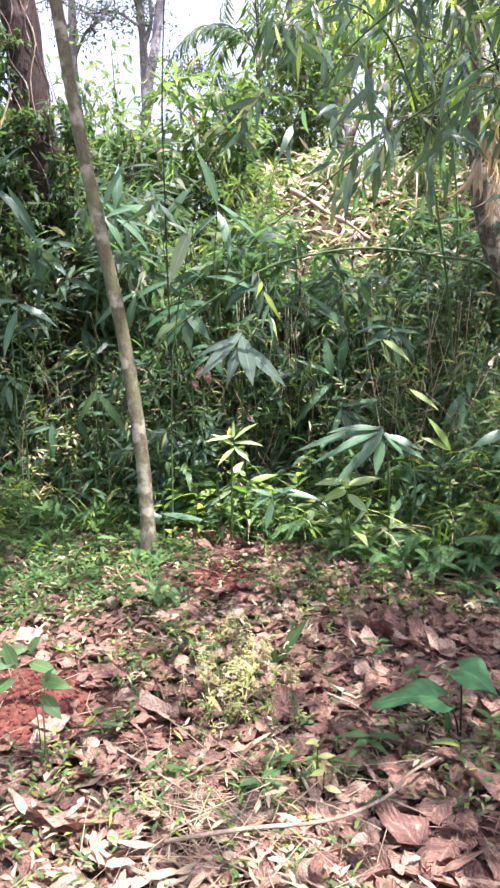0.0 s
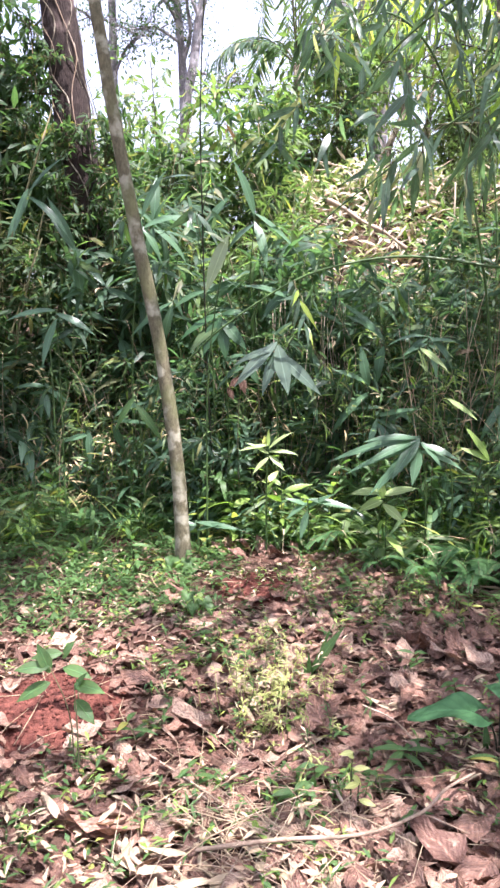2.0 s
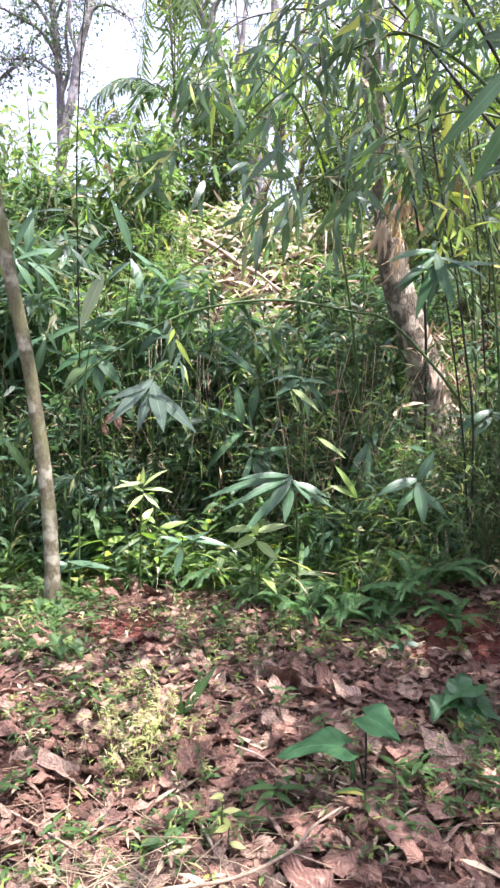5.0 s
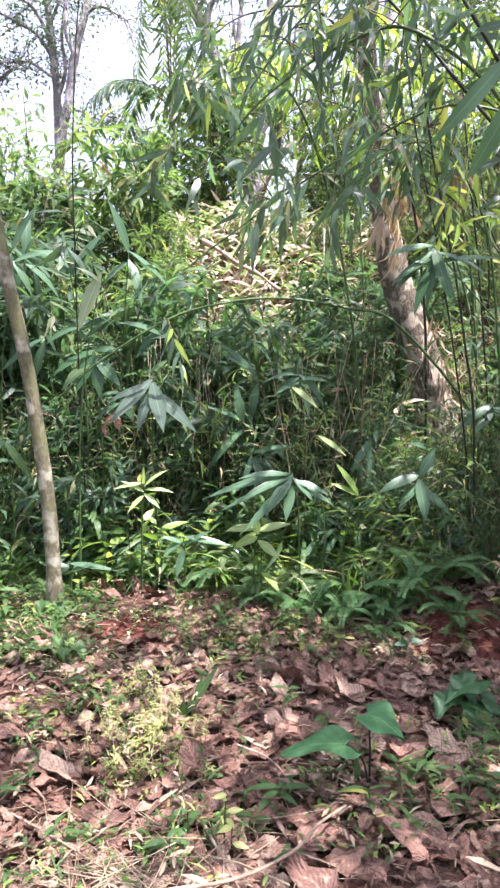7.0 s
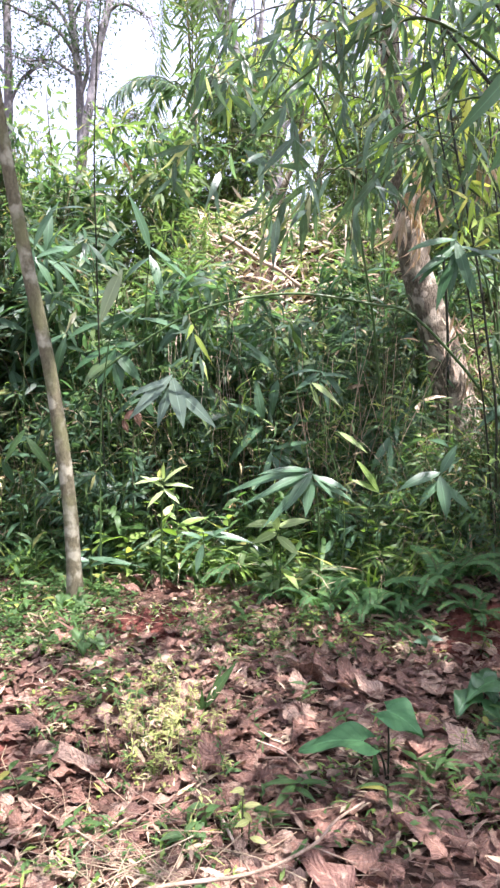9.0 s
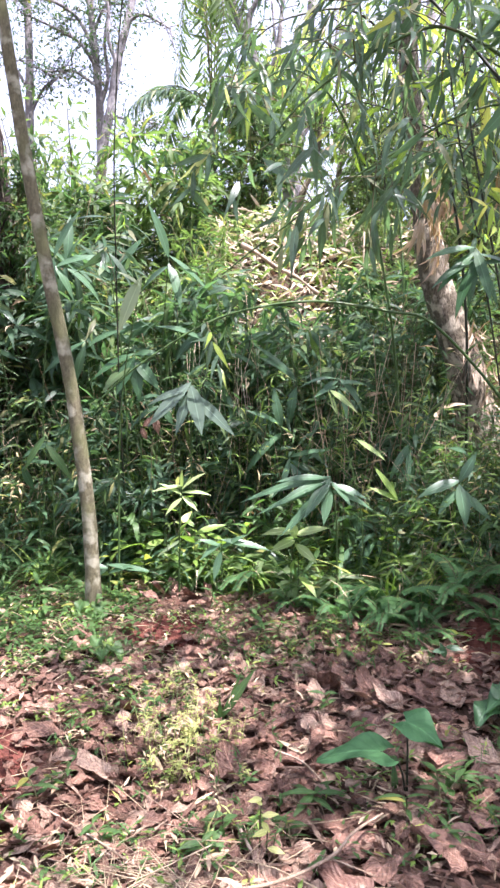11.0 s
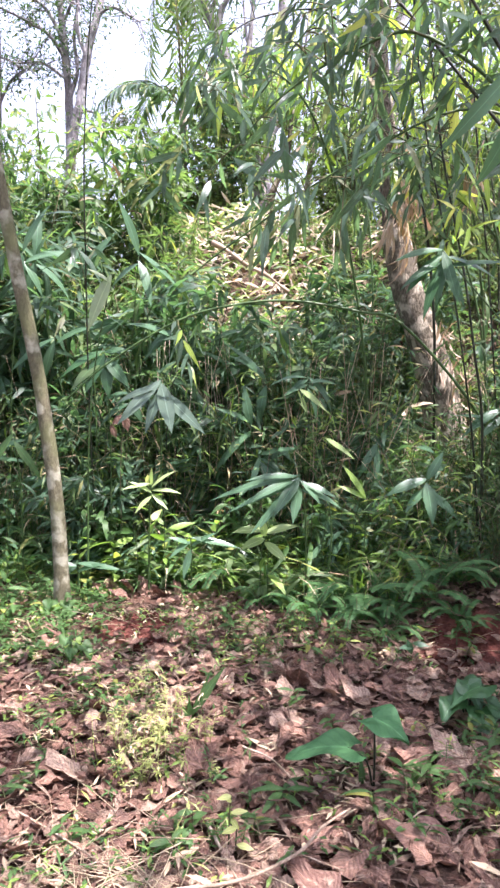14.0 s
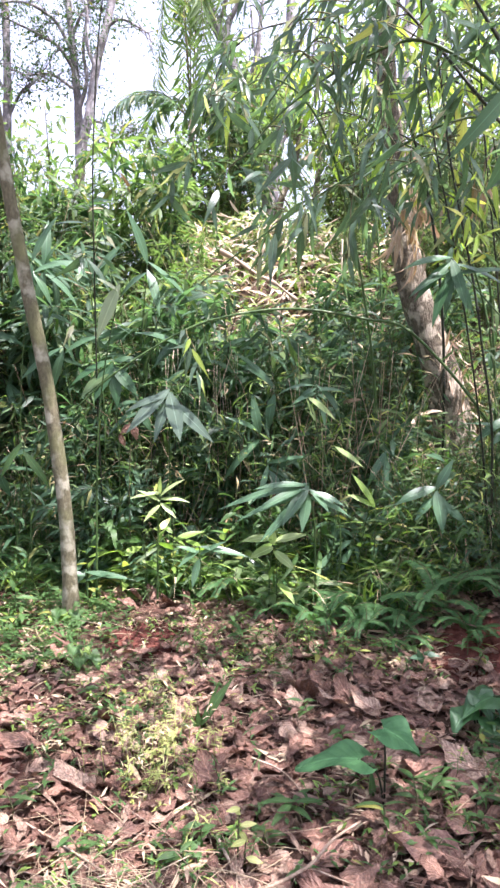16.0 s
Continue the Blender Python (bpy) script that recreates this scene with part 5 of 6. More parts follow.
for k in range(34):
    p = way[int(36 * r13.uniform(0.62, 0.97))]
    out = np.array([r13.gauss(0.08, 0.10), r13.gauss(-0.05, 0.08), r13.gauss(0, 0.06)])
    d = unit((r13.gauss(0.05, 0.22), r13.gauss(0, 0.2), -1))
    twig = part("twig", Geo().add(*tube([p, p + out * 0.5 + (0, 0, 0.02), p + out], [0.003, 0.0025, 0.0015], 4)).mesh("twig", TWIG), glow_culm)
    part("leaf", r13.choice(LONG_YELLOW if k % 3 else LONG), twig, m=matrix(turn(d, (r13.gauss(0, 0.6), -1, 0.3), r13.uniform(-0.6, 0.6)), p + out, r13.uniform(0.6, 1.0)))
leafy_herb((-0.12, 4.85, 0), 0.80, 9, FRESH, "young bright green plant at the thicket edge", 4, 1.0)
leafy_herb((-0.02, 4.95, 0), 0.55, 8, FRESH, "young bright green plant at the thicket edge", 5, 1.0)
leafy_herb((-0.36, 4.95, 0), 0.36, 12, FRESH, "young bright green plant at the thicket edge", 6, 1.0)
leafy_herb((0.62, 4.45, 0), 0.60, 8, FRESH, "young bright green plant at the thicket edge", 7, 0.9)
leafy_herb((1.15, 4.6, 0.05), 0.75, 9, FRESH, "young bright green plant at the thicket edge", 8, 0.9, lean=(0.1, 0))
for k in range(15):
    rk = random.Random(700 + k)
    x = -0.55 + 2.0 * k / 14 + rk.uniform(-0.08, 0.08)
    y = 5.2 - 0.35 * max(0, x - 0.1) + rk.uniform(-0.25, 0.12)
    leafy_herb((x, y, ground_height(x, y)), rk.uniform(0.2, 0.5), rk.randint(6, 9), (FRESH, GREEN, FRESH, WIDE)[k % 4], "leafy bright green herb at the thicket edge", 720 + k, rk.uniform(0.7, 1.0), lean=(rk.uniform(-0.1, 0.1), -0.05))
def grass_tuft(at, blades, label, seed, size=1.0):
    r = random.Random(seed)
    g = Geo()
    for k in range(blades):
        a = r.uniform(0, 6.28)
        d = unit((math.cos(a) * 0.6, math.sin(a) * 0.6, r.uniform(0.6, 1.5)))
        l = size * r.uniform(0.25, 0.55)
        piece = blade(l, r.uniform(0.012, 0.024), 6, r.uniform(0.7, 2.1), 0.3, 0.3, r.uniform(-0.5, 0.5))
        g.put(piece, turn(d, (-math.cos(a), -math.sin(a), 0.6), r.uniform(-0.5, 0.5)), np.array([math.cos(a) * r.uniform(0, 0.08), math.sin(a) * r.uniform(0, 0.08), -0.01]), 1 if r.random() < 0.12 else 0)
    ob = tagged(new("grass_tuft", g.mesh("grass_tuft", HERB_LEAF if seed % 3 else YOUNG_LEAF, STRAW)), label, "grass", "grass tufts")
    ob.matrix_basis = Matrix.Translation(at)
    return ob


r10 = random.Random(410)
for k in range(26):
    x = -0.5 + 2.3 * k / 25 + r10.uniform(-0.07, 0.07)
    y = 5.18 - 0.40 * max(0, x) + r10.uniform(-0.2, 0.4)
    grass_tuft((x, y, ground_height(x, y)), 26, "tuft of long arching green grass blades", 840 + k, r10.uniform(0.8, 1.5))
for k, (x, y, s) in enumerate(((0.12, 4.98, 1.1), (0.32, 4.95, 1.2), (0.5, 4.85, 1.0), (-0.02, 5.1, 1.2), (0.9, 4.7, 1.1), (-0.35, 5.15, 1.0), (0.22, 5.2, 1.4), (1.3, 4.5, 1.1), (0.65, 4.95, 1.3), (-1.3, 4.75, 0.9), (-1.1, 5.2, 1.1))):
    grass_tuft((x, y, ground_height(x, y)), 16, "tuft of long arching green grass blades", 800 + k, s)
for k in range(18):
    rk = random.Random(900 + k)
    x = 0.25 + 1.5 * k / 17 + rk.uniform(-0.06, 0.06)
    y = 5.15 - 0.42 * x + rk.uniform(-0.15, 0.3)
    leafy_herb((x, y, ground_height(x, y)), rk.uniform(0.3, 0.65), rk.randint(7, 10), (GREEN, FRESH, GREEN)[k % 3], "leafy green herb crowding the thicket edge", 920 + k, rk.uniform(0.55, 0.85), lean=(rk.uniform(-0.12, 0.12), -0.06))
r3 = random.Random(31)
edge_herbs = []
for k in range(7):
    x, y = -1.7 + 0.55 * k, 5.45 + r3.uniform(-0.15, 0.2) - max(0, 0.28 * (k - 3))
    pool, label = ((GREEN, "leafy green herb at the edge of the thicket"), (WIDE, "broad-leaved herb at the edge of the thicket"), (LONG, "grass-like herb with long narrow leaves"))[k % 3]
    edge_herbs.append(leafy_herb((x, y, ground_height(x, y)), r3.uniform(0.45, 0.75), 11, pool, label, 40 + k, 0.85))


def edge(x):
    return 5.55 - 0.10 * (x + 2) - 0.22 * max(0, x - 0.2)


scatter(edge_herbs, 40, (-2.4, 2.4), (4.5, 6.0), 32, 0.6, 1.1, 10, lambda x, y: edge(x) - 0.1 < y < edge(x) + 0.5)
bushes = [bushy_herb(950 + k, (x, 5.9, ground_height(x, 5.9)), h, n, mat, label, l, w) for k, (x, h, n, mat, l, w, label) in enumerate((
    (-1.4, 0.75, 60, BROAD_LEAF, 0.24, 0.055, "dark broad-leaved herb deep in the thicket"), (-0.6, 0.9, 75, HERB_LEAF, 0.17, 0.045, "leafy green herb deep in the thicket"),
    (0.3, 0.7, 84, BROAD_LEAF, 0.15, 0.04, "dark small-leaved herb deep in the thicket"), (1.0, 0.8, 70, HERB_LEAF, 0.26, 0.03, "narrow-leaved green herb deep in the thicket")))]
scatter(bushes, 62, (-2.6, 2.6), (4.9, 6.3), 33, 0.7, 1.35, 12, lambda x, y: y > edge(x) + 0.2)
grassy = [bushy_herb(980 + k, (x, y, ground_height(x, y)), h, n, mat, label, l, w, 0.05) for k, (x, y, h, n, mat, l, w, label) in enumerate((
    (0.35, 4.75, 0.34, 75, YOUNG_LEAF, 0.19, 0.018, "bright narrow-leaved grass plant at the thicket edge"), (0.95, 4.6, 0.4, 80, SUN_TONED_LEAF, 0.22, 0.02, "green narrow-leaved grass plant at the thicket edge"),
    (0.1, 5.0, 0.45, 70, HERB_LEAF, 0.24, 0.022, "narrow-leaved grass plant at the thicket edge"), (0.55, 4.6, 0.3, 60, SUN_TONED_LEAF, 0.12, 0.04, "small bright leafy herb at the thicket edge")))]
scatter(grassy, 46, (-0.4, 1.7), (4.3, 5.5), 38, 0.7, 1.3, 14, lambda x, y: edge(x) - 0.35 < y < edge(x) + 0.3)
scatter(grassy, 14, (-2.2, -0.6), (4.9, 5.8), 39, 0.7, 1.3, 14)
scatter(bushes, 26, (-0.6, 1.9), (4.5, 5.6), 36, 0.5, 0.85, 12, lambda x, y: edge(x) - 0.25 < y < edge(x) + 0.3)
scatter(edge_herbs[::3], 24, (-2.4, -0.75), (4.4, 5.8), 34, 0.4, 0.75, 10)


def undergrowth(seed, stems, xr, back, tall):
    """Fine twigs and small narrow leaves that fill the thicket from its edge inwards."""
    r = random.Random(seed)
    g = Geo()
    pool = [blade(l, w, 3, d, 0.18, 0.4, tw) for l, w, d, tw in ((0.07, 0.013, 0.5, 0.2), (0.11, 0.016, 0.9, -0.3), (0.055, 0.019, 0.3, 0.1), (0.15, 0.014, 1.2, 0.4))]
    for k in range(stems):
        x = r.uniform(*xr)
        y = edge(x) + r.uniform(*back)
        foot = np.array([x, y, ground_height(x, y) + (0 if r.random() < 0.5 else r.uniform(0.1, 0.7 * tall))])
        h = r.uniform(0.25, 0.8) * tall
        tip = foot + (r.gauss(0, 0.28) * h, r.gauss(0, 0.2) * h, h * r.uniform(0.5, 1.0))
        way = curve([foot, (foot + tip) / 2 + (r.gauss(0, 0.04), r.gauss(0, 0.03), 0.03), tip], 6)
        b = r.uniform(0.0012, 0.003)
        g.add(*tube(way, [b * (1 - 0.1 * i) for i in range(7)], 4), slot=(3, 4, 4, 5)[k % 4])
        if k % 4 == 1:
            continue
        for j in range(r.randint(9, 20)):
            a = r.uniform(0, 6.28)
            d = unit((math.cos(a), math.sin(a), r.uniform(-0.7, 0.6)))
            # lit leaf tones mixed in, painted sun for the dim thicket
            g.put(r.choice(pool), turn(d, (0, -0.4, 1), r.uniform(-0.8, 0.8)), way[r.randint(1, 6)] + d * r.uniform(0.0, 0.05), (0, 1, 2, 2, 1, 0, 6, 2, 1, 7)[k % 10])
    return g.mesh("undergrowth", BAMBOO_LEAF, HERB_LEAF, SUN_TONED_LEAF, TWIG, STRAW, GREEN_CULM, YOUNG_LEAF, YELLOW_STRAW)


tagged(new("undergrowth", undergrowth(71, 900, (-2.3, 2.3), (0.0, 0.7), 1.3)), "fine twigs and small narrow leaves tangled in the thicket", "undergrowth", kind="stuff")
tagged(new("undergrowth", undergrowth(72, 260, (1.2, 2.7), (-0.75, 0.2), 0.7)), "fine twigs and small narrow leaves tangled on the bank", "undergrowth", kind="stuff")


def fern(at, fronds, length, label, seed, mat=FERN_LEAF, heads=None):
    r = random.Random(seed)
    t = thing("fern", at, label, "fern", "ferns")
    pin = [blade(0.070, 0.021, 2, 0.3, 0.1, 0.35), blade(0.052, 0.018, 2, 0.3, 0.1, 0.35), blade(0.028, 0.013, 2, 0.3, 0.1, 0.35)]
    for k in range(fronds):
        a = 6.28 * k / fronds + r.uniform(-0.4, 0.4)
        rise = r.uniform(0.5, 1.1)
        if heads:
            a, rise = radians(heads[k]), 0.6
        L = length * r.uniform(0.75, 1.1)
        h = np.array([math.cos(a), math.sin(a), 0])
        way = curve([(0, 0, 0), h * L * 0.35 + (0, 0, L * 0.5 * rise), h * L * 0.75 + (0, 0, L * 0.6 * rise), h * L * 1.05 + (0, 0, L * 0.42 * rise)], 32)
        g = Geo().add(*tube(way, [0.003 - 0.00007 * i for i in range(33)], 4), slot=1)
        for i in range(5, 33):
            u = (i - 5) / 27
            d = unit(way[i] - way[i - 1])
            side = unit(np.cross(d, (0, 0, 1)))
            piece = pin[0] if u < 0.45 else pin[1] if u < 0.75 else pin[2]
            for s in (-1, 1):
                g.put(piece, turn(unit(side * s + d * 0.35 + (0, 0, -0.12)), np.cross(side, d)), way[i])
        part("frond", g.mesh("frond", mat, TWIG), t)
    return t


ferns = [fern((1.52, 4.05, 0.2), 8, 0.40, "green fern with feathery fronds on the bank", 1), fern((1.15, 4.35, 0.03), 9, 0.36, "green fern with feathery fronds", 2), fern((0.45, 4.85, 0), 7, 0.4, "green fern with feathery fronds", 3)]
for x, y, s in ((1.75, 4.2, 0.9), (1.35, 4.2, 0.9), (0.95, 4.5, 0.8), (0.75, 4.65, 0.7), (-1.5, 5.3, 0.8), (-1.05, 5.35, 0.8), (1.6, 3.8, 0.6), (0.3, 5.0, 0.7), (0.85, 4.25, 0.7), (1.1, 4.1, 0.75), (0.6, 4.45, 0.6), (1.25, 3.95, 0.6)):
    copy_thing(ferns[int(x * 10) % 3], place(x, y, None, x * 333, s))

# a fern like the others; the yellow leaf colour stands in for sunlight
fern((1.50, 4.35, ground_height(1.50, 4.35) + 0.06), 3, 0.38, "fern on the bank, sunlight painted into its yellow-green fronds", 4, YOUNG_LEAF, (-8, 12, 150))

# ---- plants on the floor ----


def heart(length, width, droop, seed=0):
    """A heart-shaped leaf, its stalk joining at the origin."""
    n, k = 12, 8
    verts, uv, faces = [], [], []
    for i in range(n + 1):
        s = i / n
        w = width / 2 * math.sin(math.pi * (0.06 + 0.94 * s) ** 0.62) ** 0.85 if s < 1 else 0.001
        y = (s - 0.22) * length
        for j in range(k + 1):
            u = 2 * j / k - 1
            notch = 0.20 * length * (1 - abs(u)) * max(0, 1 - s / 0.22)
            yy = y + notch
            z = 0.10 * abs(u) * w - droop * max(0, s - 0.3) ** 2 * length + 0.012 * math.sin(9 * s + 4 * u + seed) * abs(u)
            verts.append((u * w, yy, z))
            uv.append((j / k, s))
    for i in range(n):
        for j in range(k):
            q = i * (k + 1) + j
            faces.append((q, q + 1, q + k + 2, q + k + 1))
    return np.array(verts), faces, np.array(uv)


def taro(at, leaves, label, seed, shoots=1, mat=None):
    """leaves: stalk top (from the foot), heading in degrees, pitch, length, width."""
    t = thing("taro", at, label, "plant", "taros")
    for k, (top, heading, pitch, length, width) in enumerate(leaves):
        way = curve([(0, 0, -0.02), (top[0] * 0.3, top[1] * 0.3, top[2] * 0.6), top], 8)
        part("stalk", Geo().add(*tube(way, [0.0045 - 0.0002 * i for i in range(9)], 7)).mesh("stalk", DARK_CULM), t, "slender dark green stalk")
        part("leaf", Geo().add(*heart(length, width, 0.5, seed + k)).mesh("leaf", mat or TARO_LEAF), t, m=pose(*top, 0, 0, heading) @ pose(0, 0, 0, pitch, 0, 0))
    for k in range(shoots):
        part("shoot", Geo().add(*blade(0.13, 0.026, 6, 0.2, 0.8, 0.35)).mesh("shoot", HERB_LEAF), t, "rolled young leaf", m=pose(-0.04 + 0.05 * k, 0.02, 0.0, 78, 0, 20 * k))
    return t


taro((0.76, 2.46, 0.0), (((-0.12, -0.08, 0.215), 84, 6, 0.27, 0.19), ((-0.01, 0.0, 0.28), -128, -8, 0.18, 0.21)), "taro plant with two heart-shaped green leaves", 1, 1)
taro((1.30, 2.95, 0.0), (((0.05, -0.02, 0.17), 108, -6, 0.21, 0.17), ((-0.06, -0.02, 0.11), 130, -14, 0.15, 0.12), ((0.03, -0.08, 0.09), 175, -30, 0.16, 0.13), ((0.06, 0.04, 0.16), -70, -16, 0.18, 0.14), ((0.07, -0.06, 0.11), -120, -24, 0.17, 0.13), ((0.0, 0.0, 0.17), 200, -30, 0.15, 0.13)), "low taro plant with dark green leaves", 5, 0, DEEP_LEAF)


def seedling(at, height, pairs, pool, label, seed, size=0.5, name="seedling", joined=None):
    r = random.Random(seed)
    t = thing(name, at, label, "plant", "seedlings")
    way = curve([(0, 0, -0.02), (r.uniform(-0.02, 0.02), r.uniform(-0.02, 0.02), height * 0.5), (r.uniform(-0.04, 0.04), r.uniform(-0.04, 0.04), height)], 8)
    part("stem", Geo().add(*tube(way, [0.0035 - 0.0002 * i for i in range(9)], 5)).mesh("stem", TWIG), t)
    g = Geo()
    for k in range(pairs):
        i = 8 - 2 * k if k < 4 else 2
        a0 = k * 1.4 + r.uniform(0, 6)
        for j in range(2):
            a = a0 + 3.14 * j + r.uniform(-0.3, 0.3)
            d = unit((math.cos(a), math.sin(a), 0.25))
            if joined:
                k2 = size * r.uniform(0.85, 1.15)
                g.put(blade(0.22 * k2, 0.062 * k2, 4, 0.6, 0.2, 0.42), turn(d, (0, 0, 1), r.uniform(-0.25, 0.25)), way[i])
                continue
            part("leaf", r.choice(pool), t, m=matrix(turn(d, (0, 0, 1), r.uniform(-0.25, 0.25)), way[i], size * r.uniform(0.85, 1.15)))
    if joined:
        part("foliage", g.mesh("foliage", joined), t)
    return t


fan_herb((0.215, 2.19, 0.0), (0.22, 2.17, 0.185), ((170, 0.3, 0.048, 0.019, 0.3), (20, 0.3, 0.055, 0.020, 0.3), (130, 0.1, 0.04, 0.018, 0.3), (-40, 0.6, 0.04, 0.018, 0.3)), "yellow-green seedling standing in dead leaves", SEEDLING_LEAF, "seedling")
fan_herb((0.235, 2.16, 0.0), (0.235, 2.13, 0.105), ((175, 0.4, 0.052, 0.021, 0.3), (0, 0.4, 0.056, 0.021, 0.4)), "yellow-green seedling standing in dead leaves", SEEDLING_LEAF, "seedling")
fan_herb((0.10, 2.22, 0.0), (0.10, 2.20, 0.12), ((160, 0.4, 0.06, 0.022, 0.4), (-160, 0.6, 0.05, 0.02, 0.4), (30, 0.3, 0.055, 0.022, 0.3), (100, 0.2, 0.045, 0.02, 0.3), (60, 0.6, 0.05, 0.02, 0.3)), "green seedling standing in dead leaves", HERB_LEAF, "seedling")
fan_herb((-0.70, 2.27, 0.02), (-0.79, 2.33, 0.375), ((165, 0.3, 0.12, 0.05, 0.4), (-165, 0.5, 0.13, 0.05, 0.5), (110, 0.0, 0.11, 0.045, 0.3)), "tall green seedling on the red earth", HERB_LEAF, "seedling")
fan_herb((-0.68, 2.25, 0.02), (-0.70, 2.30, 0.33), ((10, 0.4, 0.12, 0.05, 0.4), (-30, 0.6, 0.11, 0.05, 0.4), (60, 0.1, 0.08, 0.03, 0.4)), "tall green seedling on the red earth", HERB_LEAF, "seedling")
fan_herb((-0.78, 2.62, 0.05), (-0.83, 2.60, 0.30), ((170, 0.3, 0.12, 0.05, 0.4), (0, 0.4, 0.13, 0.05, 0.4), (60, 0.1, 0.09, 0.04, 0.4)), "tall green seedling on the red earth", HERB_LEAF, "seedling")
fan_herb((1.27, 3.62, ground_height(1.27, 3.62)), (1.27, 3.6, ground_height(1.27, 3.62) + 0.1), ((8, 0.4, 0.09, 0.035, 0.3), (110, 0.2, 0.09, 0.035, 0.3), (172, 0.4, 0.085, 0.034, 0.3), (60, 0.5, 0.05, 0.02, 0.3)), "seedling with three pale oval leaves on the bank", BROAD_LEAF, "seedling")
vine = thing("vine", (-0.56, 4.38, 0.02), "small vine with bright heart-shaped leaves at a tree's foot", "plant", "seedlings")
r14 = random.Random(77)
for k, at in enumerate(((-0.68, 4.38, 0.08), (-0.64, 4.38, 0.05), (-0.59, 4.38, 0.07), (-0.56, 4.38, 0.04), (-0.66, 4.38, 0.01), (-0.61, 4.38, -0.01), (-0.57, 4.38, -0.01), (-0.7, 4.38, 0.04), (-0.58, 4.38, 0.11), (-0.51, 3.82, 0.06), (-0.46, 3.77, 0.06), (-0.42, 3.71, 0.06), (-0.47, 3.67, 0.06))):
    at = np.array(at) - (-0.56, 4.38, -0.01)
    part("stalk", Geo().add(*tube(curve([at * (0.2, 0.2, 0), at * 0.6 + (0, 0, 0.02), at], 6), [0.002] * 7, 4)).mesh("stalk", GREEN_CULM), vine)
    size = r14.uniform(0.075, 0.12)
    part("leaf", Geo().add(*heart(size, size * 0.85, 0.6, k)).mesh("leaf", (HERB_LEAF, YOUNG_LEAF, HERB_LEAF)[k % 3]), vine, m=pose(*at, 0, 0, r14.uniform(90, 270)) @ pose(0, 0, 0, r14.uniform(-45, -10), 0, 0))
seedling((0.70, 2.28, 0.0), 0.12, 3, GREEN, "low green seedling among dead leaves", 6, 0.42)
seedling((0.42, 2.45, 0.0), 0.05, 3, GREEN, "low green seedling among dead leaves", 7, 0.6)
fan_herb((0.11, 3.04, 0.0), (0.115, 3.03, 0.03), ((64, 0.1, 0.26, 0.042, 0.25), (105, 0.2, 0.12, 0.03, 0.2), (98, 0.3, 0.09, 0.025, 0.3)), "upright green leaf shoot in the litter", HERB_LEAF, "sprout")
sprout = thing("sprout", (0.11, 3.04, 0.0), "single upright green leaf shoot in the litter", "plant", "seedlings")
for k, (l, w, lean_deg, rz) in enumerate(((0.25, 0.036, 60, -75), (0.13, 0.024, 80, 60), (0.11, 0.022, 75, 170), (0.09, 0.02, 60, 110))):
    part("leaf", Geo().add(*blade(l, w, 6, -0.25, 0.5, 0.55)).mesh("leaf", HERB_LEAF), sprout, m=pose(0, 0, -0.01, lean_deg, 0, rz))

little = [seedling((x, y, ground_height(x, y)), h, n, pool, "small green seedling on the forest floor", 60 + k, s, joined=HERB_LEAF if pool is GREEN else YOUNG_LEAF)
    for k, (x, y, h, n, pool, s) in enumerate(((1.02, 2.42, 0.06, 3, GREEN, 0.3), (-0.3, 3.2, 0.07, 3, GREEN, 0.32), (-0.9, 4.0, 0.09, 4, GREEN, 0.35), (0.0, 2.6, 0.05, 2, FRESH, 0.3), (0.75, 4.0, 0.09, 3, GREEN, 0.35)))]
scatter(little, 50, (-2.2, 2.2), (1.7, 4.8), 41, 0.6, 1.2, 12, lambda x, y: (x + 0.92) ** 2 + (y - 2.74) ** 2 > 0.12)
scatter(little, 120, (-2.4, -0.35), (3.4, 5.5), 42, 0.7, 1.5, 12, lambda x, y: y > 3.4 + 1.2 * (x + 2.4) * 0.5)
scatter(little, 20, (-0.55, 0.4), (2.5, 3.6), 43, 0.5, 0.9, 12)
scatter(little, 40, (0.3, 2.0), (3.7, 4.7), 44, 0.8, 1.5, 12)
scatter(little, 25, (0.7, 1.5), (2.1, 2.9), 45, 0.7, 1.2, 12)
for k in range(5):
    a = 1.25 * k
    copy_thing(little[2], place(-0.63 + 0.08 * math.cos(a), 4.46 + 0.08 * math.sin(a), None, 70 * k, 0.9))


def ground_cover(seed, count, xr, yr, keep):
    r = np.random.RandomState(seed)
    g = Geo()
    s = 0.68 if seed > 5 else 1.0
    leaf = [blade(0.07 * s, 0.022 * s, 2, 0.5, 0.2, 0.4), blade(0.10 * s, 0.014 * s, 2, 0.7, 0.2, 0.3), blade(0.05 * s, 0.025 * s, 2, 0.3, 0.2, 0.45)]
    made = 0
    while made < count:
        x, y = r.uniform(*xr), r.uniform(*yr)
        if not keep(x, y):
            continue
        made += 1
        z = ground_height(x, y)
        for k in range(4):
            a = r.uniform(0, 6.28)
            g.put(leaf[r.randint(3)], turn(unit((math.cos(a), math.sin(a), r.uniform(0.1, 0.9)))), np.array([x, y, z + r.uniform(0.0, 0.06)]) + r.randn(3) * (0.02, 0.02, 0), (0, 1, 0, 2, 0, 2, 1)[r.randint(7)] if seed == 6 else 0)
    return g


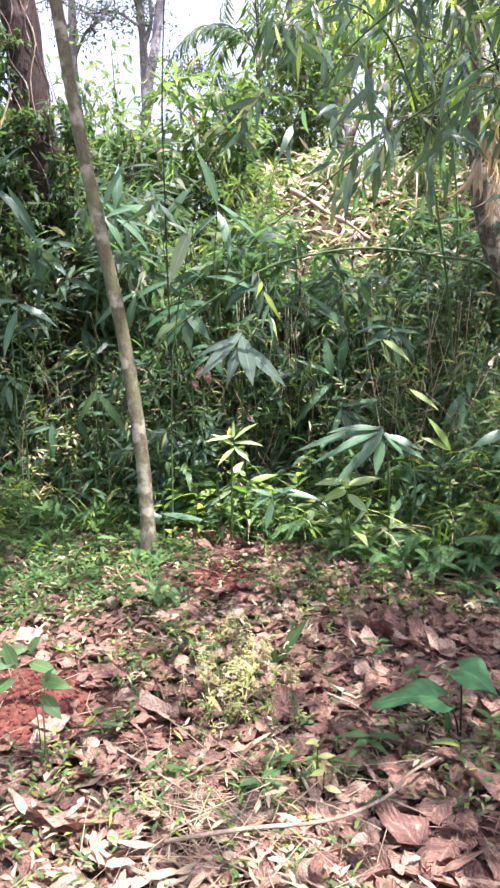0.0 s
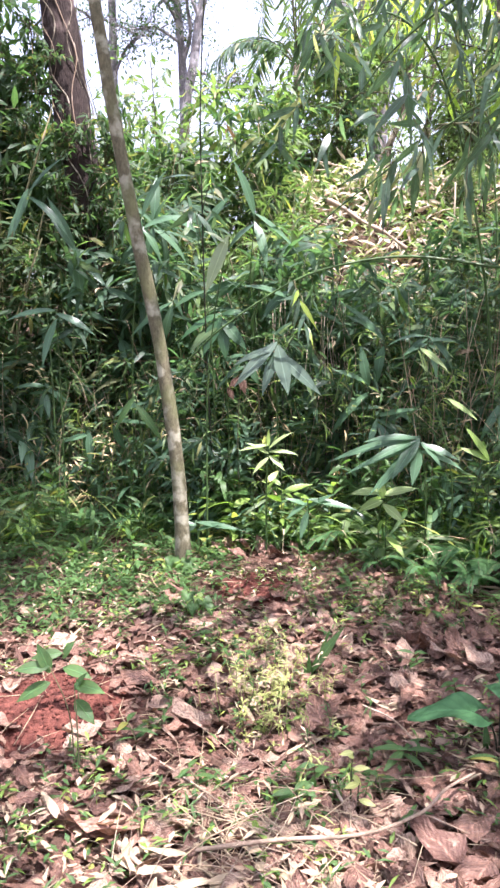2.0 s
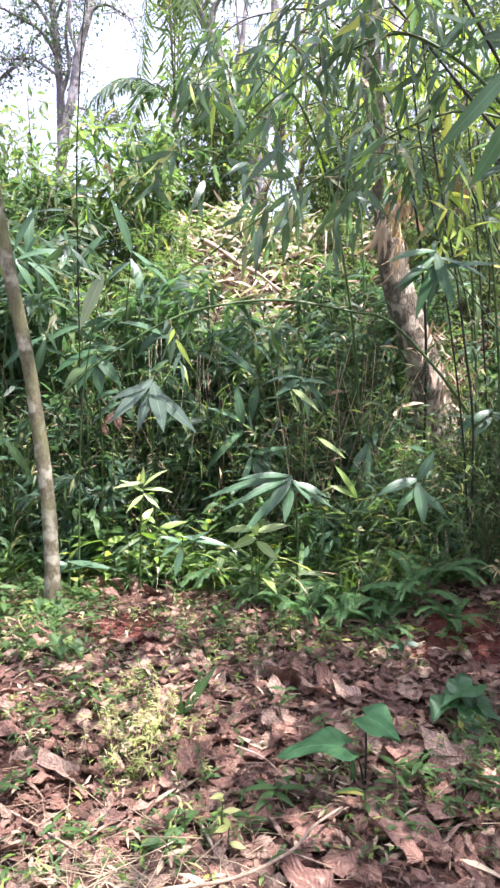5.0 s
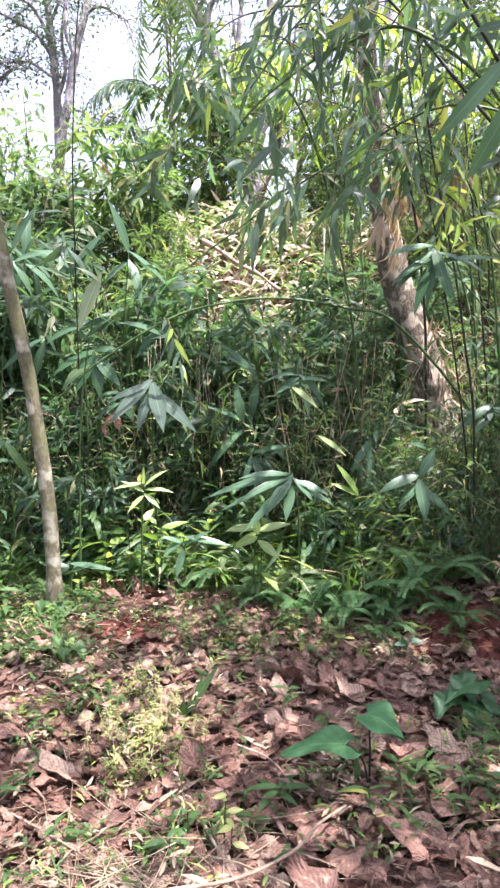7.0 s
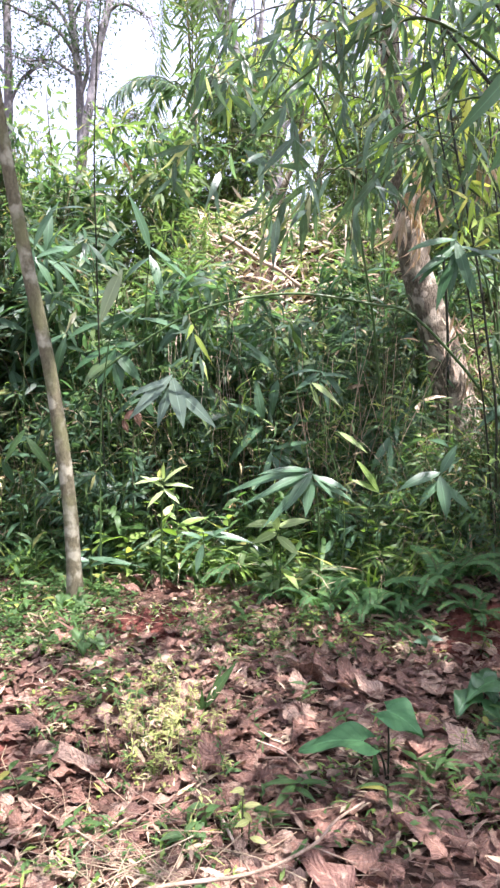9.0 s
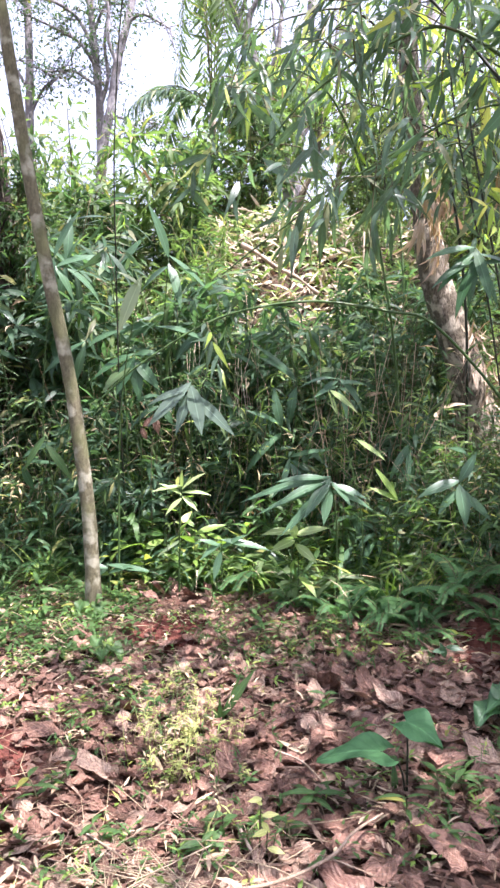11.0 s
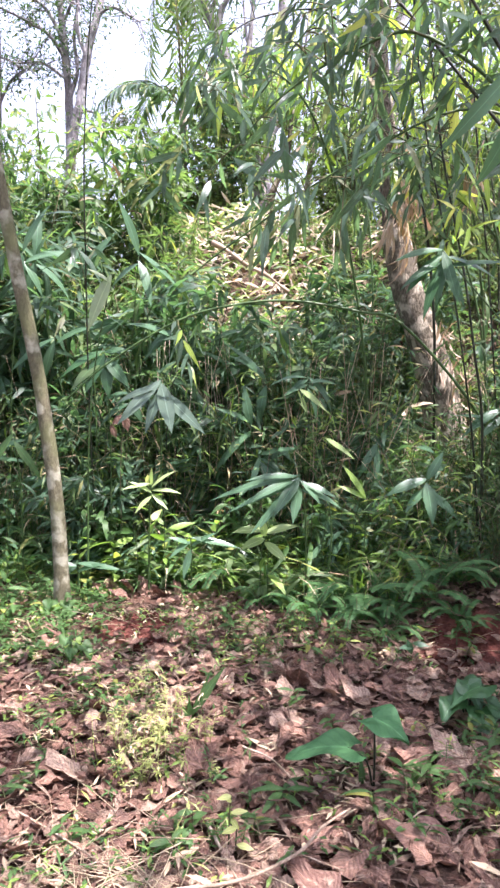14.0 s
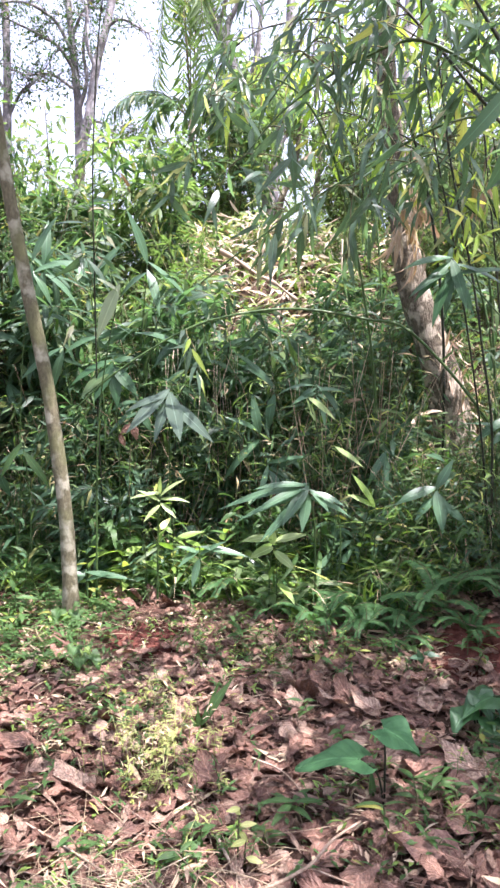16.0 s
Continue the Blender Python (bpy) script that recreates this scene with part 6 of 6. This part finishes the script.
tagged(new("ground_cover", ground_cover(5, 2700, (-3.2, 0.1), (3.0, 6.0), lambda x, y: x + 0.25 * noise.noise((x * 4, y * 4, 6)) < -0.34 and y > 3.35 + 0.45 * (x + 1.6) + 0.8 * noise.noise((x * 2, y * 2, 3)) + 0.5 * noise.noise((x * 7, y * 7, 5))).mesh("ground_cover", HERB_LEAF)),
    "low green creepers covering the earth", "ground cover", kind="stuff")
tagged(new("weeds", ground_cover(6, 1550, (-2.0, 2.4), (1.5, 4.8), lambda x, y: noise.noise((x * 2.3, y * 2.3, 8)) + 0.5 * noise.noise((x * 9, y * 9, 2)) > (0.02 if x < 0.3 else 0.2) and (x + 0.92) ** 2 + (y - 2.74) ** 2 > 0.12 and (x + 0.25) ** 2 + (y - 2.85) ** 2 > 0.14).mesh("weeds", HERB_LEAF, YOUNG_LEAF, STRAW)),
    "sparse small weeds between dead leaves", "ground cover", kind="stuff")



def upright_weeds(seed, count, middle, spread, tall, mats, shares):
    """Thin upright stems with small leaves up each of them."""
    r = np.random.RandomState(seed)
    g = Geo()
    fine = 0.7 if seed == 8 else 0.85
    leaf = [blade(0.045 * fine, 0.014 * fine, 2, 0.5, 0.2, 0.42), blade(0.075 * fine, 0.010 * fine, 2, 0.8, 0.2, 0.35), blade(0.035 * fine, 0.017 * fine, 2, 0.3, 0.2, 0.45)]
    for k in range(count):
        x, y = middle[0] + r.randn() * spread[0], middle[1] + r.randn() * spread[1]
        if (x + 0.92) ** 2 + (y - 2.74) ** 2 < 0.12:
            continue
        h = r.uniform(*tall)
        foot = np.array([x, y, ground_height(x, y) - 0.005])
        top = foot + (r.randn() * 0.25 * h, r.randn() * 0.25 * h, h)
        slot = r.choice(len(mats), p=shares)
        g.add(*tube([foot, (foot + top) / 2 + r.randn(3) * 0.006, top], [0.0016, 0.0013, 0.0008], 4), slot=slot)
        for j in range(r.randint(5, 10)):
            a, u = r.uniform(0, 6.28), r.uniform(0.3, 1.0)
            g.put(leaf[j % 3], turn(unit((math.cos(a), math.sin(a), r.uniform(-0.2, 0.7)))), foot + (top - foot) * u, slot)
    return g.mesh("weeds", *mats)


tagged(new("yellow_weeds", upright_weeds(8, 130, (-0.07, 2.82), (0.11, 0.22), (0.06, 0.2), (YELLOW_LEAF, HERB_LEAF, STRAW), (0.66, 0.1, 0.24))), "patch of pale yellow-green weeds", "ground cover", kind="stuff")
tagged(new("sprigs", upright_weeds(9, 110, (-0.45, 3.05), (0.32, 0.40), (0.03, 0.12), (HERB_LEAF, YOUNG_LEAF, STRAW), (0.6, 0.25, 0.15))), "small green sprigs among dead leaves", "ground cover", kind="stuff")
tagged(new("sprigs", upright_weeds(10, 40, (1.15, 2.45), (0.16, 0.22), (0.03, 0.12), (HERB_LEAF, YOUNG_LEAF), (0.8, 0.2))), "small green sprigs beside the taro", "ground cover", kind="stuff")
tagged(new("sprigs", upright_weeds(11, 26, (0.10, 2.27), (0.12, 0.07), (0.03, 0.11), (HERB_LEAF, YOUNG_LEAF), (0.8, 0.2))), "small green sprigs beside the straw heap", "ground cover", kind="stuff")
tagged(new("sprigs", upright_weeds(12, 130, (0.6, 3.95), (0.5, 0.22), (0.04, 0.16), (HERB_LEAF, YOUNG_LEAF, STRAW), (0.7, 0.2, 0.1))), "small green sprigs at the thicket edge", "ground cover", kind="stuff")

# ---- litter ----
DEAD = [Geo().add(*withered(1.0, w, 300 + k)).mesh("dead_leaf", DEAD_LEAF) for k, w in enumerate((0.62, 0.7, 0.55, 0.66, 0.5, 0.75, 0.6, 0.58))]
r5 = random.Random(77)


def bare(x, y):
    """Where dug earth shows."""
    a = 1.25 * math.exp(-((x + 0.92) ** 2 / 0.105 + (y - 2.68) ** 2 / 0.10))
    b = 0.75 * math.exp(-((x + 0.14) ** 2 / 0.04 + (y - 4.10) ** 2 / 0.05))
    c = math.exp(-((x - 1.65) ** 2 / 0.06 + (y - 3.75) ** 2 / 0.02))
    return max(a, b, c)


def litter_wanted(x, y):
    if y > edge(x) + 0.4 or r5.random() < bare(x, y) * 1.1:
        return False
    green = smooth(2.95, 4.0, y - 0.4 * (x + 1) + 0.3 * noise.noise((x * 3, y * 3, 1))) if x < 0.0 else 0
    return r5.random() > 0.85 * green


for x, y, L, rx, ry, rz in ((0.80, 2.13, 0.26, 14, -8, 80), (0.97, 2.24, 0.2, 20, 6, 100), (-0.425, 2.13, 0.15, 40, 4, 170), (0.13, 2.65, 0.17, 44, -6, 20), (-0.27, 3.1, 0.17, 35, 10, 150), (-0.60, 2.86, 0.2, 22, -10, 110), (-0.36, 2.62, 0.2, 24, 8, 60),
    (0.56, 2.02, 0.20, 10, 4, 140), (0.43, 1.93, 0.19, 12, -5, 40), (-0.54, 1.97, 0.26, 8, 20, 95), (0.55, 3.15, 0.2, 40, 10, 30), (0.62, 3.3, 0.22, 50, -12, 160), (0.72, 3.22, 0.2, 35, 20, 100), (0.80, 3.3, 0.19, 48, -20, 10), (0.68, 3.4, 0.21, 55, 8, 70), (0.58, 3.38, 0.18, 42, 25, 120),
    (0.86, 3.18, 0.18, 30, -14, 50), (-0.36, 4.86, 0.2, 40, 10, 30), (-0.25, 4.8, 0.19, 52, -8, 120), (-0.42, 4.75, 0.17, 35, 15, 80), (-0.15, 4.85, 0.2, 45, -20, 10), (-0.05, 4.72, 0.18, 38, 12, 150), (0.08, 4.78, 0.17, 50, 5, 60), (-0.3, 4.62, 0.16, 30, -12, 100), (1.0, 2.75, 0.24, 20, 10, 85), (1.1, 2.62, 0.22, 16, -8, 30), (0.92, 2.62, 0.2, 22, 6, 130)):
    part("dead_leaf", DEAD[int(L * 100) % 8], ground, m=pose(x, y, ground_height(x, y) + 0.045, rx, ry, rz) @ Matrix.Scale(L, 4))
big_leaves, near_count = 0, 290
while big_leaves < near_count:
    x, y = r5.uniform(-1.4, 1.6), r5.uniform(1.45, 4.0)
    if not litter_wanted(x, y):
        continue
    big_leaves += 1
    L = r5.uniform(0.07, 0.17) * (1.4 if r5.random() < 0.12 else 1) * (1.2 if x > 0.25 and y < 3.3 else 1)
    part("dead_leaf", r5.choice(DEAD), ground, m=pose(x, y, ground_height(x, y) + r5.uniform(0.004, 0.03), r5.gauss(0, 12), r5.gauss(0, 12), r5.uniform(0, 360)) @ Matrix.Scale(L, 4))

g = Geo()
for k in range(2600):
    x, y = r5.uniform(-2.4, 2.6), r5.uniform(1.1, 5.6)
    if litter_wanted(x, y):
        L = r5.uniform(0.05, 0.17)
        v, f, u = withered(L, L * r5.uniform(0.45, 0.75), 900 + k)
        g.put((v, f, u), np.array(pose(0, 0, 0, r5.gauss(0, 10), r5.gauss(0, 10), r5.uniform(0, 360)).to_3x3()), np.array([x, y, ground_height(x, y) + r5.uniform(0.0, 0.02)]))
tagged(new("leaf_litter", g.mesh("leaf_litter", DEAD_LEAF)), "dry pinkish-brown fallen leaves over the forest floor", "leaf litter", kind="stuff")

g = Geo()
scrap = [blade(0.05, 0.02, 2, 0.8, 0.4, 0.45), blade(0.08, 0.012, 2, 0.6, 0.3, 0.4), blade(0.035, 0.022, 2, 0.6, 0.4, 0.5)]
for k in range(11000):
    x, y = r5.uniform(-2.2, 2.3), r5.uniform(1.2, 5.2)
    if bare(x, y) < 0.5:
        a = r5.uniform(0, 6.28)
        g.put(scrap[k % 3], turn(unit((math.cos(a), math.sin(a), r5.gauss(0, 0.25))), (0, 0, 1), r5.gauss(0, 0.5)), np.array([x, y, ground_height(x, y) + r5.uniform(0.004, 0.02)]))
tagged(new("leaf_scraps", g.mesh("leaf_scraps", DEAD_LEAF)), "crumbled bits of dry leaves", "leaf litter", kind="stuff")

g = Geo()
for k in range(2900):
    x, y = r5.uniform(-2.0, 2.1), r5.uniform(1.3, 4.9)
    if litter_wanted(x, y):
        L = r5.uniform(0.035, 0.10)
        g.put(withered(L, L * r5.uniform(0.35, 0.8), 5000 + k), np.array(pose(0, 0, 0, r5.gauss(0, 22), r5.gauss(0, 22), r5.uniform(0, 360)).to_3x3()), np.array([x, y, ground_height(x, y) + r5.uniform(0.02, 0.045)]))
    a, L = r5.uniform(0, 6.28), r5.uniform(0.06, 0.3)
    h = np.array([math.cos(a), math.sin(a), r5.gauss(0, 0.1)]) * L / 2
    c = np.array([x, y, ground_height(x, y) + r5.uniform(0.015, 0.04)])
    w = r5.uniform(0.0008, 0.0022)
    if k % 5 == 0:
        g.add(*tube([c - h, c + (r5.gauss(0, 0.01), r5.gauss(0, 0.01), 0.006), c + h], [w, w, w * 0.6], 4), slot=1)
for k in range(2600):
    x, y = r5.uniform(-2.0, 2.1), r5.uniform(1.3, 4.9)
    if bare(x, y) < 0.4 and noise.noise((x * 1.7, y * 1.7, 12)) > -0.15:
        a, L = r5.uniform(0, 6.28), r5.uniform(0.05, 0.17)
        g.put(blade(L, L * r5.uniform(0.07, 0.2), 3, r5.uniform(-0.5, 0.7), r5.uniform(-0.3, 0.6), 0.4, r5.uniform(-0.8, 0.8)), turn(unit((math.cos(a), math.sin(a), r5.gauss(0, 0.2))), (0, 0, 1), r5.gauss(0, 0.4)), np.array([x, y, ground_height(x, y) + r5.uniform(0.015, 0.05)]), (0, 0, 1, 0, 0)[k % 5])
tagged(new("small_litter", g.mesh("small_litter", DEAD_LEAF, STRAW)), "small dry leaves and broken twigs lying on top", "leaf litter", kind="stuff")

heap = thing("straw_heap", (-0.12, 1.88, ground_height(-0.12, 1.88)), "sunlit heap of dry straw and thin stalks", "straw")
straws = []
for k in range(14):
    bend = (r5.gauss(0, 0.025), 0.02, r5.gauss(0, 0.025))
    w = r5.uniform(0.004, 0.0085)
    straws.append(Geo().add(*tube(curve([(0, -0.5, 0), bend, (r5.gauss(0, 0.02), 0.5, 0)], 4), [w, w, w * 0.9, w * 0.8, w * 0.5], 5)).mesh("stalk", STRAW if k % 5 else DRY_WOOD))
hx, hy, hz = heap.matrix_basis.translation
for k in range(230):
    x, y = r5.gauss(-0.10, 0.25), r5.gauss(1.92, 0.19)
    L = r5.uniform(0.09, 0.32)
    part("stalk", straws[k % 14], heap, m=pose(x - hx, y - hy, ground_height(x, y) + r5.uniform(0.02, 0.085) - hz, r5.gauss(0, 4), r5.uniform(0, 360), r5.uniform(0, 180)) @ Matrix.Scale(L, 4))

g = Geo()
for k in range(110):
    x, y = r5.gauss(-0.15, 0.3), r5.gauss(1.74, 0.16)
    a, L = r5.uniform(0, 6.28), r5.uniform(0.05, 0.13)
    g.put(blade(L, L * 0.24, 5, r5.uniform(-0.6, 0.6), r5.uniform(-0.5, 0.7), 0.45, r5.uniform(-1, 1), 0.3, k), turn(unit((math.cos(a), math.sin(a), r5.gauss(0, 0.12))), (0, 0, 1), r5.gauss(0, 0.35)), np.array([x, y, ground_height(x, y) + r5.uniform(0.02, 0.06)]))
tagged(new("dry_sheaths", g.mesh("dry_sheaths", STRAW)), "bleached curled bamboo sheaths among the straw", "leaf litter", kind="stuff")

for k, (pts, r0, r1) in enumerate((
    (((-0.24, 1.83, 0.09), (0.0, 1.87, 0.10), (0.22, 1.90, 0.10), (0.40, 2.0, 0.10), (0.50, 2.12, 0.10), (0.61, 2.21, 0.10)), 0.0065, 0.004),
    (((-0.55, 2.45, 0.03), (-0.3, 2.2, 0.05), (-0.05, 1.95, 0.05), (0.2, 1.72, 0.03)), 0.004, 0.003),
    (((-0.5, 1.95, 0.03), (-0.35, 1.8, 0.04), (-0.05, 1.68, 0.03)), 0.009, 0.006),
    (((0.15, 2.3, 0.02), (0.22, 2.0, 0.04), (0.3, 1.75, 0.03)), 0.006, 0.003),
    (((0.3, 2.75, 0.04), (0.42, 2.6, 0.05), (0.5, 2.38, 0.03)), 0.004, 0.003))):
    base = np.array(pts[0])
    st = tagged(new("fallen_stick", Geo().add(*tube([p - base for p in curve(pts, 20)], [r0 + (r1 - r0) * i / 20 for i in range(21)], 7, rough=0.25, seed=k)).mesh("fallen_stick", DRY_WOOD)),
        "dry bent stick lying on the litter", "stick", "fallen sticks")
    st.matrix_basis = Matrix.Translation(base)

# the forest floor beyond, beside and behind the clearing
g = Geo()
fallen = [blade(0.15, 0.075, 3, 0.7, 0.35, 0.45), blade(0.11, 0.05, 3, -0.6, 0.5, 0.45), blade(0.19, 0.09, 3, 0.5, -0.3, 0.5), blade(0.16, 0.025, 3, 0.6, 0.4, 0.4)]
sprig = [blade(0.12, 0.03, 2, 0.6, 0.2, 0.4), blade(0.16, 0.02, 2, 0.8, 0.2, 0.3)]
made = 0
while made < 15000:
    x, y = r5.gauss(0, 5.0), r5.gauss(0.5, 4.6)
    if -2.3 < x < 2.5 and 1.15 < y < 5.5:
        continue
    made += 1
    a = r5.uniform(0, 6.28)
    at = np.array([x, y, ground_height(x, y) + r5.uniform(0.008, 0.03)])
    if noise.noise((x * 0.8, y * 0.8, 21)) > 0.02:
        for k in range(4):
            b = a + 2.1 * k
            g.put(sprig[k % 2], turn(unit((math.cos(b), math.sin(b), r5.uniform(0.3, 1.2)))), at, 1)
    else:
        g.put(fallen[made % 4], turn(unit((math.cos(a), math.sin(a), r5.gauss(0, 0.15))), (0, 0, 1), r5.gauss(0, 0.3)), at)
tagged(new("forest_litter", g.mesh("forest_litter", DEAD_LEAF, HERB_LEAF)), "brown fallen leaves and green sprigs round the clearing", "leaf litter", kind="stuff")

# clods on the dug earth
g = Geo()
for k in range(2200):
    cx, cy, sx = ((-0.92, 2.70, 0.38), (-0.14, 4.15, 0.30), (1.62, 3.74, 0.2))[0 if k < 1400 else 1 + k % 2]
    x, y = r5.gauss(cx, sx * 0.8), r5.gauss(cy, sx * 0.7)
    s = r5.uniform(0.002, 0.009) * (1.6 if k % 11 == 0 else 1)
    ring = [(0, 0, s)] + [(s * math.cos(1.05 * i) * r5.uniform(0.5, 1.7), s * math.sin(1.05 * i) * r5.uniform(0.5, 1.7), s * r5.uniform(-0.3, 0.6)) for i in range(6)] + [(0, 0, -s)]
    fc = [(0, 1 + i, 1 + (i + 1) % 6) for i in range(6)] + [(7, 1 + (i + 1) % 6, 1 + i) for i in range(6)]
    g.add(np.array(ring) + (x, y, ground_height(x, y) + s * 0.3), fc)
tagged(new("soil_crumbs", g.mesh("soil_crumbs", EARTH)), "crumbs of dug red earth", "soil", kind="stuff")

# ---- slope behind: fallen timber and dry canes ----
# log and leaf heap wear the paler straw as painted sunlight
log = [(0.40, 7.5, 2.72), (0.58, 7.48, 2.62), (0.75, 7.45, 2.50), (0.95, 7.42, 2.40), (1.16, 7.4, 2.24)]
lg = tagged(new("fallen_log", Geo().add(*tube([np.array(p) - log[0] for p in curve(log, 16)], [0.024 + 0.007 * math.sin(i * 1.3) - 0.0006 * i for i in range(17)], 9, rough=0.5)).mesh("fallen_log", PALE_SUNLIT_STRAW)),
    "pale fallen log leaning on the sunny slope, sunlight painted in", "log")
lg.matrix_basis = Matrix.Translation(log[0])
g = Geo()
for k in range(2300):
    x, y = r5.uniform(-0.3, 1.8), r5.uniform(7.4, 9.4)
    z = ground_height(x, y) + r5.uniform(0.0, 0.62) * (1 - abs(x - 0.8) / 1.4)
    a = r5.uniform(0, 6.28)
    g.put(blade(r5.uniform(0.09, 0.22), r5.uniform(0.018, 0.042), 3, r5.uniform(0.3, 1.4), 0.3, 0.4), turn(unit((math.cos(a), math.sin(a), r5.gauss(0, 0.5))), (r5.gauss(0, 0.3), -1, 0.7), r5.gauss(0, 0.4)), np.array([x, y, z]), (1, 0, 2, 0, 1, 3, 0)[k % 7])
    if k % 26 == 0:
        h = unit((r5.gauss(0, 1), r5.gauss(0, 0.5), r5.gauss(0, 0.5))) * r5.uniform(0.1, 0.45)
        g.add(*tube([np.array([x, y, z]) - h, np.array([x, y, z + 0.03]), np.array([x, y, z]) + h], [0.008, 0.007, 0.004], 4), slot=0)
tagged(new("dry_debris", g.mesh("dry_debris", PALE_SUNLIT_STRAW, YOUNG_LEAF, SUN_TONED_LEAF, YELLOW_LEAF)), "heap of dry bamboo leaves on the slope, sunlight painted in", "debris", kind="stuff")

g = Geo()
for k in range(3600):
    x, y = r5.uniform(1.2, 4.2), r5.uniform(6.2, 9.4)
    a = r5.uniform(0, 6.28)
    at = np.array([x, y, ground_height(x, y) + r5.uniform(0.0, 0.12)])
    g.put(blade(r5.uniform(0.1, 0.24), r5.uniform(0.018, 0.045), 3, r5.uniform(0.3, 1.4), 0.3, 0.4), turn(unit((math.cos(a), math.sin(a), r5.gauss(0.4, 0.5))), (r5.gauss(0, 0.3), -1, 0.7), r5.gauss(0, 0.4)), at, (1, 0, 2, 0, 1, 2, 2)[k % 7])
tagged(new("slope_cover", g.mesh("slope_cover", STRAW, YOUNG_LEAF, SUN_TONED_LEAF)), "dry leaves and bright grass covering the slope", "ground cover", kind="stuff")

g = Geo()
for k in range(110):
    x, y = r5.uniform(-0.5, 1.9), r5.uniform(5.35, 6.3)
    h, b = r5.uniform(0.9, 2.1), r5.uniform(0.002, 0.005)
    foot = np.array([x, y, ground_height(x, y) - 0.02])
    way = curve([foot, foot + (r5.gauss(0, 0.05), 0, h * 0.5), foot + (r5.gauss(0, 0.2), r5.gauss(0, 0.1), h)], 8)
    g.add(*tube(way, [b * (1 - 0.07 * i) for i in range(9)], 5), slot=(0, 2, 0, 2, 0, 1, 2)[k % 7])
tagged(new("thin_canes", g.mesh("thin_canes", GREEN_CULM, STRAW, DARK_CULM)), "many thin upright canes deep in the thicket", "canes", kind="stuff")

r6 = random.Random(90)
# pale canes: their lit look comes from the colour
for k in range(34):
    x, y = r6.uniform(-0.32, 0.45), r6.uniform(5.7, 6.2)
    pts = [(0, 0, -0.02), (r6.gauss(0, 0.03), 0, 0.7), (r6.gauss(0, 0.08), r6.gauss(0, 0.04), r6.uniform(1.2, 1.7))]
    piece, _ = culm(pts, r6.uniform(0.003, 0.006), 0.002, 12, 4, 5)
    c = tagged(new("dry_cane", Geo().add(*piece).mesh("dry_cane", PALE_SUNLIT_STRAW if k % 3 else GREEN_CULM)), "thin pale cane standing upright in the thicket", "cane", "dry canes")
    c.matrix_basis = Matrix.Translation((x, y, ground_height(x, y)))
for k in range(20):
    x, y = r6.uniform(0.85, 1.65), r6.uniform(5.1, 5.9)
    z0, h = ground_height(x, y), r6.uniform(0.9, 1.8)
    lean_x = r6.gauss(0, 0.22)
    pts = [(0, 0, -0.02), (lean_x * 0.4, 0, h * 0.5), (lean_x, r6.gauss(0, 0.06), h)]
    piece, _ = culm(pts, r6.uniform(0.003, 0.006), 0.002, 12, 4, 5)
    c = tagged(new("dry_cane", Geo().add(*piece).mesh("dry_cane", STRAW)), "thin dry straw-coloured cane standing in the thicket", "cane", "dry canes")
    c.matrix_basis = Matrix.Translation((x, y, z0))
